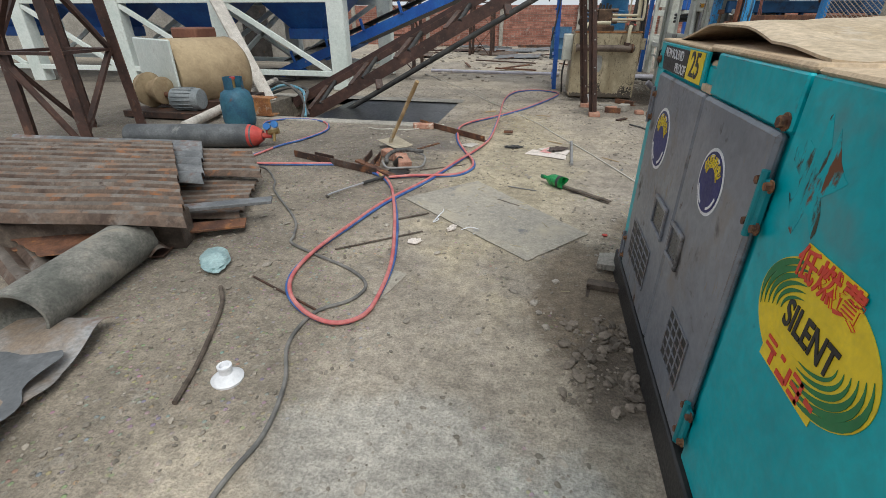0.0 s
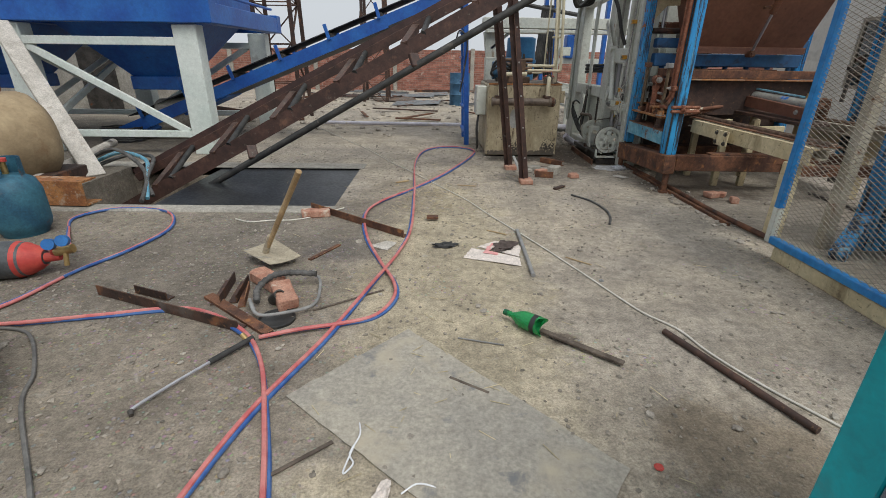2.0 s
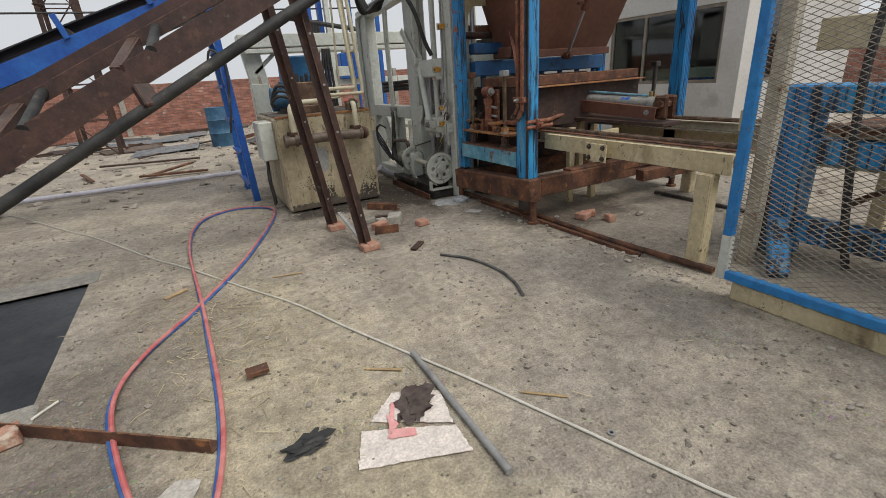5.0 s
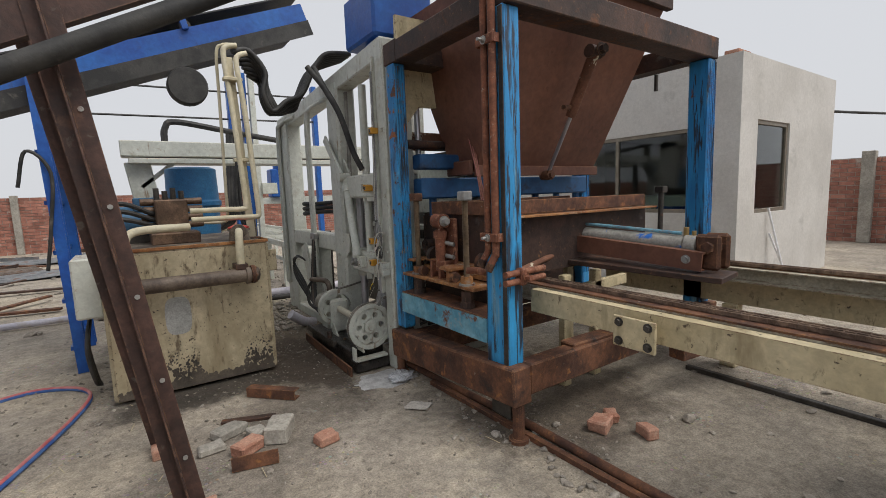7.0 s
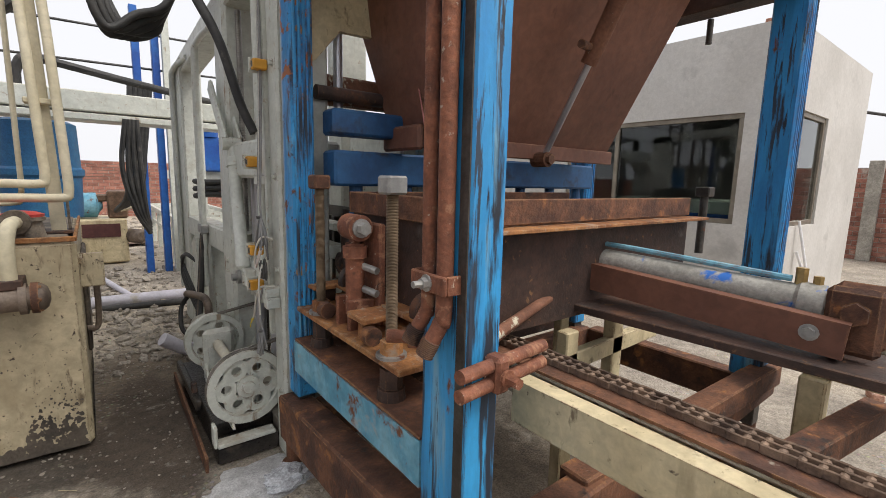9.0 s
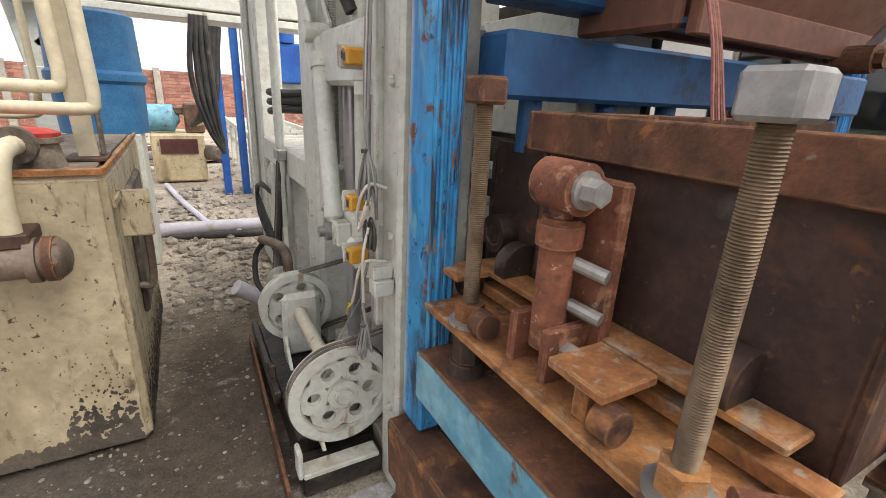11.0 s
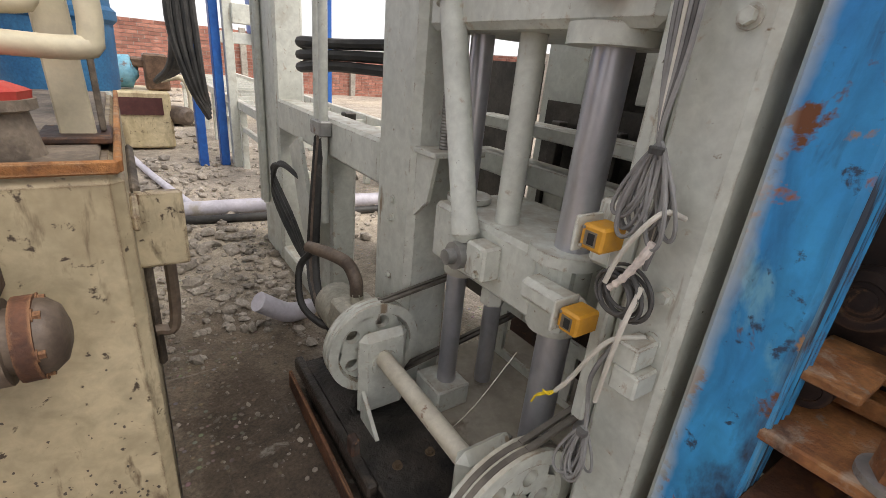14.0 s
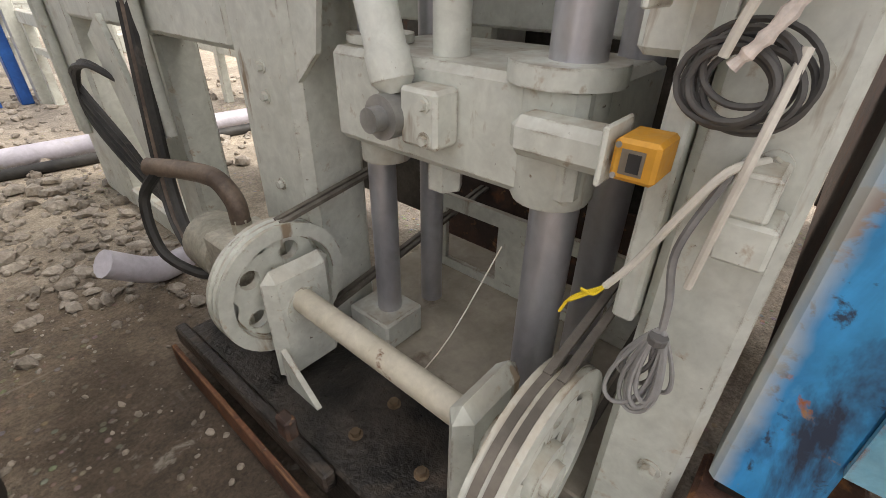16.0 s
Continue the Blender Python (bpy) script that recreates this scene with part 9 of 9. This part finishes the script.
corrugated("corrugated_sheet", (-1.80, 2.32, 0.07), (-1.5, -0.45, 0.0), (-0.25, 0.62, 0.02), "orange rusted corrugated sheet at the bottom", "tin", 7)
tagged(part("metal_strip", bar(b(), (-1.62, 2.42, 0.155), (-2.6, 1.95, 0.14), 0.09, 0.02, 0.002), M["tin_grey"]), "pale galvanised strip on the sheet pile", "strip")
tagged(part("metal_strip", bar(b(), (-1.72, 2.26, 0.06), (-2.9, 1.62, 0.06), 0.13, 0.015, 0.002), M["rust"]), "rusty flat strip under the pile", "strip")
tagged(part("timber_beam", bar(b(), (-1.95, 2.05, 0.10), (-3.9, 1.35, 0.10), 0.16, 0.20, 0.006), M["darkwood"]), "dark timber bearer under the sheets", "timber")
tagged(part("timber_beam", bar(b(), (-2.9, 3.2, 0.08), (-4.2, 2.7, 0.08), 0.16, 0.16, 0.006), M["darkwood"]), "dark timber bearer under the sheets", "timber")
# Dark sheet standing in for the shaded gap under the pile.
tagged(part("steel_sheet", bar(b(), (-2.0, 2.0, 0.02), (-3.9, 1.45, 0.03), 0.36, 0.012, 0.002), M["rust_dark"]), "dark rusty sheet for the shaded gap under the pile", "sheet")


def broken_pipe():
    a, c = Vector((-1.98, 1.10, 0.118)), Vector((-2.10, 1.82, 0.118))
    d = (c - a).normalized()
    m = d.to_track_quat("Z", "Y").to_matrix()
    bm = b()
    seg, n = 40, 14
    outer, inner = [], []
    for i in range(n + 1):
        f = i / n
        ro, ri = [], []
        for k in range(seg):
            t = 2 * math.pi * k / seg
            L = (c - a).length * f
            if i == n:
                L += 0.025 * noise.noise(Vector((math.cos(t) * 2, math.sin(t) * 2, 5)))
            ro.append(bm.verts.new(a + m @ Vector((0.135 * math.cos(t), 0.115 * math.sin(t), L))))
            ri.append(bm.verts.new(a + m @ Vector((0.122 * math.cos(t), 0.102 * math.sin(t), L))))
        outer.append(ro)
        inner.append(ri)
    for i in range(n):
        for k in range(seg):
            j = (k + 1) % seg
            bm.faces.new((outer[i][k], outer[i][j], outer[i + 1][j], outer[i + 1][k]))
            bm.faces.new((inner[i][j], inner[i][k], inner[i + 1][k], inner[i + 1][j]))
    for k in range(seg):
        j = (k + 1) % seg
        bm.faces.new((outer[0][j], outer[0][k], inner[0][k], inner[0][j]))
        bm.faces.new((outer[n][k], outer[n][j], inner[n][j], inner[n][k]))
    return tagged(part("pipe_length", bm, M["fibre"], None, "", True), "broken length of grey fibre-cement pipe", "pipe")


broken_pipe()


def bent_tin(o, u, v, label, seed, mt):
    o, u, v = Vector(o), Vector(u), Vector(v)

    def fn(a, c):
        w = o + u * a + v * c
        w.z += 0.02 + 0.035 * noise.noise(Vector((a * 2.5, c * 2.5, seed))) + 0.012 * math.sin(9 * c) + 0.03 * (a - 0.5) ** 2
        if a in (0.0, 1.0) or c in (0.0, 1.0):
            w.x += 0.04 * noise.noise(Vector((a * 4, c * 4, seed + 3)))
            w.y += 0.04 * noise.noise(Vector((a * 4, c * 4, seed + 8)))
        w.z = max(0.004, w.z)
        return w
    return tagged(part("tin_sheet", sheet(fn, 18, 18, 0.002), M[mt], None, "", True), label, "sheet", "bent tin sheets")


bent_tin((-1.70, 1.28, 0.02), (-0.9, -0.30, 0.03), (0.15, -0.65, 0.0), "torn rusty galvanised tin sheet on the floor", 3, "tin_pale")
bent_tin((-1.68, 1.02, 0.05), (-0.7, -0.2, 0.04), (0.18, -0.45, 0.0), "bent pale galvanised tin sheet", 8, "tin_grey")
corrugated("corrugated_sheet", (-2.25, 1.30, 0.05), (-0.6, 0.3, 0.02), (0.35, 0.55, 0.02), "rusty corrugated offcut beside the pipe", "tin", 6)
quad_board("rust_plate", [(-2.4, 1.55), (-2.05, 1.75), (-2.35, 1.95), (-2.8, 1.7)], M["rust"], "rusty folded plate beside the pipe", "plate", 0.12, 0.004, 0.01)


# ---- mixer drum, motor, plank and timbers by the plant ----
def mixer():
    T = thing("mixer_drum", "tan dusty mixer drum with a white end plate and gear motor", "mixer", (-5.0, 6.0, 0))
    a, c = Vector((-5.0, 5.63, 0.46)), Vector((-4.5, 6.55, 0.46))
    d = (c - a).normalized()
    part("drum", turned(b(), a, d, [(0, 0.2), (0.0, 0.45), (0.02, 0.46), (0.9, 0.46), (0.95, 0.44), (1.02, 0.36), (1.05, 0.1)], 40), M["drum"], T, "", True)
    e = Vector((d.y, -d.x, 0))
    bm = bar(b(), a - e * 0.80 - d * 0.04 + Vector((0, 0, 0.04)), a + e * 0.43 - d * 0.04 + Vector((0, 0, 0.04)), 0.03, 0.84, 0.02)
    part("end_plate", bm, M["whiteframe"], T, "white painted end plate")
    part("feed_box", B(b(), (-5.15, 6.05, 0.90), (-4.75, 6.5, 1.04), 0.02), M["rust_hopper"], T, "brown rusty feed box")
    part("cradle", B(b(), (-5.5, 5.7, 0.0), (-4.2, 6.6, 0.14), 0.01), M["rust_dark"], T, "rusty cradle")
    g = Vector((-5.15, 5.35, 0.32))
    part("gearbox", turned(b(), g, (0.9, -0.1, 0), [(0, 0.05), (0.02, 0.2), (0.10, 0.22), (0.14, 0.12), (0.26, 0.12), (0.28, 0.17), (0.33, 0.17), (0.36, 0.08)], 28), M["drum"], T, "dusty tan gearbox", True)
    mt = part("motor", turned(b(), (-4.62, 5.22, 0.24), (0.9, 0.1, 0), [(0, 0.04), (0.0, 0.125), (0.03, 0.135), (0.34, 0.135), (0.37, 0.12), (0.38, 0.03)], 28), M["motor"], T, "grey finned electric motor", True)
    bm = b()
    for k in range(18):
        t = 2 * math.pi * k / 18
        o = Vector((0, math.cos(t) * 0.14, math.sin(t) * 0.14))
        bar(bm, Vector((-4.57, 5.225, 0.24)) + o, Vector((-4.32, 5.25, 0.24)) + o, 0.006, 0.012, 0, up=o)
    part("cooling_fins", bm, M["motor"], mt)
    part("base_frame", B(b(), (-5.3, 5.05, 0.02), (-4.2, 5.42, 0.10), 0.006), M["rust_dark"], T)
    part("shaft", C(b(), (-4.85, 5.3, 0.28), (-4.55, 5.25, 0.26), 0.035), M["rust"], T)
    return T


mixer()
tagged(part("leaning_plank", bar(b(), (-4.15, 6.62, 0.0), (-5.62, 7.72, 1.62), 0.20, 0.05, 0.006), M["plank"]), "pale weathered plank leaning on the white frame", "plank")
tagged(part("round_timber", sweep(b(), [(-3.95, 4.5, 0.07), (-4.2, 5.6, 0.09), (-4.6, 7.0, 0.1), (-4.95, 8.2, 0.1)], 0.055, 12), M["plank"], None, "", True), "pale round timber pole on the ground", "timber")
hb = thing("box_beam_offcut", "rusty channel offcut with a round cut-out", "scrap metal", (-3.7, 5.4, 0))
part("channel", channel(b(), (-3.95, 5.45, 0.14), (-3.4, 5.42, 0.14), 0.18, 0.22, 0.012), M["orange_rust"], hb)
for k in range(3):
    tagged(part("ground_hose", sweep(b(), [(-4.6 + 0.1 * k, 7.0, 0.03), (-4.1, 6.9 + 0.12 * k, 0.25 - 0.06 * k), (-3.7, 6.7 + 0.15 * k, 0.14), (-3.45, 6.4, 0.03), (-3.3, 6.0 + 0.1 * k, -0.1)], 0.022, 8), M["blue_pale" if k == 1 else "cable_dark"], None, "", True), "faded hose draped beside the pit", "hose")


# ---- distance ----
def power_pack():
    T = thing("power_pack", "small cream hydraulic power pack with a blue motor", "machine", (1.5, 13.3, 0))
    part("tank", B(b(), (1.22, 13.1, 0.02), (1.82, 13.9, 0.62), 0.02), M["cream"], T)
    part("motor", turned(b(), (1.15, 13.4, 0.80), (0.9, 0, 0), [(0, 0.05), (0, 0.17), (0.35, 0.17), (0.38, 0.1), (0.42, 0.05)], 24), M["blue_pale"], T, "faded blue motor", True)
    part("valve_block", B(B(b(), (1.62, 13.25, 0.62), (1.85, 13.5, 1.0), 0.02), (1.5, 13.3, 0.85), (1.95, 13.45, 0.95), 0.02), M["manifold"], T)
    part("front_slot", B(b(), (1.32, 13.085, 0.38), (1.74, 13.11, 0.56)), M["red_dark"], T)
    part("pump", turned(b(), (1.85, 13.2, 0.38), (0.3, -0.5, 0), [(0, 0.05), (0, 0.1), (0.2, 0.1), (0.24, 0.06)], 16), M["oily_pipe"], T, "", True)
    part("pipe", sweep(b(), [(1.75, 13.1, 0.75), (1.95, 13.1, 0.78), (2.02, 13.1, 0.6), (2.0, 13.1, 0.3)], 0.03, 10), M["pipe_cream"], T, "", True)
    return T


M["red_dark"] = surf("dark_red_primer", (0.07, 0.02, 0.018), (0.10, 0.035, 0.03), 6, 0.7)
power_pack()


def roller_conveyor():
    T = thing("roller_conveyor", "long pale grey steel outfeed frame", "conveyor", (2.4, 10.0, 0))
    for x in (2.35, 3.3):
        part("side_rail", bar(b(), (x, 10.05, 0.62), (x, 17.5, 0.62), 0.06, 0.08, 0.004), M["greywhite"], T)
        part("lower_rail", bar(b(), (x, 10.05, 0.40), (x, 17.5, 0.40), 0.04, 0.05, 0.004), M["greywhite"], T)
        for k in range(9):
            y = 10.3 + 0.85 * k
            part("leg", B(b(), (x - 0.03, y, 0), (x + 0.03, y + 0.06, 0.58), 0.004), M["greywhite"], T)
    for k in range(16):
        y = 10.3 + 0.45 * k
        part("cross_bar", bar(b(), (2.38, y, 0.60), (3.27, y, 0.60), 0.04, 0.04), M["greywhite"], T)
    return T


roller_conveyor()


def gantry():
    T = thing("gantry_arm", "pale grey gantry beam with hoses behind the tank", "machine", (1.4, 11.0, 0))
    part("beam", B(b(), (0.55, 10.85, 1.80), (3.6, 11.15, 1.98), 0.01), M["greywhite"], T)
    part("bottom_flange", B(b(), (0.62, 10.82, 1.72), (3.6, 11.18, 1.78), 0.006), M["greywhite"], T)
    bm = bar(b(), (0.7, 11.0, 1.75), (0.78, 11.0, 1.15), 0.26, 0.12, 0.01)
    bar(bm, (0.72, 11.0, 1.45), (1.1, 11.0, 1.76), 0.12, 0.05, 0.006)
    part("haunch", bm, M["greywhite"], T)
    part("post", B(b(), (0.62, 10.9, 0), (0.86, 11.1, 1.3), 0.01), M["greywhite"], T)
    part("post", B(b(), (3.4, 10.9, 0), (3.6, 11.1, 1.75), 0.01), M["greywhite"], T)
    for k in range(3):
        part("hose", sweep(b(), [(1.0, 10.95 + 0.04 * k, 1.98), (1.02, 10.95 + 0.04 * k, 2.15), (1.15, 10.95, 2.22), (1.8, 10.95, 2.12), (2.6, 10.95, 2.0)], 0.035, 8), M["rubber"], T, "", True)
    for k in range(4):
        part("hose", sweep(b(), [(1.75 + 0.03 * k, 10.8, 1.75), (1.70 + 0.05 * k, 10.8, 1.3), (1.78 + 0.03 * k, 10.82, 0.9), (1.9, 10.9, 0.65 + 0.03 * k)], 0.022, 8), M["rubber"], T, "hanging black hose", True)
    return T


gantry()
vat = thing("blue_drum", "faded blue plastic drum behind the tank", "drum", (1.15, 10.1, 0))
part("drum", turned(b(), (1.15, 10.1, 0.9), (0, 0, 1), [(0, 0.2), (0, 0.24), (0.3, 0.25), (0.32, 0.27), (0.36, 0.27), (0.38, 0.25), (0.70, 0.24), (0.72, 0.2)], 32), M["drum_blue"], vat, "", True)
part("stand", B(b(), (0.95, 9.9, 0), (1.35, 10.3, 0.9), 0.01), M["greywhite"], vat)
br = thing("blue_barrel", "blue steel barrel by the far trestle", "barrel", (0.37, 15.5, 0))
part("barrel", turned(b(), (0.37, 15.5, 0), (0, 0, 1), [(0, 0.27), (0.0, 0.29), (0.28, 0.29), (0.30, 0.305), (0.32, 0.29), (0.58, 0.29), (0.60, 0.305), (0.62, 0.29), (0.88, 0.29), (0.88, 0.26), (0.86, 0.25)], 28), M["blue_pale_d"], br, "", True)
tower = thing("blue_lift", "royal blue lifting tower with a motor box at the far end", "machine", (2.3, 13.5, 0))
for x, y in ((1.95, 12.2), (2.15, 12.2), (3.4, 12.6), (3.4, 14.2)):
    part("post", B(b(), (x, y, 0), (x + 0.08, y + 0.12, 3.2), 0.006), M["blue_plant"], tower)
part("grey_post", B(b(), (2.25, 12.1, 0), (2.33, 12.2, 3.2), 0.004), M["greywhite"], tower)
part("motor_box", B(b(), (2.7, 13.0, 1.30), (3.1, 13.3, 1.80), 0.02), M["blue_plant"], tower)
part("motor", turned(b(), (2.9, 13.1, 1.8), (0, 0, 1), [(0, 0.1), (0, 0.13), (0.25, 0.13), (0.3, 0.06)], 20), M["blue_plant"], tower, "", True)
part("beam", bar(b(), (2.3, 13.15, 1.24), (4.5, 13.15, 1.24), 0.1, 0.12, 0.006), M["greywhite"], tower)
part("switch_box", B(b(), (2.32, 12.05, 1.35), (2.55, 12.15, 1.52), 0.006), M["greywhite"], tower)
for k in range(5):
    part("hose", sweep(b(), [(1.9 + 0.05 * k, 12.1, 2.3), (1.85 + 0.04 * k, 12.1, 1.6), (1.8 + 0.03 * k, 12.15, 1.0), (1.7, 12.9, 0.75)], 0.03, 8), M["rubber"], tower, "hanging black hose", True)

for nm, pts, r, mt, lab in (("pvc_pipe", [(1.0, 10.62, 0.06), (1.6, 10.60, 0.06), (2.3, 10.55, 0.06), (3.6, 10.4, 0.06)], 0.055, "pvc", "lilac pvc pipe lying across the rubble"), ("pvc_pipe", [(1.34, 12.8, 0.04), (1.5, 11.8, 0.04), (1.70, 10.72, 0.05)], 0.028, "pvc", "thin lilac pvc pipe"), ("pvc_pipe", [(-2.6, 11.0, 0.05), (-1.2, 10.9, 0.05), (0.3, 10.85, 0.05)], 0.035, "pvc", "lilac pvc pipe on the far floor"),
                            ("pvc_pipe", [(2.0, 9.0, 0.02), (1.88, 8.93, 0.06), (1.75, 8.9, 0.16)], 0.045, "pvc", "short white pvc pipe end"), ("black_pipe", [(1.4, 10.5, 0.02), (2.0, 10.4, 0.03), (3.0, 10.3, 0.03)], 0.03, "rubber", "black hose over the rubble")):
    tagged(part(nm, sweep(b(), pts, r, 12), M[mt], None, "", True), lab, "pipe", "plastic pipes")


# ---- rubble, pebbles, straw ----
def rubble(name, label, n, area, smin, smax, seed, material=None, squash=0.6, dens=None):
    rnd = random.Random(seed)
    verts, faces = [], []
    base = bmesh.new()
    bmesh.ops.create_icosphere(base, subdivisions=1, radius=1.0)
    bv = [v.co.copy() for v in base.verts]
    bf = [[v.index for v in f.verts] for f in base.faces]
    base.free()
    for i in range(n):
        x, y = rnd.uniform(area[0], area[2]), rnd.uniform(area[1], area[3])
        if dens and not dens(x, y, rnd):
            continue
        s = smin + (smax - smin) * rnd.random() ** 3.2
        ax = Vector((rnd.uniform(0.7, 1.3), rnd.uniform(0.5, 1.0), rnd.uniform(0.35, squash))) * s
        rot = Euler((rnd.uniform(-0.3, 0.3), rnd.uniform(-0.3, 0.3), rnd.uniform(0, 6.3))).to_matrix()
        k = len(verts)
        off = Vector((rnd.uniform(0, 99), 0, 0))
        for c in bv:
            w = c * (1 + 0.45 * noise.noise(c * 1.3 + off))
            w = rot @ Vector((w.x * ax.x, w.y * ax.y, w.z * ax.z))
            verts.append((x + w.x, y + w.y, max(-0.002, w.z + ax.z * 0.55)))
        faces += [tuple(k + j for j in f) for f in bf]
    me = bpy.data.meshes.new(name)
    me.from_pydata(verts, [], faces)
    me.materials.append(material or M["stone"])
    return tagged(new(name, me), label, "rubble", kind="stuff")


def off_pit(x, y, rnd):
    return not (PIT[0] - 0.05 < x < PIT[2] + 0.05 and PIT[1] - 0.05 < y < PIT[3] + 0.05) and not (x > 0.42 and y < 2.2)


rubble("pebbles", "small stones and grit scattered over the yard", 19000, (-3.2, 0.2, 2.4, 9.0), 0.002, 0.013, 1, M["grit"], 0.6, off_pit)
rubble("rubble_heap", "broken concrete rubble between tank and machine", 420, (1.38, 9.1, 2.05, 12.6), 0.006, 0.06, 2, None, 0.8)
rubble("rubble_heap", "pale rubble and stones under the outfeed frame", 700, (1.5, 9.4, 4.0, 12.5), 0.006, 0.05, 3, None, 0.8)
rubble("yard_litter", "scattered rubble and rubbish far across the yard", 1600, (-6, 9.5, 3.0, 21), 0.01, 0.085, 4, None, 0.5)
rubble("edge_rubble", "crumbled concrete along the machine edge", 500, (2.0, 4.4, 2.35, 7.3), 0.003, 0.028, 5)
rubble("dirt_crumbs", "dry broken clods beside the generator skid", 260, (0.16, 1.2, 0.45, 1.75), 0.004, 0.032, 6, M["dirtclod"])
rubble("machine_rubble", "rubble on the floor beyond the rails", 500, (2.4, 2.5, 11, 6.2), 0.005, 0.05, 7)


def straws(n, area, seed):
    rnd = random.Random(seed)
    bm = b()
    for i in range(n):
        x, y = rnd.gauss((area[0] + area[2]) / 2, (area[2] - area[0]) / 4), rnd.gauss((area[1] + area[3]) / 2, (area[3] - area[1]) / 4)
        a = rnd.uniform(0, math.pi)
        L = rnd.uniform(0.02, 0.09)
        z = rnd.uniform(0.003, 0.01)
        bar(bm, (x, y, z), (x + L * math.cos(a), y + L * math.sin(a), z + rnd.uniform(0, 0.01)), 0.003, 0.002)
    return tagged(part("straw", bm, M["straw"]), "dry straw and wood splinters on the floor", "litter", kind="stuff")


rubble("concrete_chips", "flat chips of concrete and brick on the floor", 900, (-2.6, 0.6, 2.2, 8.6), 0.006, 0.026, 12, M["stone"], 0.45, off_pit)
rubble("west_grit", "coarse gravel crumbs on the western floor", 3000, (-3.4, 0.6, -0.9, 5.3), 0.003, 0.016, 14, M["grit"], 0.5, off_pit)
rubble("trodden_rubble", "trodden grey rubble between tank and press", 700, (1.38, 8.7, 2.0, 10.6), 0.003, 0.034, 15, None, 0.75)
straws(260, (-0.8, 5.0, 0.0, 6.8), 5)
straws(160, (-1.6, 3.4, 1.6, 8.6), 9)
straws(60, (-1.0, 2.2, 0.6, 4.0), 6)

# far scrap lying about
rnd = random.Random(21)
for k in range(26):
    x, y, a, L = rnd.uniform(-5.5, 1.2), rnd.uniform(11.5, 20.5), rnd.uniform(0, math.pi), rnd.uniform(0.4, 1.8)
    p = Vector((x, y, 0.04))
    scrap("far_scrap", p, p + Vector((L * math.cos(a), L * math.sin(a), rnd.uniform(0, 0.05))), rnd.uniform(0.04, 0.10), "rusty length of steel lying in the far yard", rnd.choice(("rust_dark", "rust", "rust_dark", "tin_grey")), rnd.choice(("bar", "angle")))
for k in range(9):
    x, y = rnd.uniform(-5.5, 1.0), rnd.uniform(13.5, 20.5)
    corrugated("far_sheet", (x, y, 0.02), (rnd.uniform(0.8, 2), rnd.uniform(-0.4, 0.4), 0.05), (rnd.uniform(-0.3, 0.3), rnd.uniform(0.5, 1.0), 0.03), "rusty sheet lying in the far yard", rnd.choice(("tin", "rust_dark", "tin_grey")), 6, 0.012, 0, k, "far sheets")
for k in range(5):
    x, y = 9.2 + 0.25 * k, 5.2 + 0.12 * k
    tagged(part("steel_plate", bar(b(), (x, y, 0.08 + 0.03 * k), (x + 1.9, y + 0.3, 0.10 + 0.03 * k), 1.1, 0.02, 0.002), M["steel"]), "dark steel plate in a stack by the east wall", "plate", "stacked plates")
coil = b()
for k in range(5):
    sweep(coil, [(7.6 + 0.33 * math.cos(2 * math.pi * i / 14), 5.55 + 0.25 * math.sin(2 * math.pi * i / 14), 0.03 + 0.03 * k + 0.01 * math.sin(i + k)) for i in range(15)], 0.018, 6, 2)
tagged(part("cable_coil", coil, M["cable_grey"], None, "", True), "coil of grey cable on the ground", "cable")
for k in range(2):
    y = 6.4 - 1.0 * k
    T = thing("low_bench", "low rusty angle-iron bench by the wall", "bench", (11.6, y, 0), "benches by the wall")
    for a in (0.0, 0.9):
        for e in (0.0, 0.3):
            part("leg", B(b(), (11.6 + e, y - a, 0), (11.63 + e, y - a + 0.03, 0.42)), M["rust_dark"], T)
    part("top_rail", B(b(), (11.58, y - 0.92, 0.42), (11.95, y + 0.05, 0.45)), M["rust_dark"], T)
for k in range(2):
    tagged(part("leaning_pipe", C(b(), (6.9 + 0.12 * k, 6.62, 0.0), (6.75 + 0.05 * k, 6.80, 0.95 - 0.3 * k), 0.012), M["white"]), "thin white pipe leaning on the cabin", "pipe")
# overhead wire and pole behind the cabin
wp = thing("overhead_wire", "thin black overhead wire fixed to the cabin", "wire", (9, 9, 3))
part("wire", sweep(b(), [(8.80, 7.2, 2.28), (10.5, 6.7, 2.27), (12.55, 6.1, 2.3), (24, 3.0, 2.5)], 0.02, 6), M["rubber"], wp)
wp = thing("overhead_wire", "thin black overhead wires above the far yard", "wire", (0, 24, 3))
for k in range(2):
    part("wire", sweep(b(), [(-25, 15, 3.2 + 0.4 * k), (-8, 12.0, 2.6 + 0.4 * k), (-3.62, 12.0, 2.4 + 0.4 * k), (2.0, 12.25, 2.5 + 0.4 * k), (3.45, 12.65, 2.6 + 0.4 * k)], 0.014, 5), M["rubber"], wp)
